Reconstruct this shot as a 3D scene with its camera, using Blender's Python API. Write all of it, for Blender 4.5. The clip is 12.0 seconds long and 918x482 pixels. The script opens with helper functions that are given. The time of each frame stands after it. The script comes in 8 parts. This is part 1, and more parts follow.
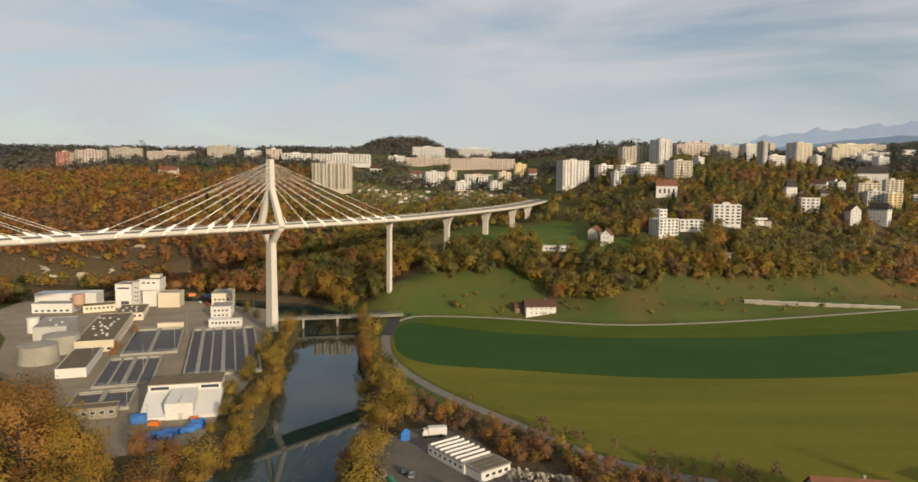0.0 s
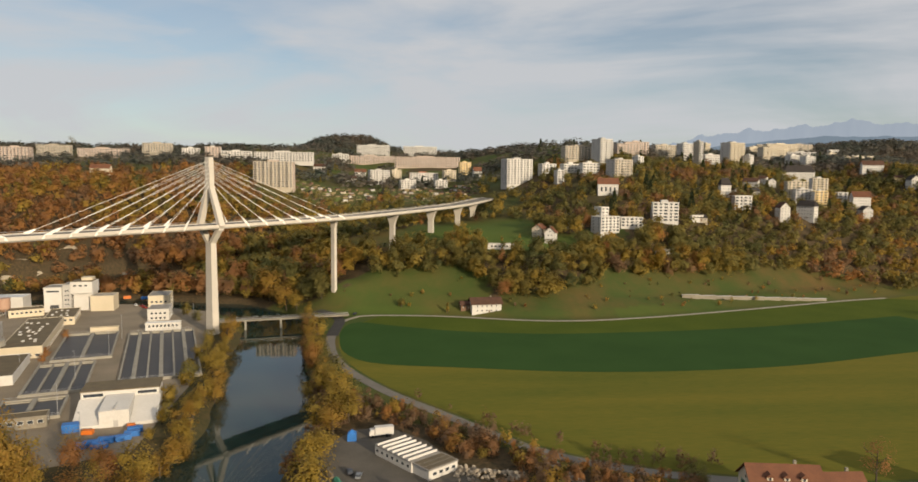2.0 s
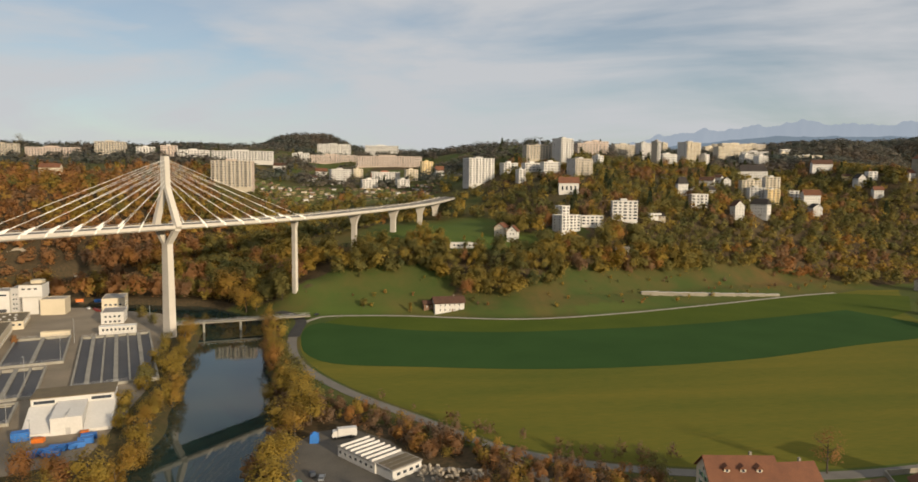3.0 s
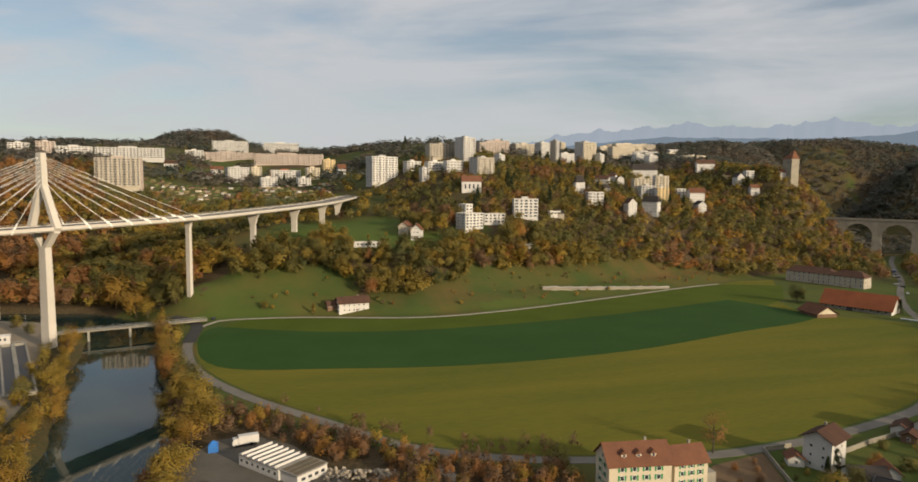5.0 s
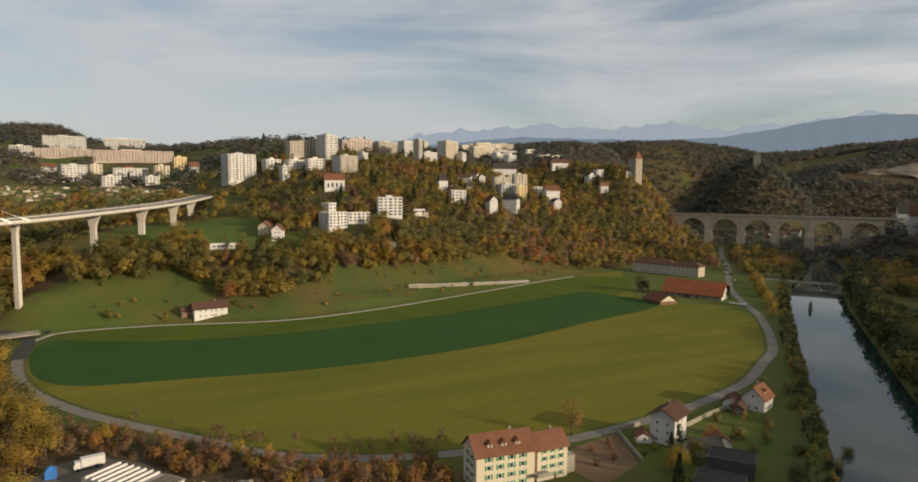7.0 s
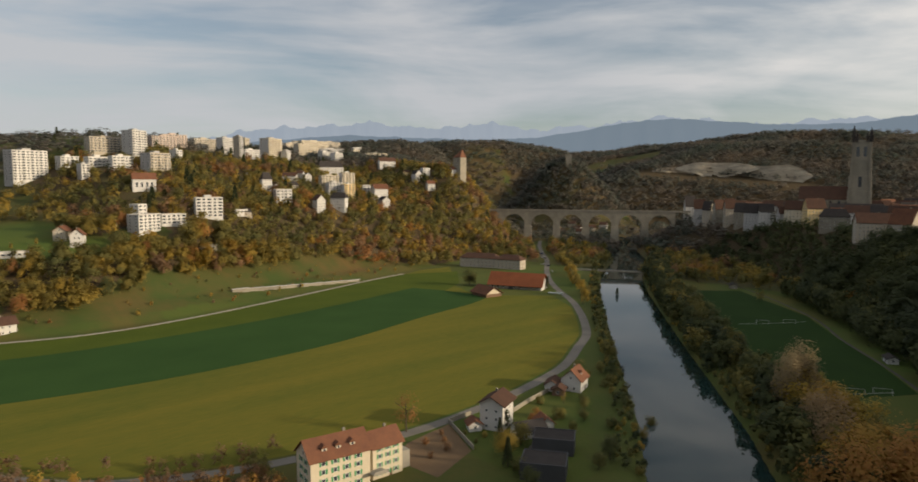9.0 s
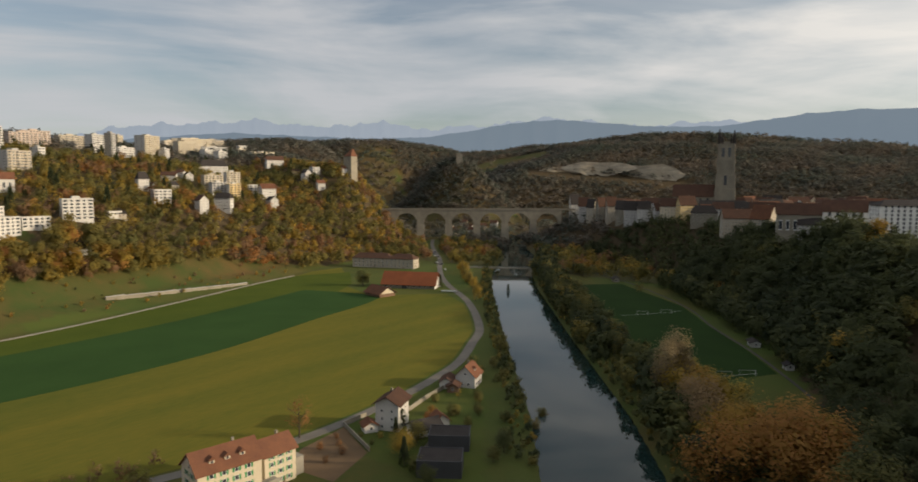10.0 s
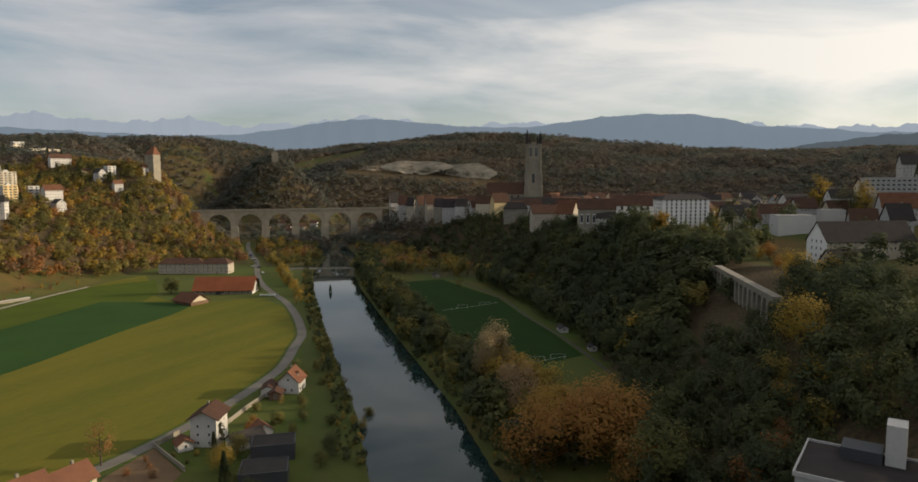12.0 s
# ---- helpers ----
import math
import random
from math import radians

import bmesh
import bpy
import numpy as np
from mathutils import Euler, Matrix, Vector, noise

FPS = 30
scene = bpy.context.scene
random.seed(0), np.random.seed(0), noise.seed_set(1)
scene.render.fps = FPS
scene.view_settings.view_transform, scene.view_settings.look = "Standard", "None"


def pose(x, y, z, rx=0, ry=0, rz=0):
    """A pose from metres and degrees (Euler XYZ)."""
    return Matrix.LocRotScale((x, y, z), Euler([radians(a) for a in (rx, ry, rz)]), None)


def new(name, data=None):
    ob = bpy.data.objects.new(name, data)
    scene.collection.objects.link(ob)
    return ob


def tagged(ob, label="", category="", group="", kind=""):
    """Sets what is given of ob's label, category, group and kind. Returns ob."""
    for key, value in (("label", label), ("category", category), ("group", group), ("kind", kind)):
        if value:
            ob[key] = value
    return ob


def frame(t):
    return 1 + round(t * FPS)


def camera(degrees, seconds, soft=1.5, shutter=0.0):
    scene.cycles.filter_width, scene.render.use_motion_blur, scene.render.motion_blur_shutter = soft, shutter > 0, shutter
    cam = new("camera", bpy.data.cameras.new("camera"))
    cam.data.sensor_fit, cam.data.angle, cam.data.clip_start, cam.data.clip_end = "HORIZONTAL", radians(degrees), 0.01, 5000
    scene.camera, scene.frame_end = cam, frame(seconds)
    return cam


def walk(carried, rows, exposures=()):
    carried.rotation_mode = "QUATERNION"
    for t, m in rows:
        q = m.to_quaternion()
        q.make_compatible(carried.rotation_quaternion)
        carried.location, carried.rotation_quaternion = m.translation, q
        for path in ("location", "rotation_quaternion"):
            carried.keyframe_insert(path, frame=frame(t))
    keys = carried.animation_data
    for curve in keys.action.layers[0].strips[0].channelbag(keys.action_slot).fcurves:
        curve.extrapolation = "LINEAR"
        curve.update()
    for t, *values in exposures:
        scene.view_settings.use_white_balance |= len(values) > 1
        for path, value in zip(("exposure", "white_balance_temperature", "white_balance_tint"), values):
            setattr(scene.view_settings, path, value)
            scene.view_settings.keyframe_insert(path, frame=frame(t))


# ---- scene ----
cam = camera(69.04, 12.0, soft=1.65, shutter=0.35)
PATH = [
    (0, pose(0, 0, 96, 85.12, -0.62, 0.06)),
    (0.5, pose(0, 0, 96, 85.09, -0.60, -0.64)),
    (1, pose(0, 0, 96, 85.06, -0.58, -1.74)),
    (1.5, pose(0, 0, 96, 85.04, -0.62, -3.10)),
    (2, pose(0, 0, 96, 85.03, -0.59, -4.63)),
    (2.5, pose(0, 0, 96, 85.02, -0.57, -6.32)),
    (3, pose(0, 0, 96, 84.99, -0.50, -7.87)),
    (5, pose(0, 0, 96, 84.93, -0.48, -16.11)),
    (5.5, pose(0, 0, 96, 84.91, -0.45, -18.92)),
    (6, pose(0, 0, 96, 84.91, -0.44, -21.71)),
    (6.5, pose(0, 0, 96, 84.90, -0.43, -24.62)),
    (7, pose(0, 0, 96, 84.89, -0.40, -27.71)),
    (9, pose(0, 0, 96, 84.82, -0.16, -42.35)),
    (9.5, pose(0, 0, 96, 84.80, -0.10, -46.83)),
    (10, pose(0, 0, 96, 84.77, -0.05, -51.58)),
    (10.5, pose(0, 0, 96, 84.73, 0.02, -56.31)),
    (11, pose(0, 0, 96, 84.71, 0.13, -61.18)),
    (11.5, pose(0, 0, 96, 84.67, 0.25, -65.35)),
    (12, pose(0, 0, 96, 84.64, 0.28, -66.92)),
]
EXPOSURES = [(0.0, 0.05), (5.0, 0.02), (9.0, -0.05), (12.0, -0.03)]
walk(cam, PATH, EXPOSURES)

# ---- light: low south-west sun through thin high cloud ----
SUN_AZ, SUN_EL = 147.0, 14.6
sun_way = Vector((math.sin(radians(SUN_AZ)) * math.cos(radians(SUN_EL)),
                  math.cos(radians(SUN_AZ)) * math.cos(radians(SUN_EL)), math.sin(radians(SUN_EL))))
sun = new("sun", bpy.data.lights.new("sun", "SUN"))
sun.data.energy, sun.data.angle, sun.data.color = 4.9, radians(0.8), (1.0, 0.81, 0.57)
sun.rotation_euler = sun_way.to_track_quat("Z", "Y").to_euler()


def make_world():
    w = bpy.data.worlds.new("sky")
    scene.world = w
    w.use_nodes = True
    nt = w.node_tree
    nt.nodes.clear()
    n, l = nt.nodes.new, nt.links.new
    out, bg = n("ShaderNodeOutputWorld"), n("ShaderNodeBackground")
    sky = n("ShaderNodeTexSky")
    sky.sky_type, sky.sun_disc = "NISHITA", False
    sky.sun_elevation, sky.sun_rotation = radians(SUN_EL), radians(SUN_AZ)
    sky.altitude, sky.dust_density, sky.air_density = 600, 1.5, 1.0
    tc, sep = n("ShaderNodeTexCoord"), n("ShaderNodeSeparateXYZ")
    l(tc.outputs["Generated"], sep.inputs[0])
    # clouds lie on a flat layer: direction divided by its height
    up = n("ShaderNodeMath"); up.operation = "MAXIMUM"; up.inputs[1].default_value = 0.0
    l(sep.outputs[2], up.inputs[0])
    add = n("ShaderNodeMath"); add.inputs[1].default_value = 0.10
    l(up.outputs[0], add.inputs[0])
    comb = n("ShaderNodeCombineXYZ")
    for k in (0, 1):
        dv = n("ShaderNodeMath"); dv.operation = "DIVIDE"
        l(sep.outputs[k], dv.inputs[0]); l(add.outputs[0], dv.inputs[1]); l(dv.outputs[0], comb.inputs[k])
    rot = n("ShaderNodeMapping"); rot.inputs["Rotation"].default_value = (0, 0, radians(38))
    l(comb.outputs[0], rot.inputs[0])
    mp = n("ShaderNodeMapping"); mp.inputs["Scale"].default_value = (1.15, 1.15, 5.2); mp.inputs["Location"].default_value = (1.7, 0.4, 0)
    l(tc.outputs["Generated"], mp.inputs[0])
    big = n("ShaderNodeTexNoise"); big.inputs["Scale"].default_value = 1.9; big.inputs["Detail"].default_value = 9; big.inputs["Roughness"].default_value = 0.52; big.inputs["Distortion"].default_value = 0.5
    l(mp.outputs[0], big.inputs["Vector"])
    ramp = n("ShaderNodeValToRGB")
    ramp.color_ramp.elements[0].position, ramp.color_ramp.elements[0].color = 0.40, (0, 0, 0, 1)
    ramp.color_ramp.elements[1].position, ramp.color_ramp.elements[1].color = 0.62, (1, 1, 1, 1)
    l(big.outputs[0], ramp.inputs[0])
    # second, finer streaks
    mp2 = n("ShaderNodeMapping"); mp2.inputs["Scale"].default_value = (0.7, 2.0, 1); mp2.inputs["Location"].default_value = (3, 7, 0)
    l(rot.outputs[0], mp2.inputs[0])
    fine = n("ShaderNodeTexNoise"); fine.inputs["Scale"].default_value = 0.9; fine.inputs["Detail"].default_value = 8; fine.inputs["Roughness"].default_value = 0.55
    l(mp2.outputs[0], fine.inputs["Vector"])
    r2 = n("ShaderNodeMapRange"); r2.inputs["From Min"].default_value, r2.inputs["From Max"].default_value = 0.35, 0.75
    r2.inputs["To Min"].default_value, r2.inputs["To Max"].default_value = 0.0, 0.40
    l(fine.outputs[0], r2.inputs["Value"])
    tot = n("ShaderNodeMath"); tot.use_clamp = True
    l(ramp.outputs[0], tot.inputs[0]); l(r2.outputs[0], tot.inputs[1])
    amt = n("ShaderNodeMath"); amt.operation = "MULTIPLY_ADD"; amt.inputs[1].default_value, amt.inputs[2].default_value = 0.76, 0.18
    l(tot.outputs[0], amt.inputs[0])
    mix = n("ShaderNodeMix"); mix.data_type = "RGBA"
    l(amt.outputs[0], mix.inputs["Factor"])
    l(sky.outputs[0], mix.inputs["A"])
    # thin cloud glows more towards the sun
    dot = n("ShaderNodeVectorMath"); dot.operation = "DOT_PRODUCT"; dot.inputs[1].default_value = tuple(sun_way)
    l(tc.outputs["Generated"], dot.inputs[0])
    glow = n("ShaderNodeMapRange"); glow.inputs["From Min"].default_value, glow.inputs["From Max"].default_value = -0.05, 0.85
    l(dot.outputs["Value"], glow.inputs["Value"])
    tone = n("ShaderNodeMix"); tone.data_type = "RGBA"
    tone.inputs["A"].default_value, tone.inputs["B"].default_value = (5.5, 5.6, 5.8, 1), (11.4, 10.6, 9.4, 1)
    l(glow.outputs[0], tone.inputs["Factor"]); l(tone.outputs["Result"], mix.inputs["B"])
    l(mix.outputs["Result"], bg.inputs["Color"])
    bg.inputs["Strength"].default_value = 0.10
    l(bg.outputs[0], out.inputs[0])


make_world()

# ---- materials ----
MATS = {}


def mat(name, a, b=None, rough=0.8, scale=0.5, fine=8.0, bump=0.0, metal=0.0, coords="Object", spec=0.4, per_object=0.0, stretch=None):
    """Paint in two shades a and b mixed by noise at two scales, with fine relief."""
    if name in MATS:
        return MATS[name]
    m = bpy.data.materials.new(name)
    m.use_nodes = True
    nt = m.node_tree
    n, l = nt.nodes.new, nt.links.new
    bs = nt.nodes["Principled BSDF"]
    b = b or tuple(min(1, c * 0.72) for c in a)
    tc = n("ShaderNodeTexCoord")
    src = n("ShaderNodeNewGeometry").outputs["Position"] if coords == "Position" else tc.outputs[coords]
    if stretch:
        mp = n("ShaderNodeMapping"); mp.inputs["Scale"].default_value = stretch
        l(src, mp.inputs[0]); src = mp.outputs[0]
    t1 = n("ShaderNodeTexNoise"); t1.inputs["Scale"].default_value = scale; t1.inputs["Detail"].default_value = 4
    t2 = n("ShaderNodeTexNoise"); t2.inputs["Scale"].default_value = fine; t2.inputs["Detail"].default_value = 3
    l(src, t1.inputs["Vector"]); l(src, t2.inputs["Vector"])
    av = n("ShaderNodeMath"); av.operation = "MULTIPLY_ADD"; av.inputs[1].default_value = 0.6
    l(t1.outputs[0], av.inputs[0])
    m2 = n("ShaderNodeMath"); m2.operation = "MULTIPLY"; m2.inputs[1].default_value = 0.4
    l(t2.outputs[0], m2.inputs[0]); l(m2.outputs[0], av.inputs[2])
    mr = n("ShaderNodeMapRange"); mr.inputs["From Min"].default_value, mr.inputs["From Max"].default_value = 0.35, 0.65
    l(av.outputs[0], mr.inputs["Value"])
    mix = n("ShaderNodeMix"); mix.data_type = "RGBA"
    mix.inputs["A"].default_value, mix.inputs["B"].default_value = (*a, 1), (*b, 1)
    l(mr.outputs[0], mix.inputs["Factor"])
    col = mix.outputs["Result"]
    if per_object:
        oi = n("ShaderNodeObjectInfo")
        hv = n("ShaderNodeHueSaturation")
        vr = n("ShaderNodeMapRange"); vr.inputs["To Min"].default_value, vr.inputs["To Max"].default_value = 1 - per_object, 1 + per_object
        l(oi.outputs["Random"], vr.inputs["Value"]); l(vr.outputs[0], hv.inputs["Value"]); l(col, hv.inputs["Color"])
        col = hv.outputs[0]
    l(col, bs.inputs["Base Color"])
    bs.inputs["Roughness"].default_value, bs.inputs["Metallic"].default_value = rough, metal
    bs.inputs["Specular IOR Level"].default_value = spec
    if bump:
        bp = n("ShaderNodeBump"); bp.inputs["Strength"].default_value = bump; bp.inputs["Distance"].default_value = 0.1
        l(t2.outputs[0], bp.inputs["Height"]); l(bp.outputs[0], bs.inputs["Normal"])
    MATS[name] = m
    return m


def leaf_mat(name, shades):
    """Foliage whose shade follows the tree's own tint value and varies from leaf clump to leaf clump."""
    m = bpy.data.materials.new(name)
    m.use_nodes = True
    nt = m.node_tree
    n, l = nt.nodes.new, nt.links.new
    bs = nt.nodes["Principled BSDF"]
    at = n("ShaderNodeAttribute"); at.attribute_name = "tint"
    sm = n("ShaderNodeMath"); sm.operation = "ADD"
    l(at.outputs["Fac"], sm.inputs[0])
    sm.inputs[1].default_value = 0.0
    gm = n("ShaderNodeNewGeometry")
    rr = n("ShaderNodeMapRange"); rr.inputs["To Min"].default_value, rr.inputs["To Max"].default_value = -0.04, 0.04
    l(gm.outputs["Random Per Island"], rr.inputs["Value"])
    s2 = n("ShaderNodeMath"); s2.use_clamp = True
    l(sm.outputs[0], s2.inputs[0]); l(rr.outputs[0], s2.inputs[1])
    ramp = n("ShaderNodeValToRGB")
    els = ramp.color_ramp.elements
    for k, (p, c) in enumerate(shades):
        e = els[k] if k < 2 else els.new(p)
        e.position, e.color = p, (*c, 1)
    l(s2.outputs[0], ramp.inputs[0])
    hv = n("ShaderNodeHueSaturation")
    vr = n("ShaderNodeMapRange"); vr.inputs["To Min"].default_value, vr.inputs["To Max"].default_value = 0.85, 1.15
    l(gm.outputs["Random Per Island"], vr.inputs["Value"]); l(vr.outputs[0], hv.inputs["Value"]); l(ramp.outputs[0], hv.inputs["Color"])
    l(hv.outputs[0], bs.inputs["Base Color"])
    bs.inputs["Roughness"].default_value, bs.inputs["Specular IOR Level"].default_value = 0.8, 0.2
    tr = n("ShaderNodeBsdfTranslucent"); l(hv.outputs[0], tr.inputs[0])
    mx = n("ShaderNodeMixShader"); mx.inputs[0].default_value = 0.5
    out = nt.nodes["Material Output"]
    l(bs.outputs[0], mx.inputs[1]); l(tr.outputs[0], mx.inputs[2]); l(mx.outputs[0], out.inputs[0])
    return m


def water_mat():
    m = bpy.data.materials.new("river_water")
    m.use_nodes = True
    nt = m.node_tree
    n, l = nt.nodes.new, nt.links.new
    bs = nt.nodes["Principled BSDF"]
    bs.inputs["Base Color"].default_value = (0.012, 0.028, 0.026, 1)
    bs.inputs["Roughness"].default_value = 0.025
    bs.inputs["IOR"].default_value = 1.33
    tc = n("ShaderNodeTexCoord")
    nz = n("ShaderNodeTexNoise"); nz.inputs["Scale"].default_value = 0.35; nz.inputs["Detail"].default_value = 3
    l(tc.outputs["Object"], nz.inputs["Vector"])
    bp = n("ShaderNodeBump"); bp.inputs["Strength"].default_value = 0.035; bp.inputs["Distance"].default_value = 0.2
    l(nz.outputs[0], bp.inputs["Height"]); l(bp.outputs[0], bs.inputs["Normal"])
    return m


CONCRETE = mat("pale_concrete", (0.53, 0.49, 0.43), (0.44, 0.41, 0.36), 0.75, 0.08, 1.2, 0.1)
ASPHALT = mat("road_asphalt", (0.19, 0.175, 0.15), (0.14, 0.13, 0.115), 0.95, 0.15, 6, 0.2, spec=0.1)
TRACK = mat("pale_gravel", (0.34, 0.31, 0.26), (0.25, 0.23, 0.19), 0.95, 0.2, 4, 0.2, spec=0.1)
WATER = water_mat()
BARK = mat("bark", (0.09, 0.07, 0.05), (0.05, 0.04, 0.03), 0.95, 0.6, 5, 0.5)
WHITE = mat("white_render", (0.60, 0.58, 0.54), (0.50, 0.48, 0.44), 0.85, 0.12, 1.5, 0.1)
GLASS = mat("window_glass", (0.03, 0.035, 0.045), (0.06, 0.07, 0.08), 0.12, 0.4, 3, 0.0, spec=0.6)
LEAVES = leaf_mat("autumn_leaves", [(0.0, (0.050, 0.066, 0.034)), (0.25, (0.100, 0.112, 0.044)), (0.45, (0.205, 0.178, 0.054)),
                                    (0.62, (0.37, 0.255, 0.048)), (0.8, (0.36, 0.172, 0.058)), (1.0, (0.225, 0.150, 0.090))])
# Autumn browns greyed and lightened: distant haze is put into the leaf colour.
HAZED_WOODS = leaf_mat("hazed_autumn_woods", [(0.0, (0.085, 0.108, 0.085)), (0.3, (0.122, 0.124, 0.102)), (0.5, (0.160, 0.138, 0.110)), (1.0, (0.20, 0.148, 0.105))])
PALE_LEAVES = leaf_mat("pale_beige_leaves", [(0.0, (0.26, 0.21, 0.12)), (1.0, (0.34, 0.24, 0.13))])

# ---- the lie of the land ----
# water level is z = 0; the river swings round the meadow, hills rise behind the foot lines
RIVER = np.array([(-620, 600), (-430, 545), (-300, 528), (-200, 522), (-130, 505), (-90, 465), (-80, 420), (-75, 360), (-64, 310), (-56, 255),
                  (-60, 205), (-42, 160), (-10, 112), (35, 72), (90, 50), (145, 55), (188, 90), (236, 124), (288, 166), (340, 208),
                  (396, 252), (484, 321), (572, 384), (690, 450), (790, 530), (870, 600), (990, 610), (1120, 520), (1250, 330), (1300, 50), (1250, -300)], float)
FOOT_EAST = np.array([(-900, 640), (-600, 640), (-430, 590), (-222, 570), (-120, 545), (-70, 490), (-40, 462), (26, 462), (98, 444), (163, 452),
                      (257, 482), (349, 512), (440, 540), (530, 562), (600, 585), (690, 650), (770, 705), (840, 790), (950, 950), (1130, 1180), (1420, 1560), (1900, 2100)], float)
FOOT_WEST = np.array([(-900, 420), (-450, 390), (-300, 345), (-225, 285), (-168, 240), (-122, 212), (-84, 170), (-72, 110), (-40, 60), (20, 20), (100, 8), (200, 24),
                      (300, 48), (346, 66), (400, 94), (520, 165), (650, 275), (740, 385), (805, 470), (885, 535), (970, 565), (1080, 480), (1180, 300), (1220, 50), (1180, -300), (1150, -900)], float)
FOOT_FAR = np.array([(2000, 2080), (1520, 1520), (1230, 1130), (1060, 920), (1020, 810), (1090, 720), (1190, 600), (1330, 380), (1400, 80), (1340, -300), (1300, -900)], float)
# height above the valley floor against the distance behind the foot line, for four stretches of the east bank
RISE = {"gorge": ([0, 6, 14, 60, 150, 300, 500, 800, 1200, 2500], [0, 8, 20, 40, 76, 104, 120, 152, 172, 185]),
        "middle": ([0, 30, 60, 90, 150, 210, 270, 340, 390, 490, 840, 1000, 1350, 2200], [0, 13, 28, 38, 45, 49, 57, 71, 78, 88, 134, 148, 176, 195]),
        "suburb": ([0, 30, 60, 120, 200, 270, 400, 520, 650, 900, 2000], [0, 6, 24, 58, 80, 100, 129, 146, 154, 160, 172]),
        "nose": ([0, 20, 40, 80, 120, 200, 400, 700, 2000], [0, 18, 40, 84, 102, 120, 146, 160, 180])}
LAND = 4.0
ROAD = [(-62, 470), (-50, 462), (-42, 440), (-43, 390), (-34, 340), (-11, 294), (20, 253), (46, 221), (73, 204), (103, 194), (146, 187), (193, 190), (233, 198), (262, 207),
        (296, 225), (320, 238), (343, 256), (371, 281), (404, 314), (442, 360), (480, 401), (530, 446), (594, 500), (662, 566), (720, 620), (780, 670)]


def seg_dist(px, py, line):
    d2 = np.full(px.shape, 1e12)
    for (ax, ay), (bx, by) in zip(line[:-1], line[1:]):
        ux, uy = bx - ax, by - ay
        k = np.clip(((px - ax) * ux + (py - ay) * uy) / (ux * ux + uy * uy), 0, 1)
        d2 = np.minimum(d2, (px - ax - k * ux) ** 2 + (py - ay - k * uy) ** 2)
    return np.sqrt(d2)


def inside(px, py, ring):
    hit = np.zeros(px.shape, bool)
    for (ax, ay), (bx, by) in zip(ring, np.roll(ring, -1, axis=0)):
        if ay == by:
            continue
        cross = ((ay > py) != (by > py)) & (px < (bx - ax) * (py - ay) / (by - ay) + ax)
        hit ^= cross
    return hit


BIG = 9000.0
RING_EAST = np.vstack([FOOT_EAST, [(BIG, BIG), (-BIG, BIG), (-BIG, 640)]])
RING_WEST = np.vstack([FOOT_WEST, [(1150, -BIG), (-BIG, -BIG), (-BIG, 420)]])
RING_FAR = np.vstack([FOOT_FAR, [(1300, -BIG), (BIG, -BIG), (BIG, BIG)]])


def ease(v, a, b):
    k = np.clip((v - a) / (b - a), 0, 1)
    return k * k * (3 - 2 * k)


def wave(px, py, size, seed):
    """Smooth rolling noise, about -1 to 1."""
    r = np.random.RandomState(seed)
    out = np.zeros(px.shape)
    for k in range(7):
        a, p, f = r.uniform(0, math.tau), r.uniform(0, math.tau), r.uniform(0.6, 1.9) / size
        out += np.sin((px * math.cos(a) + py * math.sin(a)) * f * math.tau + p)
    return out / 3.5


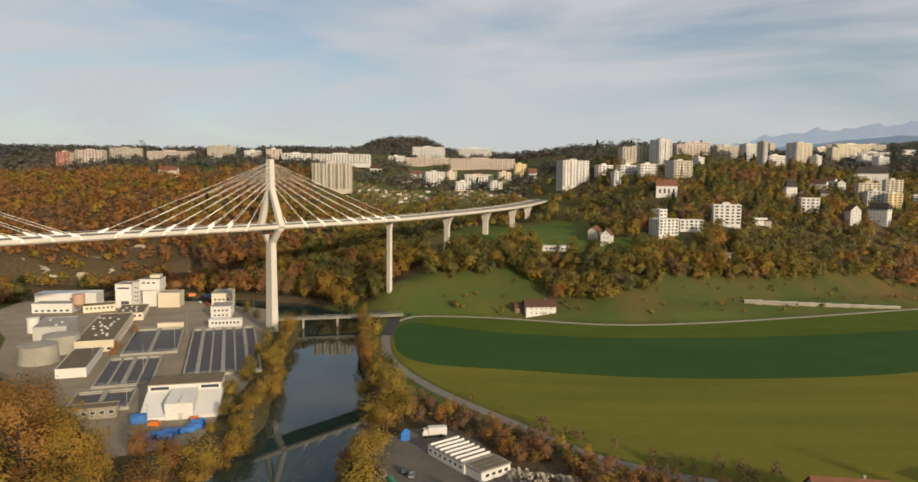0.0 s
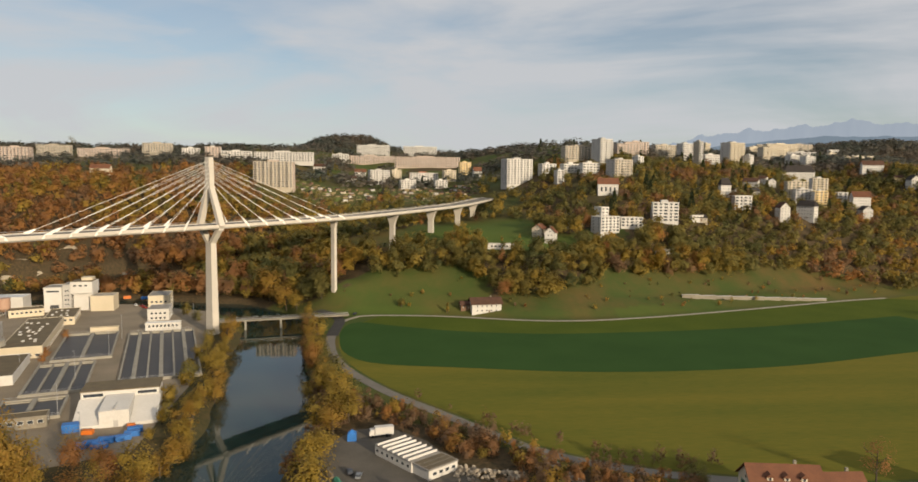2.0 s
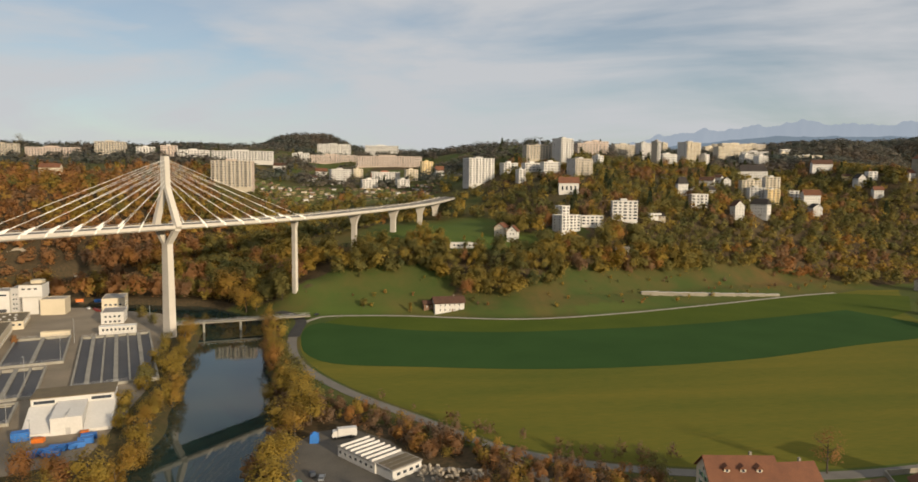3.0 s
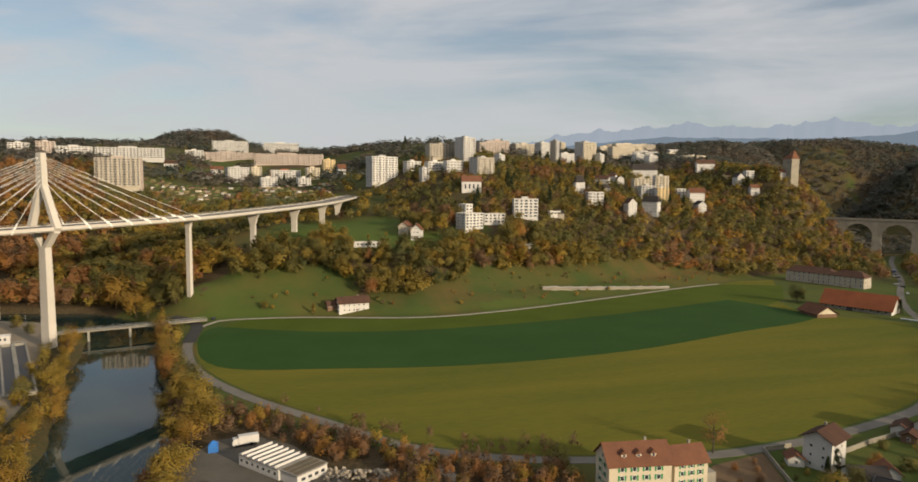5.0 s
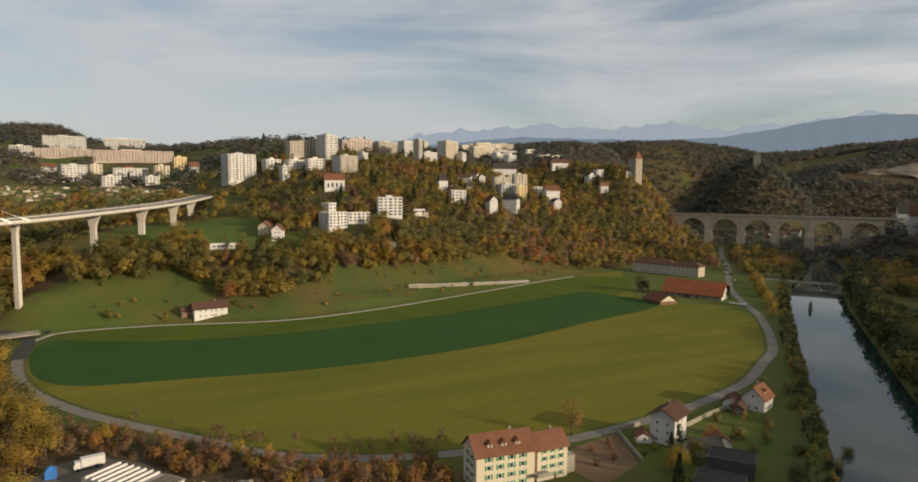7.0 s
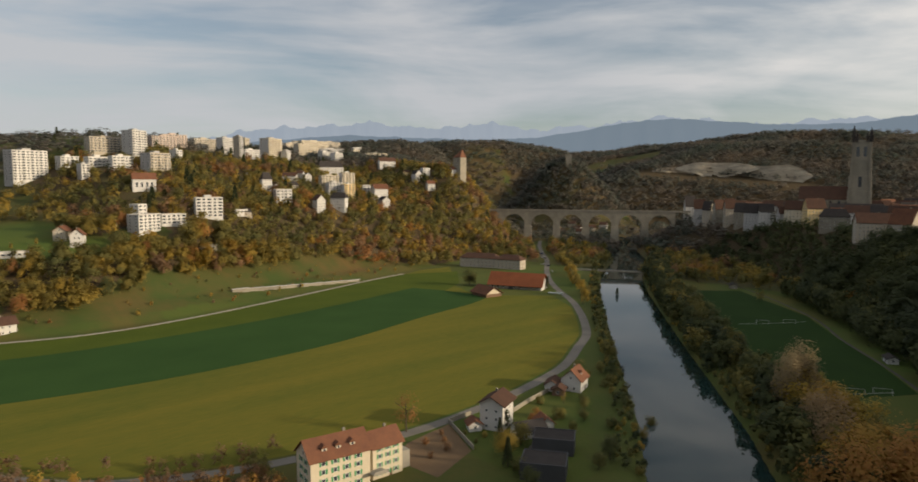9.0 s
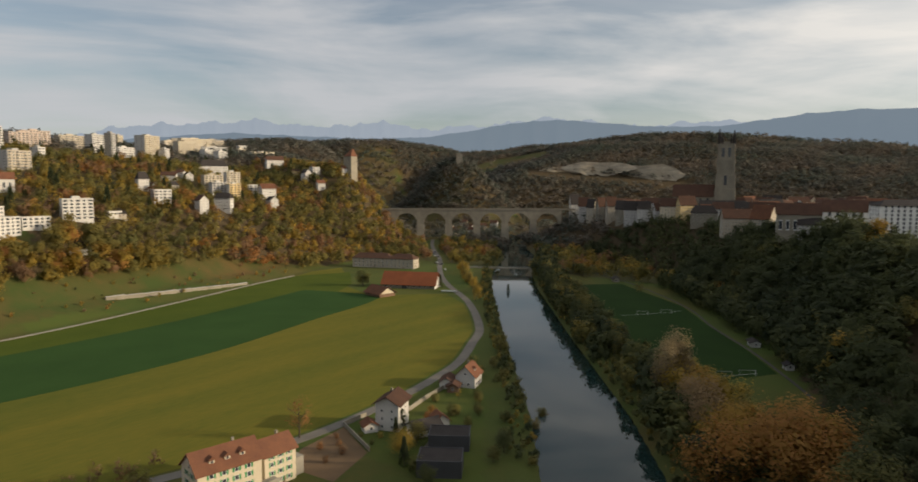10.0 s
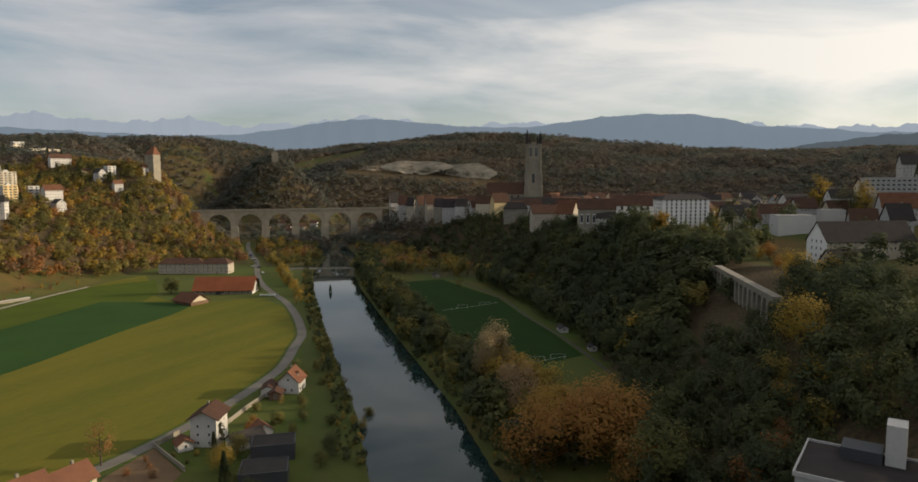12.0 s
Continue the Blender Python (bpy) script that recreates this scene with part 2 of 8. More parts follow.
def ground_z(px, py):
    px, py = np.asarray(px, float), np.asarray(py, float)
    z = np.full(px.shape, LAND)
    e_in, w_in, f_in = inside(px, py, RING_EAST), inside(px, py, RING_WEST), inside(px, py, RING_FAR)
    se = np.where(e_in, seg_dist(px, py, FOOT_EAST), 0)
    sw = np.where(w_in, seg_dist(px, py, FOOT_WEST), 0)
    sf = np.where(f_in, seg_dist(px, py, FOOT_FAR), 0)
    # east bank: a wooded scarp, then a long rise to the suburbs
    wg, ws, wn = ease(-px, 70, 220), ease(px, 70, 250), ease(px, 540, 680)
    zz = {k: np.interp(se, *v) for k, v in RISE.items()}
    ze = zz["middle"] * (1 - wg) * (1 - ws) + zz["gorge"] * wg + zz["suburb"] * ws * (1 - wn) + zz["nose"] * wn
    ze = ze + wave(px, py, 160, 3) * 2.5 * ease(se, 30, 140) + wave(px, py, 700, 4) * 7 * ease(se, 900, 1500)
    # west bank: wooded slope up to the old town's terrace
    zw = np.interp(sw, [0, 6, 55, 80, 160, 420, 900], [0, 4, 44, 48, 51, 58, 70]) + 26 * ease(-px, 60, 300) * ease(sw, 40, 160) + 16 * ease(px, 500, 300) * ease(sw, 110, 300)
    zw = zw + 7 * ease(px, 430, 510) * ease(sw, 45, 80)
    # Includes out-of-view high ground to the south, added to shade terrace and pitch.
    zw = zw + wave(px, py, 120, 5) * 1.2 * ease(sw, 15, 80) + 48 * ease(-py, 90, 230) * ease(px, 300, 420) * w_in + 24 * np.exp(-(((px - 640) / 100) ** 2 + ((py + 140) / 70) ** 2)) * w_in
    zw = zw - 0.0075 * np.hypot(px, py) * ease(px, 250, 500) * ease(sw, 20, 80)
    # hills beyond the gorge
    zf = np.interp(sf, [0, 100, 250, 500, 900, 1500, 3000], [0, 62, 112, 178, 228, 256, 266]) * (1 - 0.28 * ease(-py, -900, 100))
    zf = zf + wave(px, py, 420, 6) * 12 * ease(sf, 150, 600)
    z = z + np.maximum(np.maximum(ze, zw), zf)
    # a round wooded top on the skyline
    z = z + 36 * np.exp(-(((px + 165) / 105) ** 4 + ((py - 1950) / 150) ** 2)) + 34 * np.exp(-(((px - 1080) / 260) ** 2 + ((py - 1390) / 220) ** 2)) + 90 * np.exp(-(((px - 1480) / 420) ** 2 + ((py - 1480) / 300) ** 2))
    # wooded back of the hill beyond the old watch tower
    z = np.maximum(z, 4 + 212 * np.exp(-(((px - 1560) / 470) ** 4 + ((py - 1650) / 420) ** 4)) + wave(px, py, 240, 15) * 6 * (py > 1000) - 6)
    # rounded end of the suburb hill, under the watch tower
    z = z + 13 * np.exp(-(((px - 680) / 60) ** 2 + ((py - 745) / 60) ** 2))
    # wooded spur under the round tower
    z = np.maximum(z, 4 + 128 * np.exp(-(((px - 1055) / 105) ** 2 + ((py - 842) / 95) ** 2)))
    # knoll under the pier beyond the river
    z = z + 10 * np.exp(-(((px + 49) / 17) ** 2 + ((py - 494) / 17) ** 2))
    # river bed
    dr = seg_dist(px, py, RIVER)
    bed = ease(dr, 16.5, 25)
    z = np.where(dr < 30, np.minimum(z, -3.0 + bed * (np.maximum(z, LAND) + 3.0)), z)
    return z


def gz(x, y):
    return float(ground_z(np.array([x]), np.array([y]))[0])


# ---- where trees and grass stand ----
def is_meadow(px, py, se, e_in):
    """Open grass on the east slopes: above the field, and under the bridge's far piers."""
    a = e_in & (se < 18 + 29 * ease(px, 90, 170) - 22 * ease(px, 330, 420)) & (px > 70) & (px < 430)
    b = e_in & (((px - 62) / 62) ** 2 + ((py - 625) / 62) ** 2 < 1)
    c = e_in & (((px - 105) / 42) ** 2 + ((py - 555) / 26) ** 2 < 1)
    k = e_in & (((px - 10) / 54) ** 2 + ((py - 482) / 28) ** 2 < 1)
    a = a | k | (e_in & (((px - 2) / 58) ** 2 + ((py - 592) / 46) ** 2 < 1))
    d = e_in & (((px - 172) / 26) ** 2 + ((py - 560) / 12) ** 2 < 1)
    return a | b | c | d


def wood_mask(px, py):
    """How thick the trees stand, 0 to 1."""
    e_in, w_in, f_in = inside(px, py, RING_EAST), inside(px, py, RING_WEST), inside(px, py, RING_FAR)
    se, sw, sf = seg_dist(px, py, FOOT_EAST), seg_dist(px, py, FOOT_WEST), seg_dist(px, py, FOOT_FAR)
    cliff = ease(-px, 60, 240)
    far_edge = 150 + 45 * wave(px, py, 180, 8) + 90 * cliff + 70 * ease(px, 230, 330)
    wood = (e_in & (se > 4) & (se < far_edge)).astype(float)
    wood = np.where(e_in & (px > 560) & (se < 430), 1.0, wood)
    wood = np.where(is_meadow(px, py, se, e_in), 0.0, wood)
    wood = np.where(e_in & (wood < 0.5) & (se >= far_edge * 0.8) & (se < 560), np.where((px > 140) & (se < 400), 0.6, 0.32) + 0.2 * (wave(px, py, 150, 9) > 0.1), wood)
    wood = np.where(e_in & (se >= 560), 0.12 + 0.75 * (wave(px, py, 330, 12) > 0.35), wood)
    wood = np.where(is_meadow(px, py, se, e_in), 0.0, wood)
    wood = np.where(w_in & (sw > -2) & (sw < 84), 1.0, wood)
    wood = np.where(w_in & (sw >= 84) & (px > 150), 0.05, wood)
    wood = np.where(w_in & (sw >= 84) & (px <= 150), 0.8, wood)
    pasture = (((px - 1560) / 170) ** 2 + ((py - 1060) / 90) ** 2 < 1) | (((px - 1400) / 45) ** 2 + ((py - 330) / 110) ** 2 < 1)
    wood = np.where(((px - 1050) / 115) ** 2 + ((py - 838) / 105) ** 2 < 1, 1.0, wood)
    wood = np.where(f_in & (sf > 10), np.where(pasture, 0.04, 1.0), wood)
    wood = np.where(((px + 165) / 150) ** 2 + ((py - 1950) / 190) ** 2 < 1, 1.0, wood)
    flat = ~e_in & ~w_in & ~f_in
    wood = np.where(flat & (py > 476) & (px < -96) & ~((px > -330) & (py < 508)), 1.0, wood)  # gorge bottom behind the works
    wood = np.where(flat & (px > 570) & (seg_dist(px, py, np.array(ROAD)) > 9), 0.55, wood)  # valley floor before the viaduct
    return wood


def make_ground():
    k = np.linspace(-1, 1, 390)
    ax = 190 + 130 * np.sinh(k * 4.25)
    ay = 330 + 130 * np.sinh(k * 4.25)
    gx, gy = np.meshgrid(ax, ay, indexing="ij")
    z = ground_z(gx, gy)
    n = len(k)
    co = np.stack([gx.ravel(), gy.ravel(), z.ravel()], 1)
    idx = np.arange(n * n).reshape(n, n)
    q = np.stack([idx[:-1, :-1], idx[1:, :-1], idx[1:, 1:], idx[:-1, 1:]], -1).reshape(-1, 4)
    me = bpy.data.meshes.new("ground")
    me.from_pydata(co.tolist(), [], q.tolist())
    me.polygons.foreach_set("use_smooth", np.ones(len(q), bool))
    w = wood_mask(gx.ravel(), gy.ravel())
    w = np.where((gy.ravel() > 440) & (gx.ravel() > -60) & (gx.ravel() < 460), np.minimum(w, wood_mask(gx.ravel(), gy.ravel() - 16)), w)
    scrub = np.array([(-62, 455), (-50, 400), (-50, 340), (-30, 290), (-2, 258), (28, 228), (58, 204), (92, 190), (92, 150), (60, 110), (0, 150), (-40, 200), (-60, 300)], float)
    w = np.maximum(w, 0.85 * inside(gx.ravel(), gy.ravel(), scrub))
    w = np.maximum(w, 0.6 * ((gx.ravel() < -70) & (gx.ravel() > -125) & (gy.ravel() < 420) & (gy.ravel() > 150)))
    w = np.maximum(w, 0.3 * (seg_dist(gx.ravel(), gy.ravel(), RIVER) < 40) * (gx.ravel() > 120) * (gx.ravel() < 620))
    at = me.attributes.new("wood", "FLOAT", "POINT")
    at.data.foreach_set("value", w.astype(np.float32))
    lush = np.exp(-((((gx - 62) / 70) ** 2 + ((gy - 625) / 70) ** 2) ** 2)) + np.exp(-((((gx - 105) / 45) ** 2 + ((gy - 555) / 28) ** 2) ** 2)) + 0.35 * np.exp(-((((gx + 4) / 70) ** 2 + ((gy - 486) / 36) ** 2) ** 2))
    lush += 0.25 * ((gy < 470) & (gx > -60) & (z < 8)) + 0.4 * ((gx > 150) & (z < 8) & (gy > gx * 0.74 - 50)) + 0.4 * (gy > 820) * (gx > -150) * (gx < 300)
    lush += 0.22 * ((gx > 240) & (gx < 620) & (z < 9) & (gy < gx * 0.74 - 50))
    al = me.attributes.new("lush", "FLOAT", "POINT")
    al.data.foreach_set("value", np.clip(lush, 0, 1).ravel().astype(np.float32))
    ob = new("ground", me)
    m = bpy.data.materials.new("grass_and_soil")
    m.use_nodes = True
    nt = m.node_tree
    nn, l = nt.nodes.new, nt.links.new
    bs = nt.nodes["Principled BSDF"]
    tc = nn("ShaderNodeTexCoord")
    t1 = nn("ShaderNodeTexNoise"); t1.inputs["Scale"].default_value = 0.018; t1.inputs["Detail"].default_value = 8; t1.inputs["Roughness"].default_value = 0.65
    t2 = nn("ShaderNodeTexNoise"); t2.inputs["Scale"].default_value = 0.6; t2.inputs["Detail"].default_value = 4
    l(tc.outputs["Object"], t1.inputs["Vector"]); l(tc.outputs["Object"], t2.inputs["Vector"])
    gr = nn("ShaderNodeValToRGB")
    e = gr.color_ramp.elements
    e[0].position, e[0].color = 0.38, (0.050, 0.070, 0.019, 1)
    e[1].position, e[1].color = 0.62, (0.112, 0.076, 0.028, 1)
    x = e.new(0.5); x.color = (0.076, 0.072, 0.023, 1)
    l(t1.outputs[0], gr.inputs[0])
    lu = nn("ShaderNodeAttribute"); lu.attribute_name = "lush"
    gl = nn("ShaderNodeMix"); gl.data_type = "RGBA"; gl.inputs["B"].default_value = (0.070, 0.102, 0.021, 1)
    l(lu.outputs["Fac"], gl.inputs["Factor"]); l(gr.outputs[0], gl.inputs["A"])
    so = nn("ShaderNodeValToRGB")
    e = so.color_ramp.elements
    e[0].position, e[0].color = 0.35, (0.050, 0.042, 0.024, 1)
    e[1].position, e[1].color = 0.65, (0.095, 0.066, 0.036, 1)
    l(t2.outputs[0], so.inputs[0])
    av = nn("ShaderNodeAttribute"); av.attribute_name = "wood"
    mr = nn("ShaderNodeMapRange"); mr.inputs["From Min"].default_value, mr.inputs["From Max"].default_value = 0.2, 0.8
    l(av.outputs["Fac"], mr.inputs["Value"])
    mx = nn("ShaderNodeMix"); mx.data_type = "RGBA"
    l(mr.outputs[0], mx.inputs["Factor"]); l(gl.outputs["Result"], mx.inputs["A"]); l(so.outputs[0], mx.inputs["B"])
    # bare sandstone on steep faces
    geo = nn("ShaderNodeNewGeometry"); sp = nn("ShaderNodeSeparateXYZ"); l(geo.outputs["Normal"], sp.inputs[0])
    st = nn("ShaderNodeMapRange"); st.inputs["From Min"].default_value, st.inputs["From Max"].default_value = 0.50, 0.40
    l(sp.outputs[2], st.inputs["Value"])
    m3 = nn("ShaderNodeMix"); m3.data_type = "RGBA"; m3.inputs["B"].default_value = (0.22, 0.17, 0.10, 1)
    l(st.outputs[0], m3.inputs["Factor"]); l(mx.outputs["Result"], m3.inputs["A"])
    l(m3.outputs["Result"], bs.inputs["Base Color"])
    bs.inputs["Roughness"].default_value, bs.inputs["Specular IOR Level"].default_value = 0.95, 0.1
    bp = nn("ShaderNodeBump"); bp.inputs["Strength"].default_value = 0.25; bp.inputs["Distance"].default_value = 0.3
    l(t2.outputs[0], bp.inputs["Height"]); l(bp.outputs[0], bs.inputs["Normal"])
    me.materials.append(m)
    return tagged(ob, "grassy valley floor and autumn hillsides", "ground", kind="structure")


make_ground()


def ribbon(name, line, width, material, z=None, lift=0.1, label="", category="", steps=6.0, thick=0.3):
    """A strip along a smooth line: road, path, water."""
    p = smooth_line(line, steps)
    t = np.gradient(p, axis=0)
    t /= np.linalg.norm(t, axis=1)[:, None]
    nrm = np.stack([-t[:, 1], t[:, 0]], 1)
    wd = np.interp(np.linspace(0, 1, len(p)), np.linspace(0, 1, len(width)), width) if np.ndim(width) else np.full(len(p), width)
    a, b = p + nrm * wd[:, None] / 2, p - nrm * wd[:, None] / 2
    if z is None:
        za = np.maximum(ground_z(a[:, 0], a[:, 1]), ground_z(b[:, 0], b[:, 1])) + lift
        zc = ground_z(p[:, 0], p[:, 1]) + lift
        za = np.maximum(za, zc)
    else:
        za = np.full(len(p), z)
    bm = bmesh.new()
    rows = []
    for k in range(len(p)):
        rows.append([bm.verts.new((*a[k], za[k])), bm.verts.new((*b[k], za[k])), bm.verts.new((*b[k], za[k] - thick)), bm.verts.new((*a[k], za[k] - thick))])
    for r, s in zip(rows, rows[1:]):
        bm.faces.new((r[1], s[1], s[0], r[0]))
        bm.faces.new((r[2], s[2], s[1], r[1]))
        bm.faces.new((r[0], s[0], s[3], r[3]))
    me = bpy.data.meshes.new(name)
    bm.to_mesh(me); bm.free()
    me.materials.append(material)
    return tagged(new(name, me), label, category, kind="structure")


def smooth_line(line, step):
    """Catmull-Rom through the points, at even steps."""
    q = np.asarray(line, float)
    q = np.vstack([2 * q[0] - q[1], q, 2 * q[-1] - q[-2]])
    out = []
    for i in range(1, len(q) - 2):
        p0, p1, p2, p3 = q[i - 1:i + 3]
        m = max(2, int(np.linalg.norm(p2 - p1) / step))
        for u in np.arange(m) / m:
            out.append(0.5 * ((2 * p1) + (p2 - p0) * u + (2 * p0 - 5 * p1 + 4 * p2 - p3) * u * u + (3 * p1 - p0 - 3 * p2 + p3) * u ** 3))
    out.append(q[-2])
    return np.array(out)


ribbon("river", RIVER, 44.0, WATER, z=0.0, label="calm dark green river reflecting the sky", category="river", thick=0.5)


def sheet(name, outline, z, material, label, category):
    bm = bmesh.new()
    vs = [bm.verts.new((x, y, z)) for x, y in outline]
    f = bm.faces.new(vs)
    if f.normal.z < 0:
        f.normal_flip()
    bm.normal_update()
    if f.normal.z < 0:
        f.normal_flip()
    bmesh.ops.triangulate(bm, faces=[f])
    me = bpy.data.meshes.new(name)
    bm.to_mesh(me); bm.free()
    me.materials.append(material)
    return tagged(new(name, me), label, category, kind="structure")

# ---- meadow inside the bend, its roads ----
FARM_ROAD = [(-40, 440), (-34, 452), (-22, 459), (26, 455), (98, 437), (163, 445), (257, 474), (349, 506), (400, 520)]
FIELD = mat("mown_grass", (0.152, 0.130, 0.022), (0.086, 0.100, 0.018), 0.95, 0.025, 0.7, 0.3, coords="Position", spec=0.05, stretch=(0.25, 1.8, 1))
CROP = mat("young_crop", (0.036, 0.076, 0.020), (0.027, 0.060, 0.016), 0.95, 0.03, 1.0, 0.3, coords="Position", spec=0.05)
GREEN = mat("fresh_grass", (0.076, 0.098, 0.015), (0.056, 0.080, 0.013), 0.95, 0.03, 0.9, 0.3, coords="Position", spec=0.05)


def inset(line, d):
    p = smooth_line(line, 8)
    t = np.gradient(p, axis=0)
    t /= np.linalg.norm(t, axis=1)[:, None]
    return p + np.stack([-t[:, 1], t[:, 0]], 1) * d


def make_fields():
    south = [tuple(p) for p in inset(ROAD, 4.5) if p[1] < 425 and -60 < p[0] < 392]
    south = [p for p in south if not (p[0] > 300 and p[1] > 330)]
    north = [tuple(p) for p in inset(FARM_ROAD, -3.0) if p[0] > -20][::-1]
    sheet("field", south + [(412, 340), (398, 356), (368, 382), (392, 440), (446, 500), (470, 530), (430, 530)] + north, LAND + 0.03, FIELD, "wide olive-green mown hay meadow", "field")
    low = [(-39, 400), (-37.5, 386), (-34, 363), (-24, 343), (-8, 333), (27, 326), (82, 316), (140, 315), (205, 323), (282, 345), (337, 358), (370, 371)]
    far = [(353, 446), (297, 430), (238, 415), (188, 406), (128, 400), (83, 399), (34, 408), (-6, 425), (-30, 437), (-38, 422), (-39, 402)]
    sheet("crop_strip", [tuple(p) for p in smooth_line(low, 8)] + [(372, 386), (364, 417)] + [tuple(p) for p in smooth_line(far, 8)], LAND + 0.06, CROP, "dark green strip of young winter crop", "field")
    top = [(362, 415), (349, 441), (294, 427), (236, 412), (187, 403), (127, 397), (82, 396), (33, 405), (-6, 422), (-28, 434)]
    edge = [tuple(p) for p in inset(FARM_ROAD, -3.2) if -20 < p[0] < 440]
    sheet("grass_strip", edge + [(452, 498), (402, 440)] + [tuple(p) for p in smooth_line(top, 8)], LAND + 0.05, GREEN, "fresh green grass beside the crop strip", "field")


make_fields()
ribbon("road", ROAD, 5.3, ASPHALT, lift=0.12, label="narrow grey asphalt valley road", category="road")
ribbon("farm_road", FARM_ROAD, 3.2, TRACK, lift=0.10, label="pale narrow farm track along the slope", category="road")

# ---- helpers for things ----
def part(name, bm, material, parent=None, label="", smooth=False):
    me = bpy.data.meshes.new(name)
    bmesh.ops.recalc_face_normals(bm, faces=bm.faces)
    bm.to_mesh(me); bm.free()
    if material:
        me.materials.append(material)
    if smooth:
        me.polygons.foreach_set("use_smooth", np.ones(len(me.polygons), bool))
    ob = new(name, me)
    ob.parent = parent
    if label:
        ob["label"] = label
    return ob


def thing(name, label, category, m=None, group="", kind=""):
    ob = new(name)
    ob.empty_display_size = 0.5
    if m is not None:
        ob.matrix_basis = m
    return tagged(ob, label, category, group, kind)


def box(bm, x0, x1, y0, y1, z0, z1):
    v = [bm.verts.new(c) for c in ((x0, y0, z0), (x1, y0, z0), (x1, y1, z0), (x0, y1, z0), (x0, y0, z1), (x1, y0, z1), (x1, y1, z1), (x0, y1, z1))]
    for f in ((3, 2, 1, 0), (4, 5, 6, 7), (0, 1, 5, 4), (1, 2, 6, 5), (2, 3, 7, 6), (3, 0, 4, 7)):
        bm.faces.new([v[i] for i in f])
    return bm


def boxed(x0, x1, y0, y1, z0, z1):
    return box(bmesh.new(), x0, x1, y0, y1, z0, z1)


def loft(bm, rings):
    """Skin between rings of points, closed at both ends."""
    vs = [[bm.verts.new(p) for p in r] for r in rings]
    n = len(vs[0])
    for a, b in zip(vs, vs[1:]):
        for i in range(n):
            bm.faces.new((a[i], a[(i + 1) % n], b[(i + 1) % n], b[i]))
    bm.faces.new(vs[0][::-1]); bm.faces.new(vs[-1])
    return bm


def tube(bm, a, b, r, n=6, r2=None):
    a, b = Vector(a), Vector(b)
    q = (b - a).to_track_quat("Z", "Y")
    r2 = r if r2 is None else r2
    ring = lambda c, s: [c + q @ Vector((math.cos(math.tau * k / n) * s, math.sin(math.tau * k / n) * s, 0)) for k in range(n)]
    return loft(bm, [ring(a, r), ring(b, r2)])


# ---- cable-stayed bridge ----
AXIS = [(-330, 134, 68.5), (-245, 241, 69), (-192, 308, 69.5), (-114.8, 406, 70), (-51, 487, 70.8), (-10, 550, 72.3), (24, 610, 73.6), (53, 668, 75.0), (74, 726, 76.4), (96, 795, 78), (125, 880, 80.5), (160, 960, 83)]
DECK_W = 19.5


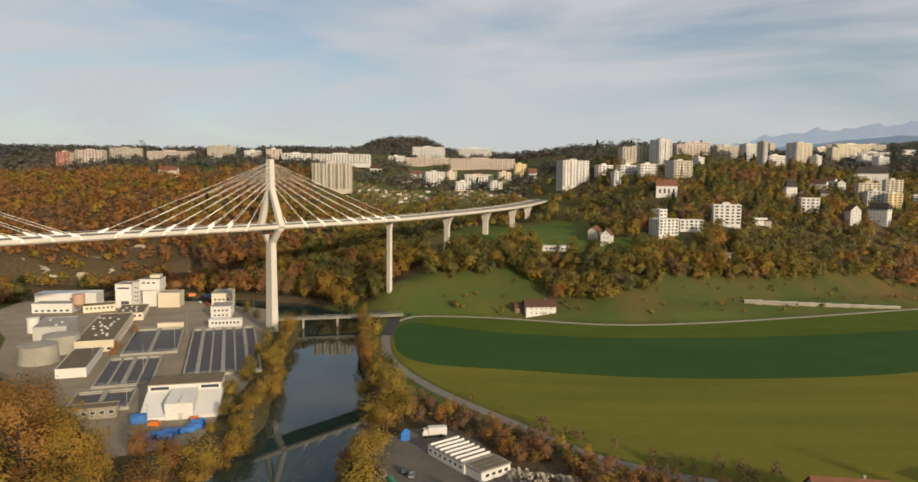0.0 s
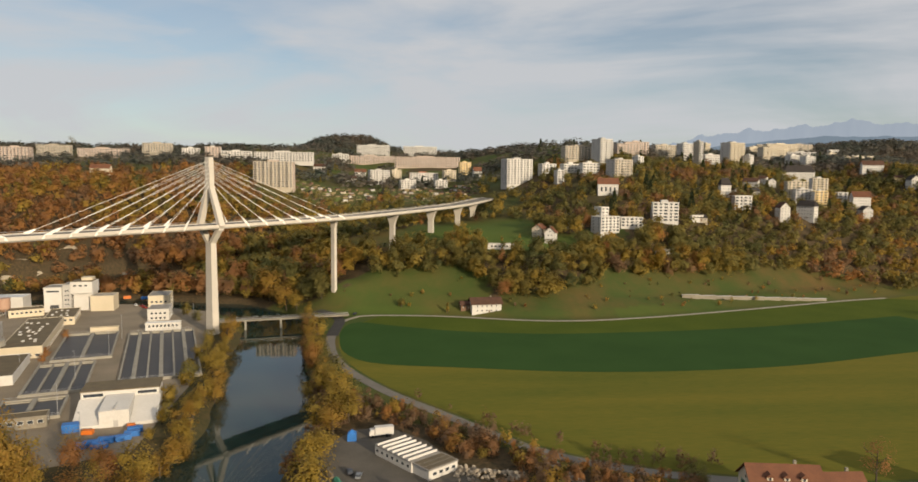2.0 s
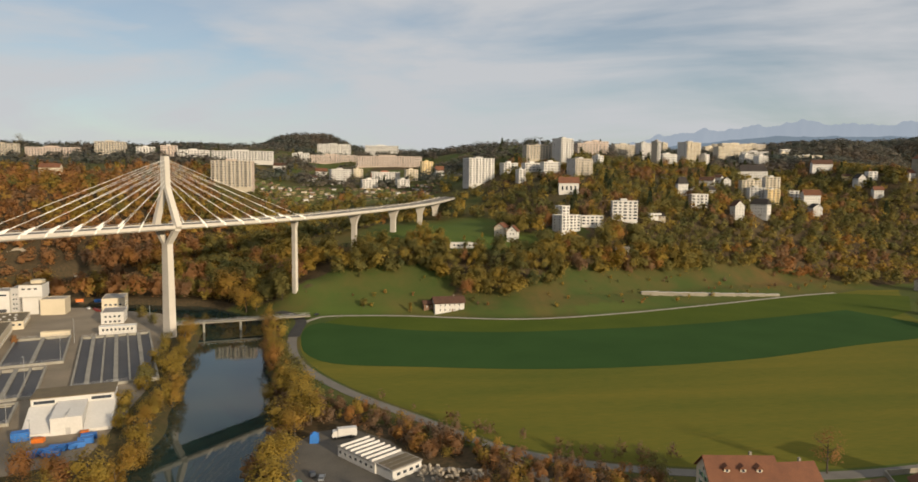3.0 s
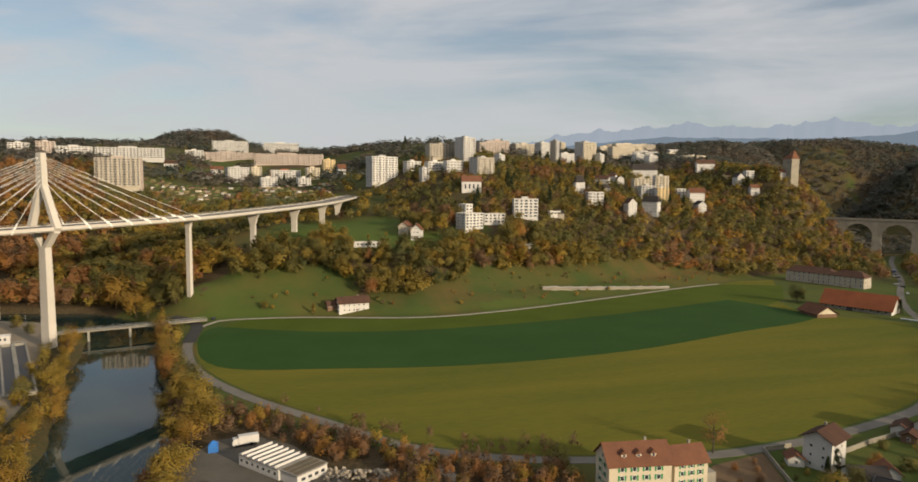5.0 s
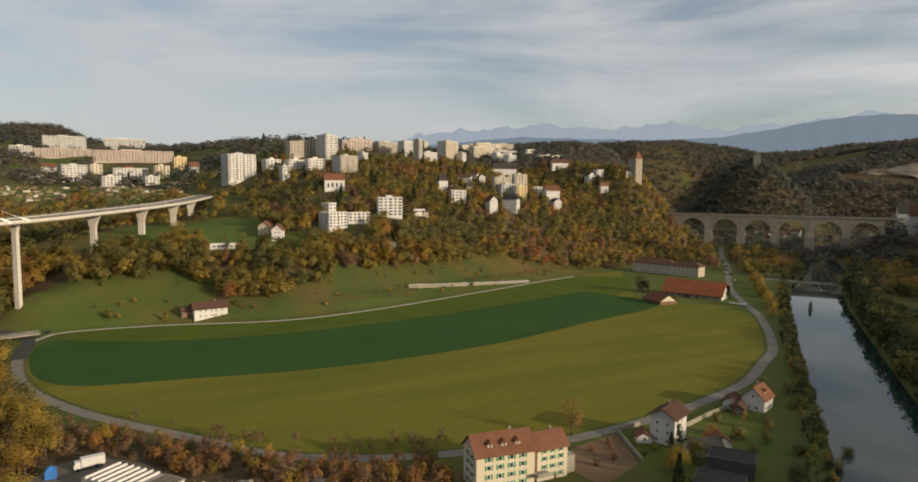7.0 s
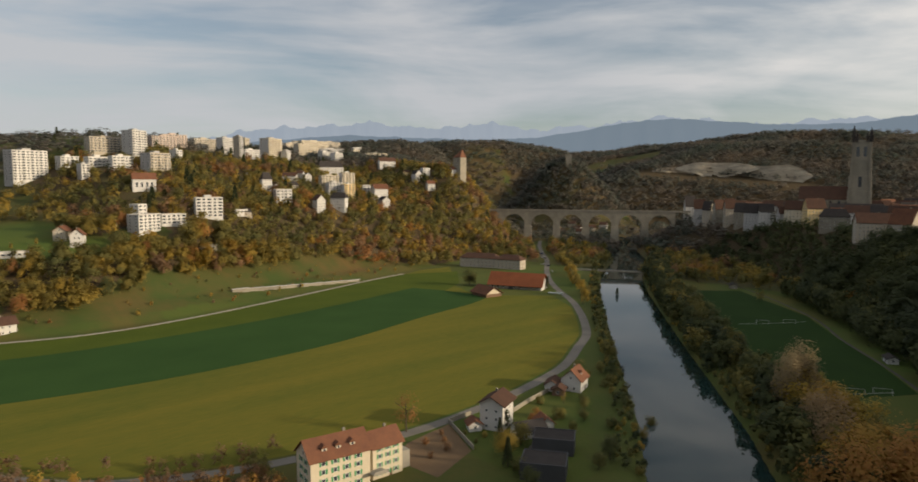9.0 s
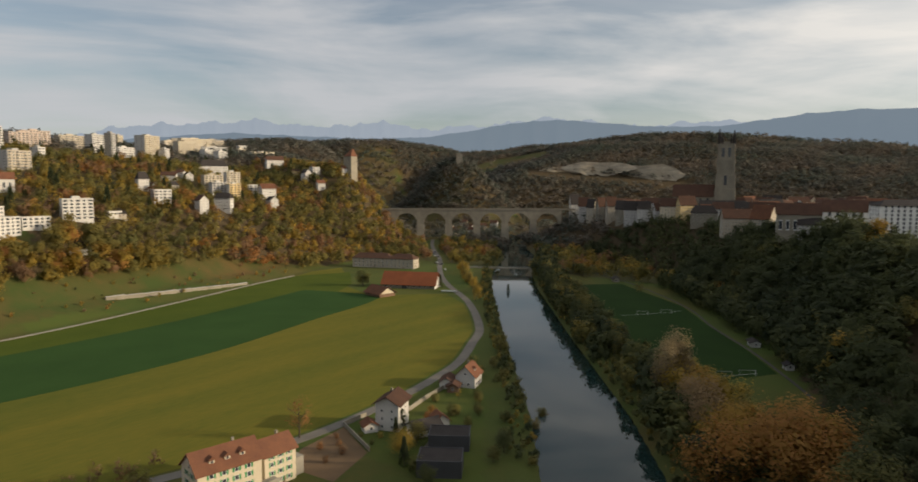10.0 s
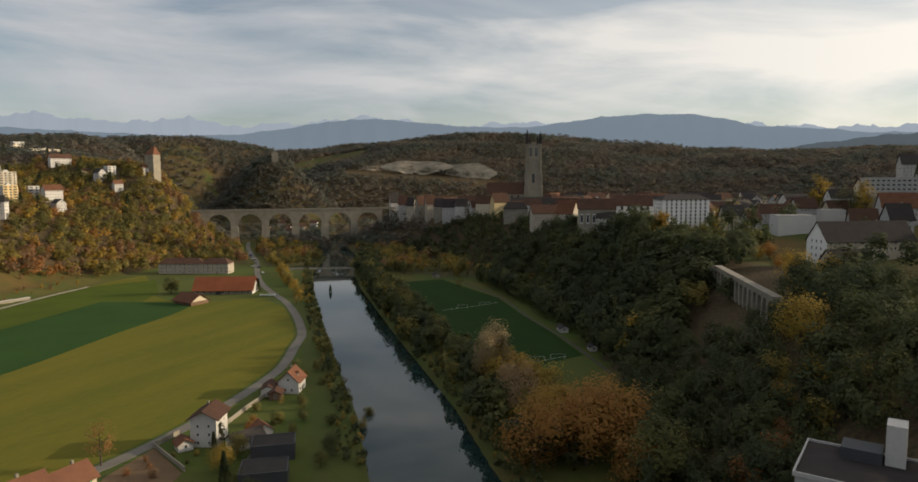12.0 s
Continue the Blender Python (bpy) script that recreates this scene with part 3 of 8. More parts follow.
def make_bridge():
    br = thing("cable_stayed_bridge", "slender pale concrete cable-stayed road bridge over the valley", "bridge")
    p = smooth_line(AXIS, 7)
    t = np.gradient(p, axis=0)
    t[:, 2] = 0
    t /= np.linalg.norm(t, axis=1)[:, None]
    s = np.stack([t[:, 1], -t[:, 0], 0 * t[:, 0]], 1)  # to the bridge's right
    up = np.array([0, 0, 1.0])
    last = int(np.argmin(np.linalg.norm(p[:, :2] - np.array([96, 795]), axis=1)))
    hw = DECK_W / 2

    def along(profile, lo=0, hi=None):
        bm = bmesh.new()
        return loft(bm, [[tuple(p[k] + s[k] * a + up * h) for a, h in profile] for k in range(lo, hi or len(p))])
    # composite girder: two edge beams, cross-girder trough and slab
    part("deck_slab", along([(-hw, -0.1), (hw, -0.1), (hw, -0.55), (-hw, -0.55)]), CONCRETE, br)
    for sd in (-1, 1):
        part("edge_beam", along([(sd * hw, 0.25), (sd * (hw + 0.45), 0.25), (sd * (hw + 0.45), -1.5), (sd * (hw - 0.5), -2.3), (sd * (hw - 1.1), -2.3), (sd * (hw - 1.1), -0.6), (sd * hw, -0.6)], 0, last + 1), CONCRETE, br)
        part("guard_rail", along([(sd * (hw - 0.2), 1.15), (sd * (hw - 0.32), 1.15), (sd * (hw - 0.32), 0.95), (sd * (hw - 0.2), 0.95)], 0, last + 1), STEEL, br)
        part("kerb", along([(sd * 5.6, 0.08), (sd * 5.9, 0.08), (sd * 5.9, -0.09), (sd * 5.6, -0.09)]), CONCRETE, br)
    part("belly", along([(-5.5, -0.6), (5.5, -0.6), (4.2, -2.6), (-4.2, -2.6)], 0, last + 1), CONCRETE, br)
    part("carriageway", along([(-8.6, -0.05), (8.6, -0.05), (8.6, -0.12), (-8.6, -0.12)]), ASPHALT, br, "grey asphalt carriageway")

    def at(i):
        q = np.array(AXIS[i], float)
        k = int(np.argmin(np.linalg.norm(p - q, axis=1)))
        return Vector(q), Vector(t[k]), Vector(s[k])
    # pylons: shaft, fork, leaning legs, joined head
    for i in (1, 3):
        c, tt, ss = at(i)
        base = gz(c.x, c.y) - 2

        def ring(off, z, w, d, c=c, tt=tt, ss=ss):
            m = Vector((c.x, c.y, z)) + ss * off
            return [m + ss * a * w / 2 + tt * b * d / 2 for a, b in ((-1, -1), (1, -1), (1, 1), (-1, 1))]
        py = part("pylon", loft(bmesh.new(), [ring(0, base, 6.4, 4.6), ring(0, 59, 5.0, 3.7)]), CONCRETE, br)
        for sd in (-1, 1):
            part("leg", loft(bmesh.new(), [ring(sd * 1.25, 58.9, 2.5, 3.68), ring(sd * 9.9, 69.6, 3.0, 3.6), ring(sd * 1.5, 91.5, 2.3, 3.3), ring(sd * 1.0, 94, 2.2, 3.2)]), CONCRETE, py)
        part("head", loft(bmesh.new(), [ring(0, 90.5, 4.8, 3.34), ring(0, 109.6, 3.7, 3.1)]), CONCRETE, py)
        part("cross_beam", loft(bmesh.new(), [[Vector((c.x, c.y, 0)) + ss * o + tt * a + Vector((0, 0, z)) for a, z in ((-1.8, 66.8), (1.8, 66.8), (1.8, 68.2), (-1.8, 68.2))] for o in (-10, 10)]), CONCRETE, py)
        # stays: fans on both sides of the head, in two planes
        for way in (-1, 1):
            for k in range(7):
                run = 23.2 + 12.1 * k if way < 0 or i == 1 else 18.5 + 13.8 * k
                if i == 1 and way == -1:
                    continue
                zt = 93.0 + 2.35 * k
                acc, j = 0.0, int(np.argmin(np.linalg.norm(p - np.array(c), axis=1)))
                while acc < run and 0 < j + way < len(p):
                    acc += float(np.linalg.norm(p[j + way] - p[j])); j += way
                back = (acc - run) * way
                foot = Vector(p[j]) - Vector(t[j]) * back
                for sd in (-1, 1):
                    a = foot + Vector(s[j]) * sd * (hw + 0.05) + Vector((0, 0, 0.2))
                    b = Vector((c.x, c.y, zt)) + ss * sd * 1.3 + tt * way * 1.5
                    stay = part("stay_cable", tube(bmesh.new(), a, b, 0.095), CABLE, br)
                    u = (b - a).normalized()
                    side = Vector(s[j]) * 0.32
                    fin = [a - u * 2.6 + Vector((0, 0, -0.9)), a + u * 1.0 + Vector((0, 0, -1.2)), a + u * 4.4 + Vector((0, 0, -0.15)), a + u * 4.0 + Vector((0, 0, 0.45)), a - u * 1.2 + Vector((0, 0, 0.75))]
                    part("anchor_fin", loft(bmesh.new(), [[q - side for q in fin], [q + side for q in fin]]), CABLE, stay, "white anchor fin")
    # flared piers of the approach
    for i, w in ((4, 3.2), (5, 4.2), (6, 4.8), (7, 4.8), (8, 5.0)):
        c, tt, ss = at(i)
        base, zt = gz(c.x, c.y) - 2, c.z - 2.3

        def ring(z, w, d, c=c, tt=tt, ss=ss):
            return [Vector((c.x, c.y, z)) + ss * a * w / 2 + tt * b * d / 2 for a, b in ((-1, -1), (1, -1), (1, 1), (-1, 1))]
        flare, head = (6.0, 6.6) if i == 4 else (9.0, 11.6)
        pr = part("pier", loft(bmesh.new(), [ring(base, w, 2.6), ring(zt - flare, w, 2.4)]), CONCRETE, br)
        part("pier_head", loft(bmesh.new(), [ring(zt - flare, w, 2.4), ring(zt - flare * 0.45, w + (head - w) * 0.42, 2.4), ring(zt - 0.7, head, 2.5), ring(zt, head, 2.5)]), CONCRETE, pr)
    # east abutment
    c, tt, ss = at(9)
    ab = bmesh.new()
    loft(ab, [[c + tt * a + ss * o + Vector((0, 0, z)) for a, z in ((-2, -12), (30, -12), (30, -0.6), (-2, -0.6))] for o in (-10.4, 10.4)])
    part("abutment", ab, CONCRETE, br)
    return br


STEEL = mat("galvanised_steel", (0.42, 0.43, 0.44), None, 0.45, 0.5, 6, 0, metal=0.6)
CABLE = mat("white_cable_sheath", (0.80, 0.78, 0.72), (0.72, 0.70, 0.65), 0.4, 0.2, 3)
make_bridge()

# ---- buildings ----
PAINT = {"white": mat("white_plaster", (0.563, 0.546, 0.515), (0.475, 0.462, 0.431), 0.85, 0.1, 1.4, 0.1, per_object=0.06),
         # White plaster lightened to put skylight into the colour.
         "skylit_white": mat("skylit_white_plaster", (0.80, 0.79, 0.76), (0.72, 0.71, 0.68), 0.85, 0.1, 1.4, 0.1),
         "cream": mat("cream_plaster", (0.56, 0.49, 0.365), (0.48, 0.42, 0.31), 0.85, 0.1, 1.4, 0.1, per_object=0.08),
         "yellow": mat("yellow_plaster", (0.66, 0.50, 0.24), (0.58, 0.44, 0.22), 0.85, 0.1, 1.4, 0.1, per_object=0.06),
         "grey": mat("grey_plaster", (0.42, 0.41, 0.39), (0.34, 0.33, 0.32), 0.85, 0.1, 1.4, 0.1, per_object=0.1),
         "pink": mat("pink_panels", (0.46, 0.375, 0.315), (0.39, 0.315, 0.265), 0.85, 0.1, 1.4, 0.1, per_object=0.08),
         "red": mat("brick_red_plaster", (0.36, 0.13, 0.08), (0.30, 0.11, 0.07), 0.85, 0.1, 1.4, 0.1),
         "beige": mat("beige_plaster", (0.42, 0.37, 0.29), (0.35, 0.31, 0.245), 0.85, 0.1, 1.4, 0.1, per_object=0.1),
         "stone": mat("grey_sandstone", (0.27, 0.245, 0.19), (0.19, 0.17, 0.135), 0.9, 0.15, 1.2, 0.4, per_object=0.1),
         "wood": mat("weathered_boards", (0.20, 0.12, 0.07), (0.12, 0.075, 0.05), 0.85, 0.3, 6, 0.3, stretch=(1, 1, 0.15)),
         "dark": mat("dark_cladding", (0.06, 0.062, 0.07), (0.045, 0.046, 0.05), 0.7, 0.2, 3, 0.1)}
ROOF = {"red": mat("red_tiles", (0.175, 0.080, 0.045), (0.115, 0.055, 0.036), 0.9, 0.25, 3.5, 0.5, spec=0.12, per_object=0.12),
        "brown": mat("brown_tiles", (0.095, 0.052, 0.036), (0.065, 0.038, 0.028), 0.9, 0.25, 3.5, 0.5, spec=0.12, per_object=0.15),
        "dark": mat("dark_slates", (0.055, 0.048, 0.045), (0.038, 0.034, 0.032), 0.9, 0.25, 3.5, 0.4, spec=0.12, per_object=0.15),
        "flat": mat("gravel_roof", (0.30, 0.28, 0.25), (0.22, 0.205, 0.185), 0.95, 0.2, 3, 0.3, spec=0.12, per_object=0.1),
        "felt": mat("brown_roof_felt", (0.16, 0.13, 0.085), (0.12, 0.10, 0.07), 0.95, 0.2, 3, 0.3, spec=0.12),
        "tile": mat("orange_red_tiles", (0.26, 0.088, 0.040), (0.19, 0.066, 0.032), 0.9, 0.12, 3.0, 0.5, spec=0.12),
        "metal": mat("pale_sheet_metal", (0.60, 0.62, 0.62), (0.52, 0.54, 0.55), 0.5, 0.2, 2, 0.0, metal=0.2)}
FRAME = mat("window_joinery", (0.70, 0.69, 0.66), None, 0.6, 0.5, 3)
SHUTTER = mat("green_shutter_paint", (0.03, 0.26, 0.09), (0.025, 0.20, 0.07), 0.6, 0.5, 5)
MESHES = {}


def window_mesh(glass_share=0.8, surround=None):
    """A unit window: joinery or stone round a set-back pane; x across, z up, facing -y."""
    key = ("window", glass_share, surround)
    if key in MESHES:
        return MESHES[key]
    g = glass_share / 2
    bm = bmesh.new()
    o = [bm.verts.new((x, -0.06, z)) for x, z in ((-.5, 0), (.5, 0), (.5, 1), (-.5, 1))]
    i = [bm.verts.new((x, -0.06, z)) for x, z in ((-g, .5 - g), (g, .5 - g), (g, .5 + g), (-g, .5 + g))]
    p = [bm.verts.new((x, -0.015, z)) for x, z in ((-g, .5 - g), (g, .5 - g), (g, .5 + g), (-g, .5 + g))]
    w = [bm.verts.new((x, 0.05, z)) for x, z in ((-.5, 0), (.5, 0), (.5, 1), (-.5, 1))]
    for k in range(4):
        j = (k + 1) % 4
        bm.faces.new((o[k], o[j], i[j], i[k]))
        bm.faces.new((i[k], i[j], p[j], p[k]))
        bm.faces.new((w[k], w[j], o[j], o[k]))
    bm.faces.new(p).material_index = 1
    me = bpy.data.meshes.new("window")
    bm.to_mesh(me); bm.free()
    me.materials.append(surround or FRAME); me.materials.append(GLASS)
    MESHES[key] = me
    return me


def unit_box(name, material):
    key = (name, material.name)
    if key not in MESHES:
        bm = boxed(-0.5, 0.5, -0.5, 0.5, 0, 1)
        me = bpy.data.meshes.new(name)
        bmesh.ops.recalc_face_normals(bm, faces=bm.faces)
        bm.to_mesh(me); bm.free()
        me.materials.append(material)
        MESHES[key] = me
    return MESHES[key]


def piece(name, me, parent, m, label=""):
    ob = new(name, me)
    ob.parent = parent
    ob.matrix_basis = m
    if label:
        ob["label"] = label
    return ob


def put(x, y, z, sx=1, sy=1, sz=1, turn=0.0):
    return Matrix.LocRotScale((x, y, z), Euler((0, 0, turn)), (sx, sy, sz))


def sides(w, d):
    """For each wall: its length, and a map from (along, z, out) to a place and a turn."""
    return [(w, lambda a, o=0: (a, -d / 2 - o, 0.0)), (d, lambda a, o=0: (w / 2 + o, a, math.pi / 2)),
            (w, lambda a, o=0: (-a, d / 2 + o, math.pi)), (d, lambda a, o=0: (-w / 2 - o, -a, -math.pi / 2))]


def windows(parent, w, d, rows, gap=2.9, ww=1.2, wh=1.5, which=(0, 1, 2, 3), shutter=None, glass=0.8, margin=1.0):
    for k, (ln, at) in enumerate(sides(w, d)):
        if k not in which:
            continue
        n = max(1, int((ln - 2 * margin + gap * 0.4) / gap))
        for z in rows:
            for c in range(n):
                a = (c - (n - 1) / 2) * gap
                x, y, t = at(a)
                wn = piece("window", window_mesh(glass), parent, put(x, y, z, ww, 1, wh, t))
                if shutter:
                    for sd in (-1, 1):
                        q = piece("shutter", unit_box("shutter", shutter), parent, put(*(at(a + sd * ww * 0.76, 0.05)[:2]), z, ww * 0.42, 0.06, wh, t))


def window_row(parent, spots, glass=0.8):
    """The windows of one storey of a far building, as one part; spots: (x, y, z, width, height, turn)."""
    src = window_mesh(glass)
    co = np.empty(len(src.vertices) * 3); src.vertices.foreach_get("co", co)
    co = co.reshape(-1, 3)
    fc = [tuple(p.vertices) for p in src.polygons]
    mi = [p.material_index for p in src.polygons]
    v, f, m = [], [], []
    for x, y, z, ww, wh, t in spots:
        q = co * np.array([ww, 1, wh])
        c, sn = math.cos(t), math.sin(t)
        base = len(v)
        v += [(x + a * c - b * sn, y + a * sn + b * c, z + h) for a, b, h in q]
        f += [tuple(i + base for i in r) for r in fc]
        m += mi
    me = bpy.data.meshes.new("glazing")
    me.from_pydata(v, [], f)
    me.polygons.foreach_set("material_index", np.array(m, np.int32))
    me.materials.append(FRAME); me.materials.append(GLASS)
    ob = new("glazing", me)
    ob.parent = parent
    return tagged(ob, kind="stuff")


def storey_windows(parent, w, d, rows, gap, ww, wh, glass=0.8, margin=1.0):
    spots = []
    for z in rows:
        for ln, at in sides(w, d):
            n = max(1, int((ln - 2 * margin + gap * 0.4) / gap))
            for c in range(n):
                x, y, t = at((c - (n - 1) / 2) * gap)
                spots.append((x, y, z, ww, wh, t))
    if spots:
        window_row(parent, spots, glass)


def base_pose(x, y, facing, z=None):
    """A thing's pose on the ground; facing: compass bearing that its front looks to, 0 along +y, 90 along +x."""
    return Matrix.LocRotScale((x, y, gz(x, y) if z is None else z), Euler((0, 0, radians(180 - facing))), None)


def clear_plot(x, y, r, front=1.5):
    """No trees on the plot, nor right below it on the valley side."""
    CLEAR.append((x, y, r))
    q = np.hypot(x, y)
    for k in np.arange(0.5, front + 0.1, 0.5):
        CLEAR.append((x - x / q * r * k, y - y / q * r * k, r * 0.85))


CLEAR = []  # (x, y, radius): plots with no trees


def flats(x, y, w, d, h, facing, paint="white", side=None, balconies=True, label="", pent=True, front=1.3, name="apartment_block", z=None):
    """A block of flats: storeys with window bands and balcony fronts, flat roof with parapet and lift house."""
    floors = max(2, round(h / 2.9))
    fh = h / floors
    ob = thing(name, label or f"{floors}-storey {paint} apartment block with balconies on the hill", "apartment block", base_pose(x, y, facing, z), group="hillside flats")
    part("wall", boxed(-w / 2, w / 2, -d / 2, d / 2, -6, h), PAINT[paint], ob)
    # End walls in a second paint; grey on pale blocks paints in shade.
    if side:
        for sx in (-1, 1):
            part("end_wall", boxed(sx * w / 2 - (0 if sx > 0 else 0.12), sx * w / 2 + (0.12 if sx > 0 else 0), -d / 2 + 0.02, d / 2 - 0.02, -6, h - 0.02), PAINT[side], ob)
    rf = bmesh.new()
    box(rf, -w / 2 - 0.15, w / 2 + 0.15, -d / 2 - 0.15, d / 2 + 0.15, h + 0.003, h + 0.25)
    part("roof", rf, ROOF["flat"], ob)
    par = bmesh.new()
    for a in ((-w / 2 - .2, w / 2 + .2, -d / 2 - .2, -d / 2 + .1), (-w / 2 - .2, w / 2 + .2, d / 2 - .1, d / 2 + .2), (-w / 2 - .2, -w / 2 + .1, -d / 2 + .1, d / 2 - .1), (w / 2 - .1, w / 2 + .2, -d / 2 + .1, d / 2 - .1)):
        box(par, *a, h - 0.05, h + 0.6)
    part("parapet", par, PAINT[paint], ob)
    if pent:
        part("lift_house", boxed(-w * 0.16, w * 0.10, -d * 0.2, d * 0.25, h + 0.25, h + 2.6), PAINT[side or paint], ob)
    near, every, rails = math.hypot(x, y) < 800, [], bmesh.new()
    for f in range(floors):
        z0 = f * fh
        n = max(2, round(w / 4.6))
        spots, slabs = [], bmesh.new()
        for sd in (-1, 1):
            for k in range(n):
                a = (k - (n - 1) / 2) * w / n
                wide = w / n * (0.78 if k % 2 == 0 else 0.52)
                spots.append((a, sd * d / 2, z0 + 0.7, wide, 1.75, 0 if sd < 0 else math.pi))
                if balconies and k % 2 == 0 and sd < 0:
                    hw = w / n * 0.48
                    box(slabs, a - hw, a + hw, -d / 2 - 1.3, -d / 2 + 0.02, z0 - 0.14, z0 + 0.04)
                    box(slabs, a - hw, a + hw, -d / 2 - 1.3, -d / 2 - 1.2, z0 + 0.04, z0 + 0.98)
        if d > 8:
            for sx in (-1, 1):
                for q in (-0.25, 0.25):
                    spots.append((sx * (w / 2 + (0.12 if side else 0)), q * d, z0 + 0.8, 1.3, 1.4, sx * math.pi / 2))
        if near:
            for x0, y0, zz, ww, wh, t in spots:
                piece("window", window_mesh(0.88), ob, put(x0, y0, zz, ww, 1, wh, t))
        else:
            every += spots
        if len(slabs.verts):
            me = bpy.data.meshes.new("balcony_tier")
            slabs.to_mesh(me)
            rails.from_mesh(me)
            bpy.data.meshes.remove(me)
        slabs.free()
    if every:
        window_row(ob, every, 0.88)
    if len(rails.verts):
        tagged(part("balcony_tier", rails, PAINT[paint], ob), kind="stuff")
    else:
        rails.free()
    clear_plot(x, y, max(w, d) * 0.55 + 3, front)
    return ob


def gable(bm_wall, w, d, h, rise):
    """Walls with two gables; the ridge runs along x."""
    v = [bm_wall.verts.new(c) for c in ((-w / 2, -d / 2, -4), (w / 2, -d / 2, -4), (w / 2, d / 2, -4), (-w / 2, d / 2, -4),
                                        (-w / 2, -d / 2, h), (w / 2, -d / 2, h), (w / 2, d / 2, h), (-w / 2, d / 2, h), (-w / 2, 0, h + rise), (w / 2, 0, h + rise))]
    for f in ((3, 2, 1, 0), (0, 1, 5, 4), (2, 3, 7, 6), (1, 2, 6, 9, 5), (3, 0, 4, 8, 7), (4, 5, 9, 8), (6, 7, 8, 9)):
        bm_wall.faces.new([v[i] for i in f])
    return bm_wall


def roof_slabs(w, d, h, rise, over=0.7, thick=0.28, hip=0.0):
    """Two pitched slabs with overhang; hip: how far the ridge is drawn in at the ends."""
    s = rise / (d / 2)
    e = d / 2 + over
    low = h - over * s + 0.06
    top = h + rise + 0.06
    x, r = w / 2 + over, w / 2 + over - hip
    bm = bmesh.new()
    up = Vector((0, 0, thick))
    a = [Vector(c) for c in ((-x, -e, low), (x, -e, low), (x, e, low), (-x, e, low), (-r, 0, top), (r, 0, top))]
    lo, hi = [bm.verts.new(c) for c in a], [bm.verts.new(c + up) for c in a]
    for f in ((0, 1, 5, 4), (2, 3, 4, 5), (1, 2, 5), (3, 0, 4)):
        if hip == 0 and len(f) == 3:
            continue
        bm.faces.new([hi[i] for i in f]); bm.faces.new([lo[i] for i in f[::-1]])
    rim = (0, 1, 2, 3) if hip else None
    if hip:
        for k in range(4):
            j = (k + 1) % 4
            bm.faces.new((lo[k], lo[j], hi[j], hi[k]))
    else:
        for k, j in ((0, 1), (1, 5), (5, 2), (2, 3), (3, 4), (4, 0)):
            bm.faces.new((lo[k], lo[j], hi[j], hi[k]))
    return bm


def house(x, y, w, d, h, rise, facing, paint="white", roof="brown", label="", hip=0.0, shutter=None, chimney=True, rows=None, front=1.4,
          name="house", group="", dormers=0, gap=2.9, ww=1.1, wh=1.4, over=0.7, z=None, plot=True, category="house"):
    ob = thing(name, label or f"{paint} plastered house with a {roof} tiled roof", category, base_pose(x, y, facing, z), group=group)
    if hip:
        part("wall", boxed(-w / 2, w / 2, -d / 2, d / 2, -4, h), PAINT[paint], ob)
    else:
        part("wall", gable(bmesh.new(), w, d, h, rise), PAINT[paint], ob)
    rf = part("roof", roof_slabs(w, d, h, rise, over, 0.28, hip), ROOF[roof], ob)
    if rows is None:
        n = max(1, int(h / 2.8))
        rows = [0.9 + k * h / n for k in range(n)]
    if group:
        storey_windows(ob, w, d, rows, gap, ww, wh)
    else:
        windows(ob, w, d, rows, gap, ww, wh, shutter=shutter)
    if not hip and rise > 2.6:
        for sx in (-1, 1):
            piece("window", window_mesh(), ob, put(sx * w / 2, 0, h + 0.3, 1.0, 1, 1.3, sx * math.pi / 2))
    piece("door", unit_box("door", PAINT["wood"]), ob, put(w * 0.08 + 0.2, -d / 2, 0, 1.05, 0.12, 2.1))
    if chimney:
        part("chimney", boxed(w * 0.18, w * 0.18 + 0.7, 0.6, 1.3, h + rise * 0.4, h + rise + 1.0), PAINT["stone"], rf)
    for k in range(dormers):
        a = (k - (dormers - 1) / 2) * w / (dormers + 1.2)
        zz, yy = h + rise * 0.30, -d / 2 * 0.70
        dm = part("dormer", gable_dormer(a, yy, zz, 1.6, 1.3, 0.7), PAINT[paint], rf)
        part("dormer_roof", gable_dormer(a, yy - 0.25, zz + 1.15, 2.1, 0.25, 0.8), ROOF[roof], dm)
        piece("dormer_window", window_mesh(), dm, put(a, yy, zz + 0.25, 0.9, 1, 0.9))
    if plot:
        clear_plot(x, y, max(w, d) * 0.6 + 2.5, front)
    return ob


def gable_dormer(a, y, z, w, h, rise):
    bm = bmesh.new()
    r = [(a - w / 2, z), (a + w / 2, z), (a + w / 2, z + h), (a, z + h + rise), (a - w / 2, z + h)]
    return loft(bm, [[(p, y, q) for p, q in r], [(p, y + 2.6, q) for p, q in r]])


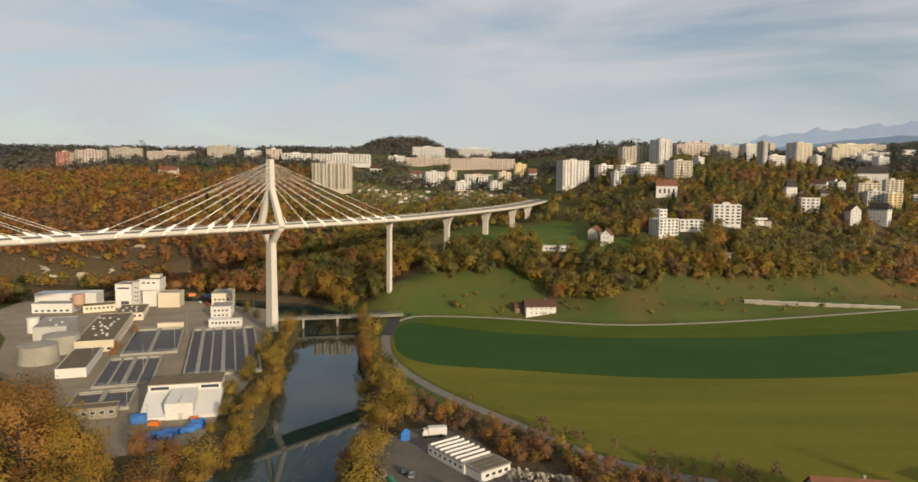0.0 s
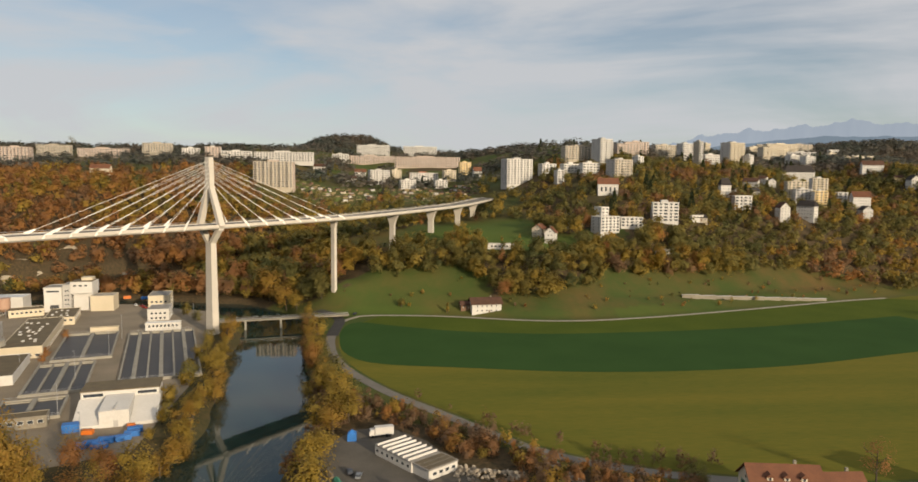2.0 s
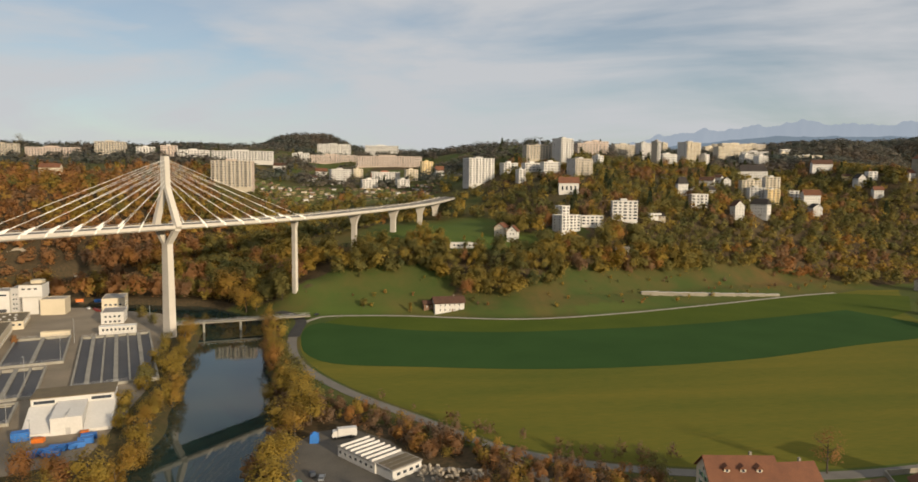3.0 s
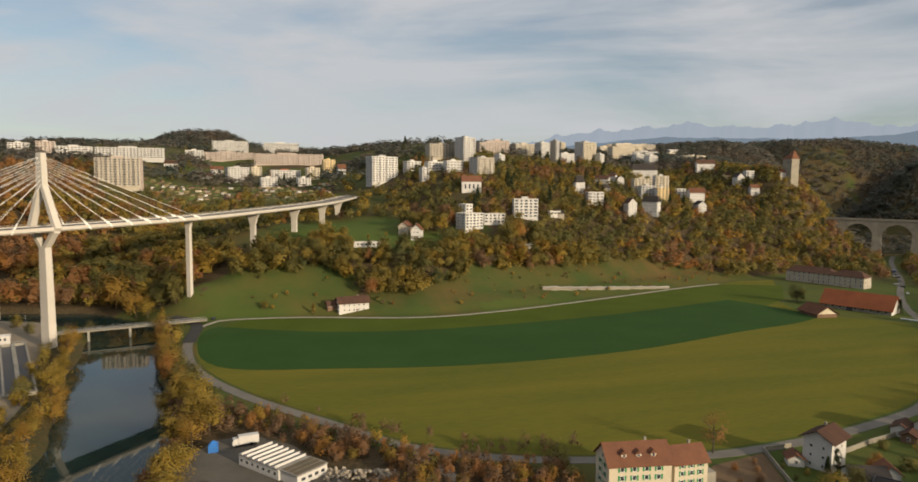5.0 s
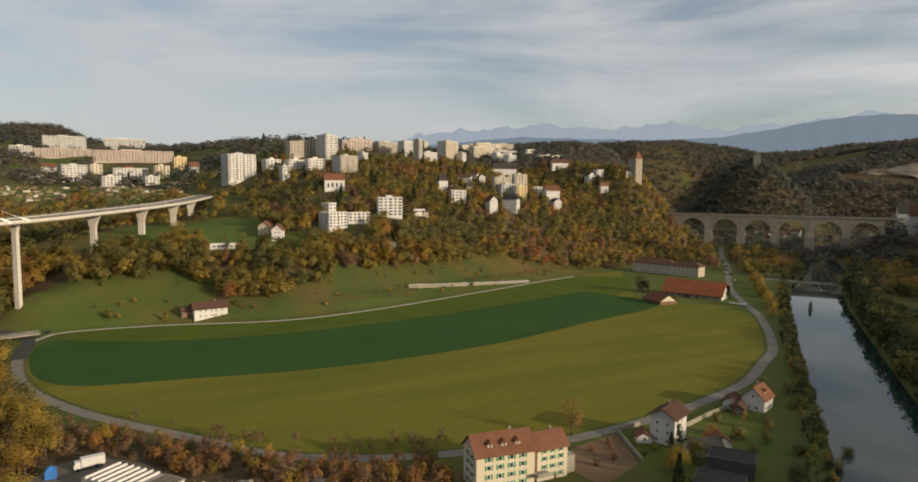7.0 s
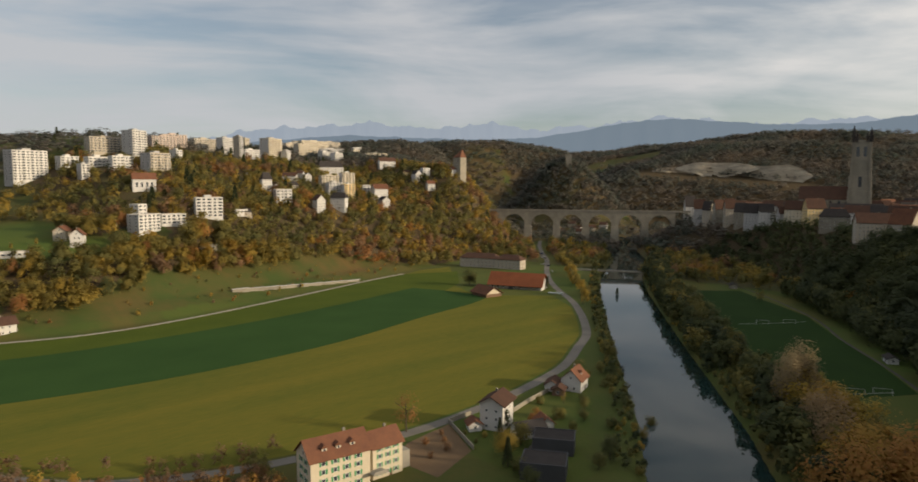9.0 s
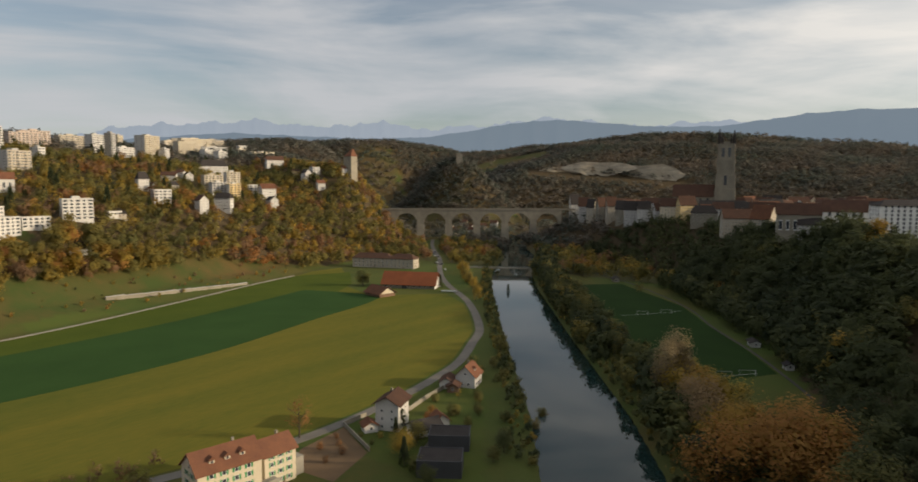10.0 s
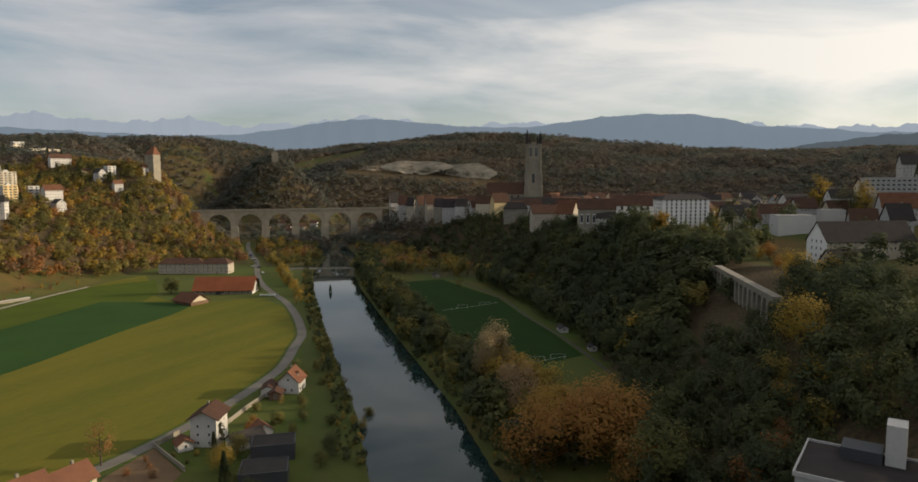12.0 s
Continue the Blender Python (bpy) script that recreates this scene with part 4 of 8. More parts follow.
def shed(x, y, w, d, h, facing, paint="white", roof="flat", label="", name="flat_roofed_building", strip=True, z=None, group="", sky=0, category="building", gap=3.2, band=(1.0, 1.4), plot=True):  # windows one by one in the valley
    """A low flat-roofed works building with window strips and roof lights."""
    ob = thing(name, label or f"low {paint} flat-roofed building with window strips", category, base_pose(x, y, facing, z), group=group)
    part("wall", boxed(-w / 2, w / 2, -d / 2, d / 2, -3, h), PAINT[paint], ob)
    part("roof", boxed(-w / 2 + 0.25, w / 2 - 0.25, -d / 2 + 0.25, d / 2 - 0.25, h - 0.05, h + 0.12), ROOF[roof], ob)
    par = bmesh.new()
    for a in ((-w / 2 - .1, w / 2 + .1, -d / 2 - .1, -d / 2 + .22), (-w / 2 - .1, w / 2 + .1, d / 2 - .22, d / 2 + .1), (-w / 2 - .1, -w / 2 + .22, -d / 2 + .22, d / 2 - .22), (w / 2 - .22, w / 2 + .1, -d / 2 + .22, d / 2 - .22)):
        box(par, *a, h - 0.25, h + 0.35)
    part("parapet", par, PAINT[paint], ob)
    if strip:
        windows(ob, w, d, [h - band[0] - band[1]] if h < 6 else [0.9 + k * 3.2 for k in range(int(h / 3.2))], gap, gap * 0.6, band[1], glass=0.9)
    rng = random.Random(int(x * 7 + y))
    for k in range(sky):
        q = piece("roof_light", unit_box("roof_light", PAINT["white"]), ob, put(rng.uniform(-0.42, 0.42) * w, rng.uniform(-0.38, 0.38) * d, h + 0.1, 1.3, 1.3, 0.5))
    if plot:
        clear_plot(x, y, max(w, d) * 0.6 + 2, 0.5)
    return ob

# ---- suburbs on the east hill ----
# north plateau behind the gorge
flats(-546, 929, 18.2, 12, 23.9, 175, "red", side="beige")
flats(-578, 1053, 42.5, 12, 25.4, 170, "pink")
flats(-626, 1261, 56.6, 12, 19.5, 180, "beige")
flats(-524, 1220, 82.8, 12, 14.7, 180, "pink")
flats(-436, 1231, 48.9, 12, 25.4, 175, "beige")
flats(-372, 1209, 28.9, 12, 15.5, 170, "white")
flats(-318, 1150, 24.9, 12, 18.8, 170, "pink", side="white")
flats(-277, 1140, 48.0, 11, 12.7, 175, "white")
house(-373, 860, 22.4, 11, 7.9, 4.5, 175, "cream", "red", group="hillside houses")
# slabs along the middle of the plateau
flats(-195, 1110, 94.2, 12, 14.8, 182, "white")
flats(-158, 831, 47.0, 14, 30.6, 183, "beige", side="pink")
flats(-124, 1315, 31.3, 11, 14.5, 178, "white")
flats(-66, 1353, 89.1, 11, 14.9, 180, "pink")
flats(42, 1258, 121.5, 11, 18.3, 181, "pink")
flats(-75, 1614, 77.5, 12, 27.4, 180, "white")
flats(36, 1595, 78.1, 12, 23.1, 180, "white")
flats(-40, 1045, 31.6, 12, 21.3, 160, "white", side="grey")
flats(-14, 1090, 15.8, 10, 13.0, 165, "cream")
flats(4, 964, 22.2, 10, 12.2, 165, "white")
flats(29, 1049, 44.1, 11, 14.5, 172, "white", side="red")
flats(68, 1028, 19.3, 10, 16.9, 165, "cream")
flats(51, 955, 18.0, 9, 10.6, 165, "white")
flats(97, 1085, 18.5, 11, 22.2, 170, "yellow")
house(-74, 1132, 18.3, 9, 7.9, 4.5, 170, "white", "red", group="hillside houses")
house(-85, 1070, 16.5, 8, 6.3, 3.6, 170, "white", "brown", group="hillside houses")
house(112, 1036, 12.5, 9, 10.3, 5.8, 170, "white", "red", group="hillside houses")
house(-139, 1113, 19.9, 9, 7.2, 4.0, 170, "white", "brown", group="hillside houses")
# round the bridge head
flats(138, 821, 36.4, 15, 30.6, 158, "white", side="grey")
flats(177, 826, 20.3, 10, 11.2, 160, "white")
flats(202, 808, 23.7, 10, 9.7, 165, "white")
flats(220, 788, 22.1, 10, 12.9, 168, "white")
flats(180, 773, 9.0, 8, 14.0, 160, "white", balconies=False, side="grey")
# towers and slabs on the hill's brow
flats(233, 887, 47.7, 12, 17.8, 165, "beige")
flats(257, 862, 22.5, 16, 29.5, 150, "white", side="grey", label="tall white tower block with shade painted grey on its ends")
flats(323, 956, 39.0, 12, 16.0, 170, "pink")
flats(342, 975, 35.9, 12, 16.3, 172, "pink")
flats(253, 776, 29.4, 14, 18.3, 152, "beige", side="grey")
flats(297, 838, 9.7, 11, 12.4, 155, "white")
flats(393, 995, 39.3, 12, 15.9, 165, "beige")
flats(408, 954, 21.1, 12, 23.0, 155, "white", side="grey")
flats(405, 902, 9.0, 10, 32.9, 150, "grey", side="beige")
flats(648, 1406, 16.3, 10, 25.3, 155, "cream")
flats(481, 955, 36.3, 16, 30.8, 150, "cream", side="grey", label="tall cream tower block, its shaded ends painted grey")
flats(430, 919, 28.0, 10, 12.3, 160, "white")
flats(501, 946, 10.8, 10, 17.8, 155, "white")
flats(696, 1293, 34.2, 10, 16.4, 165, "cream")
flats(765, 1317, 78.5, 12, 22.7, 168, "cream")
flats(638, 1125, 55.9, 12, 22.3, 160, "cream", side="beige")
flats(861, 1408, 63.3, 11, 18.0, 165, "beige")
flats(613, 1021, 20.8, 10, 13.8, 158, "white")
flats(623, 996, 22.9, 10, 11.8, 158, "white")
flats(826, 1245, 24.0, 9, 14.7, 160, "cream")
# school and houses on the slope
flats(177, 577, 21.5, 13, 13.2, 155, "white", side="grey", balconies=False, pent=False, name="school_wing", label="white three-storey school wing with window bands")
flats(180, 600, 9.5, 9, 15.0, 150, "white", balconies=False, pent=False, name="school_stair_block", label="square white stair block of a school")
flats(203, 588, 21, 9, 8.2, 175, "white", balconies=False, pent=False, name="school_wing", label="low white glazed school wing")
flats(243, 608, 23.5, 10, 17.5, 190, "white", balconies=False, name="school_wing", label="pale four-storey school building")
shed(155, 599, 13.7, 6, 4.0, 180, "white", label="long white garden pavilion")
shed(277, 616, 11.9, 7, 5.0, 175, "white")
shed(219, 547, 15.4, 8, 5.6, 185, "white", label="low pale concrete garage row below the wood")
shed(80, 547, 22.4, 6, 4.0, 185, "white", label="low pale greenhouse among the trees")
house(119, 582, 13.4, 9, 6.3, 3.6, 120, "beige", "red", group="hillside houses")
house(125, 562, 13.0, 9, 7.8, 4.4, 110, "white", "red", group="hillside houses")
house(354, 717, 11.0, 9, 13.8, 6.8, 186, "white", "dark", hip=2.5, group="hillside houses")
house(417, 778, 17.1, 9, 8.4, 4.1, 223, "white", "brown", hip=0, group="hillside houses")
house(377, 736, 9.0, 9, 5.0, 2.4, 277, "white", "brown", hip=0, group="hillside houses")
house(397, 734, 11.5, 9, 7.5, 3.7, 188, "white", "dark", hip=2, group="hillside houses")
flats(350, 670, 17.3, 10, 13.0, 188, "white", side="pink", pent=False)
house(449, 790, 9.1, 9, 6.4, 3.2, 285, "white", "dark", hip=0, group="hillside houses")
house(379, 643, 10.5, 10, 11.8, 5.1, 271, "white", "brown", hip=0, group="hillside houses")
house(413, 656, 17.3, 11, 13.3, 5.2, 232, "white", "dark", hip=2, group="hillside houses")
house(532, 869, 37.7, 12, 11.8, 7.9, 201, "white", "dark", hip=5, group="hillside houses")
flats(455, 747, 22.6, 12, 19.2, 191, "cream", side="beige")
flats(492, 762, 17.4, 12, 22.1, 193, "cream", side="white")
flats(455, 734, 18.4, 10, 14.3, 187, "grey", side="white", balconies=False)
flats(466, 719, 14.4, 10, 16.6, 188, "yellow", side="white")
flats(508, 742, 11.3, 9, 12.1, 194, "white", pent=False)
house(516, 721, 18.8, 11, 13.1, 5.6, 191, "white", "red", hip=0, group="hillside houses")
house(497, 685, 13.9, 10, 7.9, 3.9, 281, "white", "dark", hip=0, group="hillside houses")
flats(669, 1089, 43.8, 11, 15.5, 197, "white")
flats(766, 1352, 61.7, 12, 20.9, 195, "beige", side="grey")
house(281, 617, 13.2, 9, 3.0, 2.0, 195, "beige", "dark", hip=2, group="hillside houses")
house(368, 793, 7.0, 9, 3.0, 2.0, 195, "white", "brown", hip=0, group="hillside houses")
flats(801, 1133, 50.9, 10, 17.6, 185, "cream", side="white")
flats(867, 1301, 19.7, 9, 13.0, 184, "white", pent=False)
house(626, 804, 10.2, 9, 4.7, 2.3, 198, "yellow", "brown", hip=0, group="hillside houses")
house(617, 769, 12.7, 10, 10.1, 5.0, 279, "white", "dark", hip=0, group="hillside houses")
flats(630, 766, 11.3, 9, 11.9, 189, "white", pent=False)
house(613, 733, 10.7, 9, 7.7, 3.8, 200, "white", "red", hip=0, group="hillside houses")
house(635, 867, 26.8, 9, 10.3, 5.1, 196, "white", "brown", hip=0, group="hillside houses")
house(444, 801, 10.0, 9, 5.8, 2.9, 229, "white", "brown", hip=0, group="hillside houses")
house(215, 696, 21, 10, 11.5, 5.5, 192, "white", "red", "white chapel house with arched windows and a red roof", rows=[2.5], gap=4.5, ww=2.4, wh=6.0, group="hillside houses")
house(668, 742, 13, 9, 9, 4, 200, "white", "red", group="hillside houses")

# ---- allotment gardens on the plateau ----


def garden_hut(x, y, w, facing, paint, roof):
    ob = thing("garden_hut", f"tiny {paint} garden hut on an allotment", "hut", base_pose(x, y, facing), group="allotment huts")
    part("wall", gable(bmesh.new(), w, 3.0, 2.2, 0.9), PAINT[paint], ob)
    part("roof", roof_slabs(w, 3.0, 2.2, 0.9, 0.35, 0.12), ROOF[roof], ob)
    CLEAR.append((x, y, 5))


def garden_beds():
    """Small plots of soil, grass and winter vegetables between low hedges."""
    rng = random.Random(22)
    tones = {"soil": mat("dug_soil", (0.15, 0.105, 0.07), (0.10, 0.07, 0.05), 0.95, 0.3, 2, 0.3), "straw": mat("dry_stalks", (0.30, 0.24, 0.13), (0.22, 0.17, 0.10), 0.95, 0.3, 2, 0.3),
             "greens": mat("winter_vegetables", (0.10, 0.14, 0.035), (0.07, 0.10, 0.03), 0.95, 0.4, 2, 0.3), "hedge": mat("clipped_hedge", (0.055, 0.07, 0.028), (0.04, 0.05, 0.02), 0.95, 0.4, 2, 0.5)}
    beds = {k: bmesh.new() for k in tones}
    for i in range(30):
        for j in range(15):
            x, y = -150 + 9 * i + rng.uniform(-1, 1), 838 + 8.5 * j + rng.uniform(-1, 1)
            if x > 88 + 0.35 * (y - 838) or rng.random() < 0.12:
                continue
            kind = rng.choice(["soil", "straw", "greens", "greens", "soil", "hedge", "straw"])
            z, w, d = gz(x, y), rng.uniform(2.4, 3.9), rng.uniform(1.6, 3.4)
            box(beds[kind], x - w, x + w, y - d, y + d, z - 1.5, z + (rng.uniform(0.9, 1.8) if kind == "hedge" else rng.uniform(0.25, 0.7)))
    for kind, bm in beds.items():
        tagged(part("garden_beds", bm, tones[kind]), {"soil": "plots of dug brown soil in allotment gardens", "straw": "plots of dry stalks in allotment gardens", "greens": "plots of green vegetables in allotment gardens", "hedge": "clipped dark hedges between allotment plots"}[kind], "garden", kind="stuff")


garden_beds()
rg = random.Random(21)
for k in range(52):
    garden_hut(rg.uniform(-140, 95), rg.uniform(845, 950), rg.uniform(3.5, 6), rg.choice([150, 170, 195, 240]), rg.choice(["wood", "grey", "white", "beige", "wood"]), rg.choice(["dark", "brown", "flat"]))
for k in range(10):
    CLEAR.append((-142 + 26 * k, 880, 24)); CLEAR.append((-142 + 26 * k, 925, 20))

# ---- riverside works: treatment plant on the west bank ----
PLANT = 161.0  # bearing that the plant's fronts look to
BLUE = mat("blue_container_paint", (0.03, 0.16, 0.48), (0.03, 0.13, 0.38), 0.5, 0.4, 4)
ORANGE = mat("orange_container_paint", (0.62, 0.17, 0.02), (0.5, 0.13, 0.02), 0.5, 0.4, 4)
BASIN = mat("settling_water", (0.050, 0.046, 0.042), (0.034, 0.032, 0.030), 0.42, 0.05, 0.6, 0.0, spec=0.25)
SLABGREY = mat("weathered_concrete", (0.32, 0.30, 0.25), (0.22, 0.205, 0.17), 0.9, 0.15, 2, 0.2)
YARD = mat("worn_yard_asphalt", (0.27, 0.225, 0.165), (0.19, 0.16, 0.12), 0.95, 0.06, 1.5, 0.2, spec=0.1)
TAN = mat("tan_steel", (0.42, 0.27, 0.19), (0.34, 0.22, 0.16), 0.6, 0.4, 3)

sheet("plant_yard", [(-92, 228), (-96, 300), (-104, 345), (-118, 405), (-124, 450), (-140, 478), (-200, 506), (-262, 505), (-330, 500), (-320, 445), (-262, 380), (-228, 320), (-190, 280), (-150, 240), (-120, 212)], LAND + 0.05, YARD,
      "worn grey yard of the treatment works", "yard")


def basins(x, y, w, ln, lanes, label, decks=()):
    """Open settling tanks: rim and walkways round lanes of dark water."""
    ob = thing("settling_basin", label, "settling basin", base_pose(x, y, PLANT, LAND))
    wall = bmesh.new()
    step = w / lanes
    box(wall, -w / 2 - 0.5, w / 2 + 0.5, -ln / 2 - 0.5, -ln / 2 + 0.7, -1, 1.3)
    part("rim", wall, SLABGREY, ob)
    part("rim", boxed(-w / 2 - 0.5, w / 2 + 0.5, ln / 2 - 0.7, ln / 2 + 0.5, -1, 1.3), SLABGREY, ob)
    for k in range(lanes + 1):
        wid = 1.9 if (k in decks) else 0.9
        part("walkway", boxed(-w / 2 + k * step - wid / 2, -w / 2 + k * step + wid / 2, -ln / 2 + 0.7, ln / 2 - 0.7, -1, 1.31), SLABGREY, ob)
    part("water_surface", boxed(-w / 2, w / 2, -ln / 2, ln / 2, -0.9, 0.62), BASIN, ob, "dark still basin water")
    for k in range(lanes):
        part("scum_gutter", boxed(-w / 2 + (k + 0.12) * step, -w / 2 + (k + 0.88) * step, ln / 2 - 3.2, ln / 2 - 2.8, 0.4, 1.1), SLABGREY, ob)
    for e in (-1, 1):
        part("railing", handrail(w, 1.1), STEEL, ob).location = (0, e * ln / 2, 1.3)
    return ob


def handrail(w, h):
    bm = bmesh.new()
    n = max(2, int(w / 2.2))
    for k in range(n + 1):
        x = -w / 2 + w * k / n
        box(bm, x - 0.03, x + 0.03, -0.03, 0.03, 0, h)
    box(bm, -w / 2, w / 2, -0.035, 0.035, h - 0.05, h + 0.02)
    box(bm, -w / 2, w / 2, -0.025, 0.025, h / 2, h / 2 + 0.05)
    return bm


basins(-129, 361, 35, 104, 6, "long settling basins with dark water and concrete walkways", decks=(1, 3, 5))
basins(-174, 377, 27, 62, 2, "pair of grey settling basins with a middle walkway", decks=(1,))
basins(-158, 315, 24, 50, 4, "narrow aeration basins crossed by concrete walkways", decks=(2,))
basins(-148, 271, 23, 26, 2, "small square settling basins", decks=(1,))


def white_hall():
    ob = thing("screening_hall", "white hall with steep white lean-to roofs in front", "hall", base_pose(-113, 273, 166, LAND))
    part("wall", boxed(-14, 14, -6, 7, -2, 9.3), PAINT["white"], ob)
    part("roof", boxed(-14.3, 14.3, -6.3, 7.3, 9.304, 9.7), ROOF["felt"], ob)
    for x0, x1 in ((-14.5, -5.2), (5.2, 14.5)):
        bm = bmesh.new()
        loft(bm, [[(x0, -6.02, -1), (x0, -22, -1), (x0, -22, 1.2), (x0, -6.02, 6.6)], [(x1, -6.02, -1), (x1, -22, -1), (x1, -22, 1.2), (x1, -6.02, 6.6)]])
        part("sloping_roof", bm, PAINT["white"], ob)
    bm = bmesh.new()
    loft(bm, [[(-5.1, -6.03, -1), (-5.1, -22.4, -1), (-5.1, -22.4, 6.4), (-5.1, -6.03, 7.8)], [(5.1, -6.03, -1), (5.1, -22.4, -1), (5.1, -22.4, 6.4), (5.1, -6.03, 7.8)]])
    part("middle_bay", bm, PAINT["white"], ob)
    part("ridge_strip", boxed(-0.25, 0.25, -22.3, -6.1, 6.0, 7.1), PAINT["grey"], ob)
    for sx in (-1, 1):
        piece("window", window_mesh(0.92), ob, put(sx * 9.6, -6.0, 7.2, 7.6, 1, 1.3))
    piece("door", unit_box("door", PAINT["grey"]), ob, put(0.5, -22.4, 0, 1.6, 0.15, 2.6))


white_hall()
shed(-143, 253, 20, 7, 4.2, PLANT, "stone", "felt", "low stone pump house beside the basins", z=LAND)
shed(-208, 389, 19, 80, 6.0, PLANT, "cream", "felt", "long brown-roofed hall with roof lights", z=LAND, sky=22, gap=3.6)
shed(-187, 324, 13, 42, 4.2, PLANT, "white", "felt", "long low white store with a brown roof", z=LAND, strip=False)
shed(-222, 449, 17, 34, 4.8, PLANT, "cream", "felt", "flat works office with white roof lights", z=LAND, sky=8)
shed(-238, 389, 17, 30, 8.0, PLANT, "grey", "flat", "grey sludge hall with a pale metal wall", z=LAND, sky=3, strip=False)
shed(-282, 462, 26, 13, 6.2, 172, "white", "flat", "white flat-roofed works garage", z=LAND, gap=4.0)
shed(-288, 489, 42, 14, 9.0, 172, "white", "metal", "white incineration hall with a pale roof", z=LAND, strip=False)
shed(-254, 466, 20, 12, 4.6, 150, "cream", "felt", "cream open-fronted works store", z=LAND, gap=2.6)
wt = shed(-243, 484, 11, 15, 17.0, 172, "white", "flat", "white tower block of the treatment works", name="works_tower", z=LAND, strip=False)
piece("garage_door", unit_box("garage_door", PAINT["dark"]), wt, put(1.0, -7.5, 0, 5.5, 0.2, 5.0))
piece("window", window_mesh(0.9), wt, put(0.0, -7.5, 13.8, 9.0, 1, 1.3))
shed(-235, 486, 5, 12, 18.5, 172, "grey", "flat", "glazed grey stair tower", name="stair_tower", z=LAND, gap=1.6)
tw = shed(-226, 490, 12, 13, 12.0, 172, "white", "flat", "tall white treatment building with an overhanging top", name="works_tower", z=LAND, strip=False)
part("overhang", boxed(-7.2, 6.8, -9.0, 6.4, 12.4, 20.5), PAINT["white"], tw)
part("overhang_roof", boxed(-6.9, 6.5, -8.7, 6.1, 20.504, 20.8), ROOF["felt"], tw)
part("roof_house", boxed(-1.5, 5.5, -3.5, 3.5, 20.8, 23.0), PAINT["cream"], tw)
# Dark paint puts the overhang's shadow on this flush strip.
part("shadow_joint", boxed(-6.0, 6.0, -6.5, 6.3, 12.1, 12.4), PAINT["dark"], tw)
for k in range(3):
    piece("window", window_mesh(0.9), tw, put(-4.4 + 3.6 * k, -9.0, 17.2, 2.2, 1, 1.2))
shed(-212, 487, 15, 13, 10.5, 172, "cream", "flat", "cream wing of the treatment works", z=LAND, strip=False)
shed(-163, 456, 13, 19, 7.2, 168, "white", "flat", "white two-storey works office", z=LAND, gap=2.6)
shed(-178, 500, 14, 22, 9.0, 168, "cream", "flat", "cream works building with dark roof panels", z=LAND, gap=3)
shed(-148, 419, 20, 5, 4.6, 168, "white", "metal", "low white building with a blue glazed band", z=LAND, gap=2.2, band=(0.9, 1.6))
shed(-180, 412, 15, 3, 3.2, 165, "cream", "felt", "small concrete pump house", z=LAND, strip=False)


def silo(x, y, r, h, material, label, legs=False, cone=0.0, name="silo"):
    ob = thing(name, label, "tank", base_pose(x, y, 180, LAND))
    bm = bmesh.new()
    ring = lambda s, z: [(math.cos(math.tau * k / 28) * s, math.sin(math.tau * k / 28) * s, z) for k in range(28)]
    z0 = 4.5 if legs else -1
    rings = [ring(r * 0.35, 3.2), ring(r, 5.6)] if legs else [ring(r * (1 + cone), z0)]
    rings += [ring(r, h - 0.4), ring(r * 1.03, h - 0.39), ring(r * 1.03, h), ring(r * 0.3, h + 0.5)]
    part("tank", loft(bm, rings), material, ob, smooth=False)
    n = 10
    rail = bmesh.new()
    for k in range(n):
        a, b = math.tau * k / n, math.tau * (k + 1) / n
        tube(rail, (math.cos(a) * r, math.sin(a) * r, h + 1.0), (math.cos(b) * r, math.sin(b) * r, h + 1.0), 0.05, 4)
        tube(rail, (math.cos(a) * r, math.sin(a) * r, h), (math.cos(a) * r, math.sin(a) * r, h + 1.0), 0.04, 4)
    part("railing", rail, STEEL, ob)
    if legs:
        for k in range(4):
            a = math.tau * (k + 0.5) / 4
            part("leg", tube(bmesh.new(), (math.cos(a) * r * 0.85, math.sin(a) * r * 0.85, -0.5), (math.cos(a) * r * 0.85, math.sin(a) * r * 0.85, 5.8), 0.25), STEEL, ob)
    return ob


silo(-266, 462, 4.0, 12.4, TAN, "tan steel silo standing on legs", legs=True)
silo(-256, 396, 3.4, 9.0, PAINT["white"], "small round white tank")
silo(-214, 354, 8.6, 9.0, SLABGREY, "round concrete digester with flared walls", cone=0.28, name="digester")
silo(-212, 331, 8.8, 9.0, SLABGREY, "round concrete digester with a railed top", cone=0.1, name="digester")
silo(-318, 420, 0.7, 21, PAINT["cream"], "tall slim pale chimney", name="chimney")


def container(x, y, w, d, h, turn, material, label):
    ob = thing("container", label, "container", base_pose(x, y, turn, LAND + 0.05), group="waste containers")
    part("body", boxed(-w / 2, w / 2, -d / 2, d / 2, 0.15, h), material, ob)
    for k in range(int(w / 0.9) + 1):
        a = -w / 2 + k * w / max(1, int(w / 0.9))
        part("rib", boxed(a - 0.06, a + 0.06, -d / 2 - 0.08, d / 2 + 0.08, 0.15, h + 0.04), material, ob)
    part("skid", boxed(-w / 2 + 0.2, w / 2 - 0.2, -d / 4, d / 4, -0.05, 0.16), STEEL, ob)


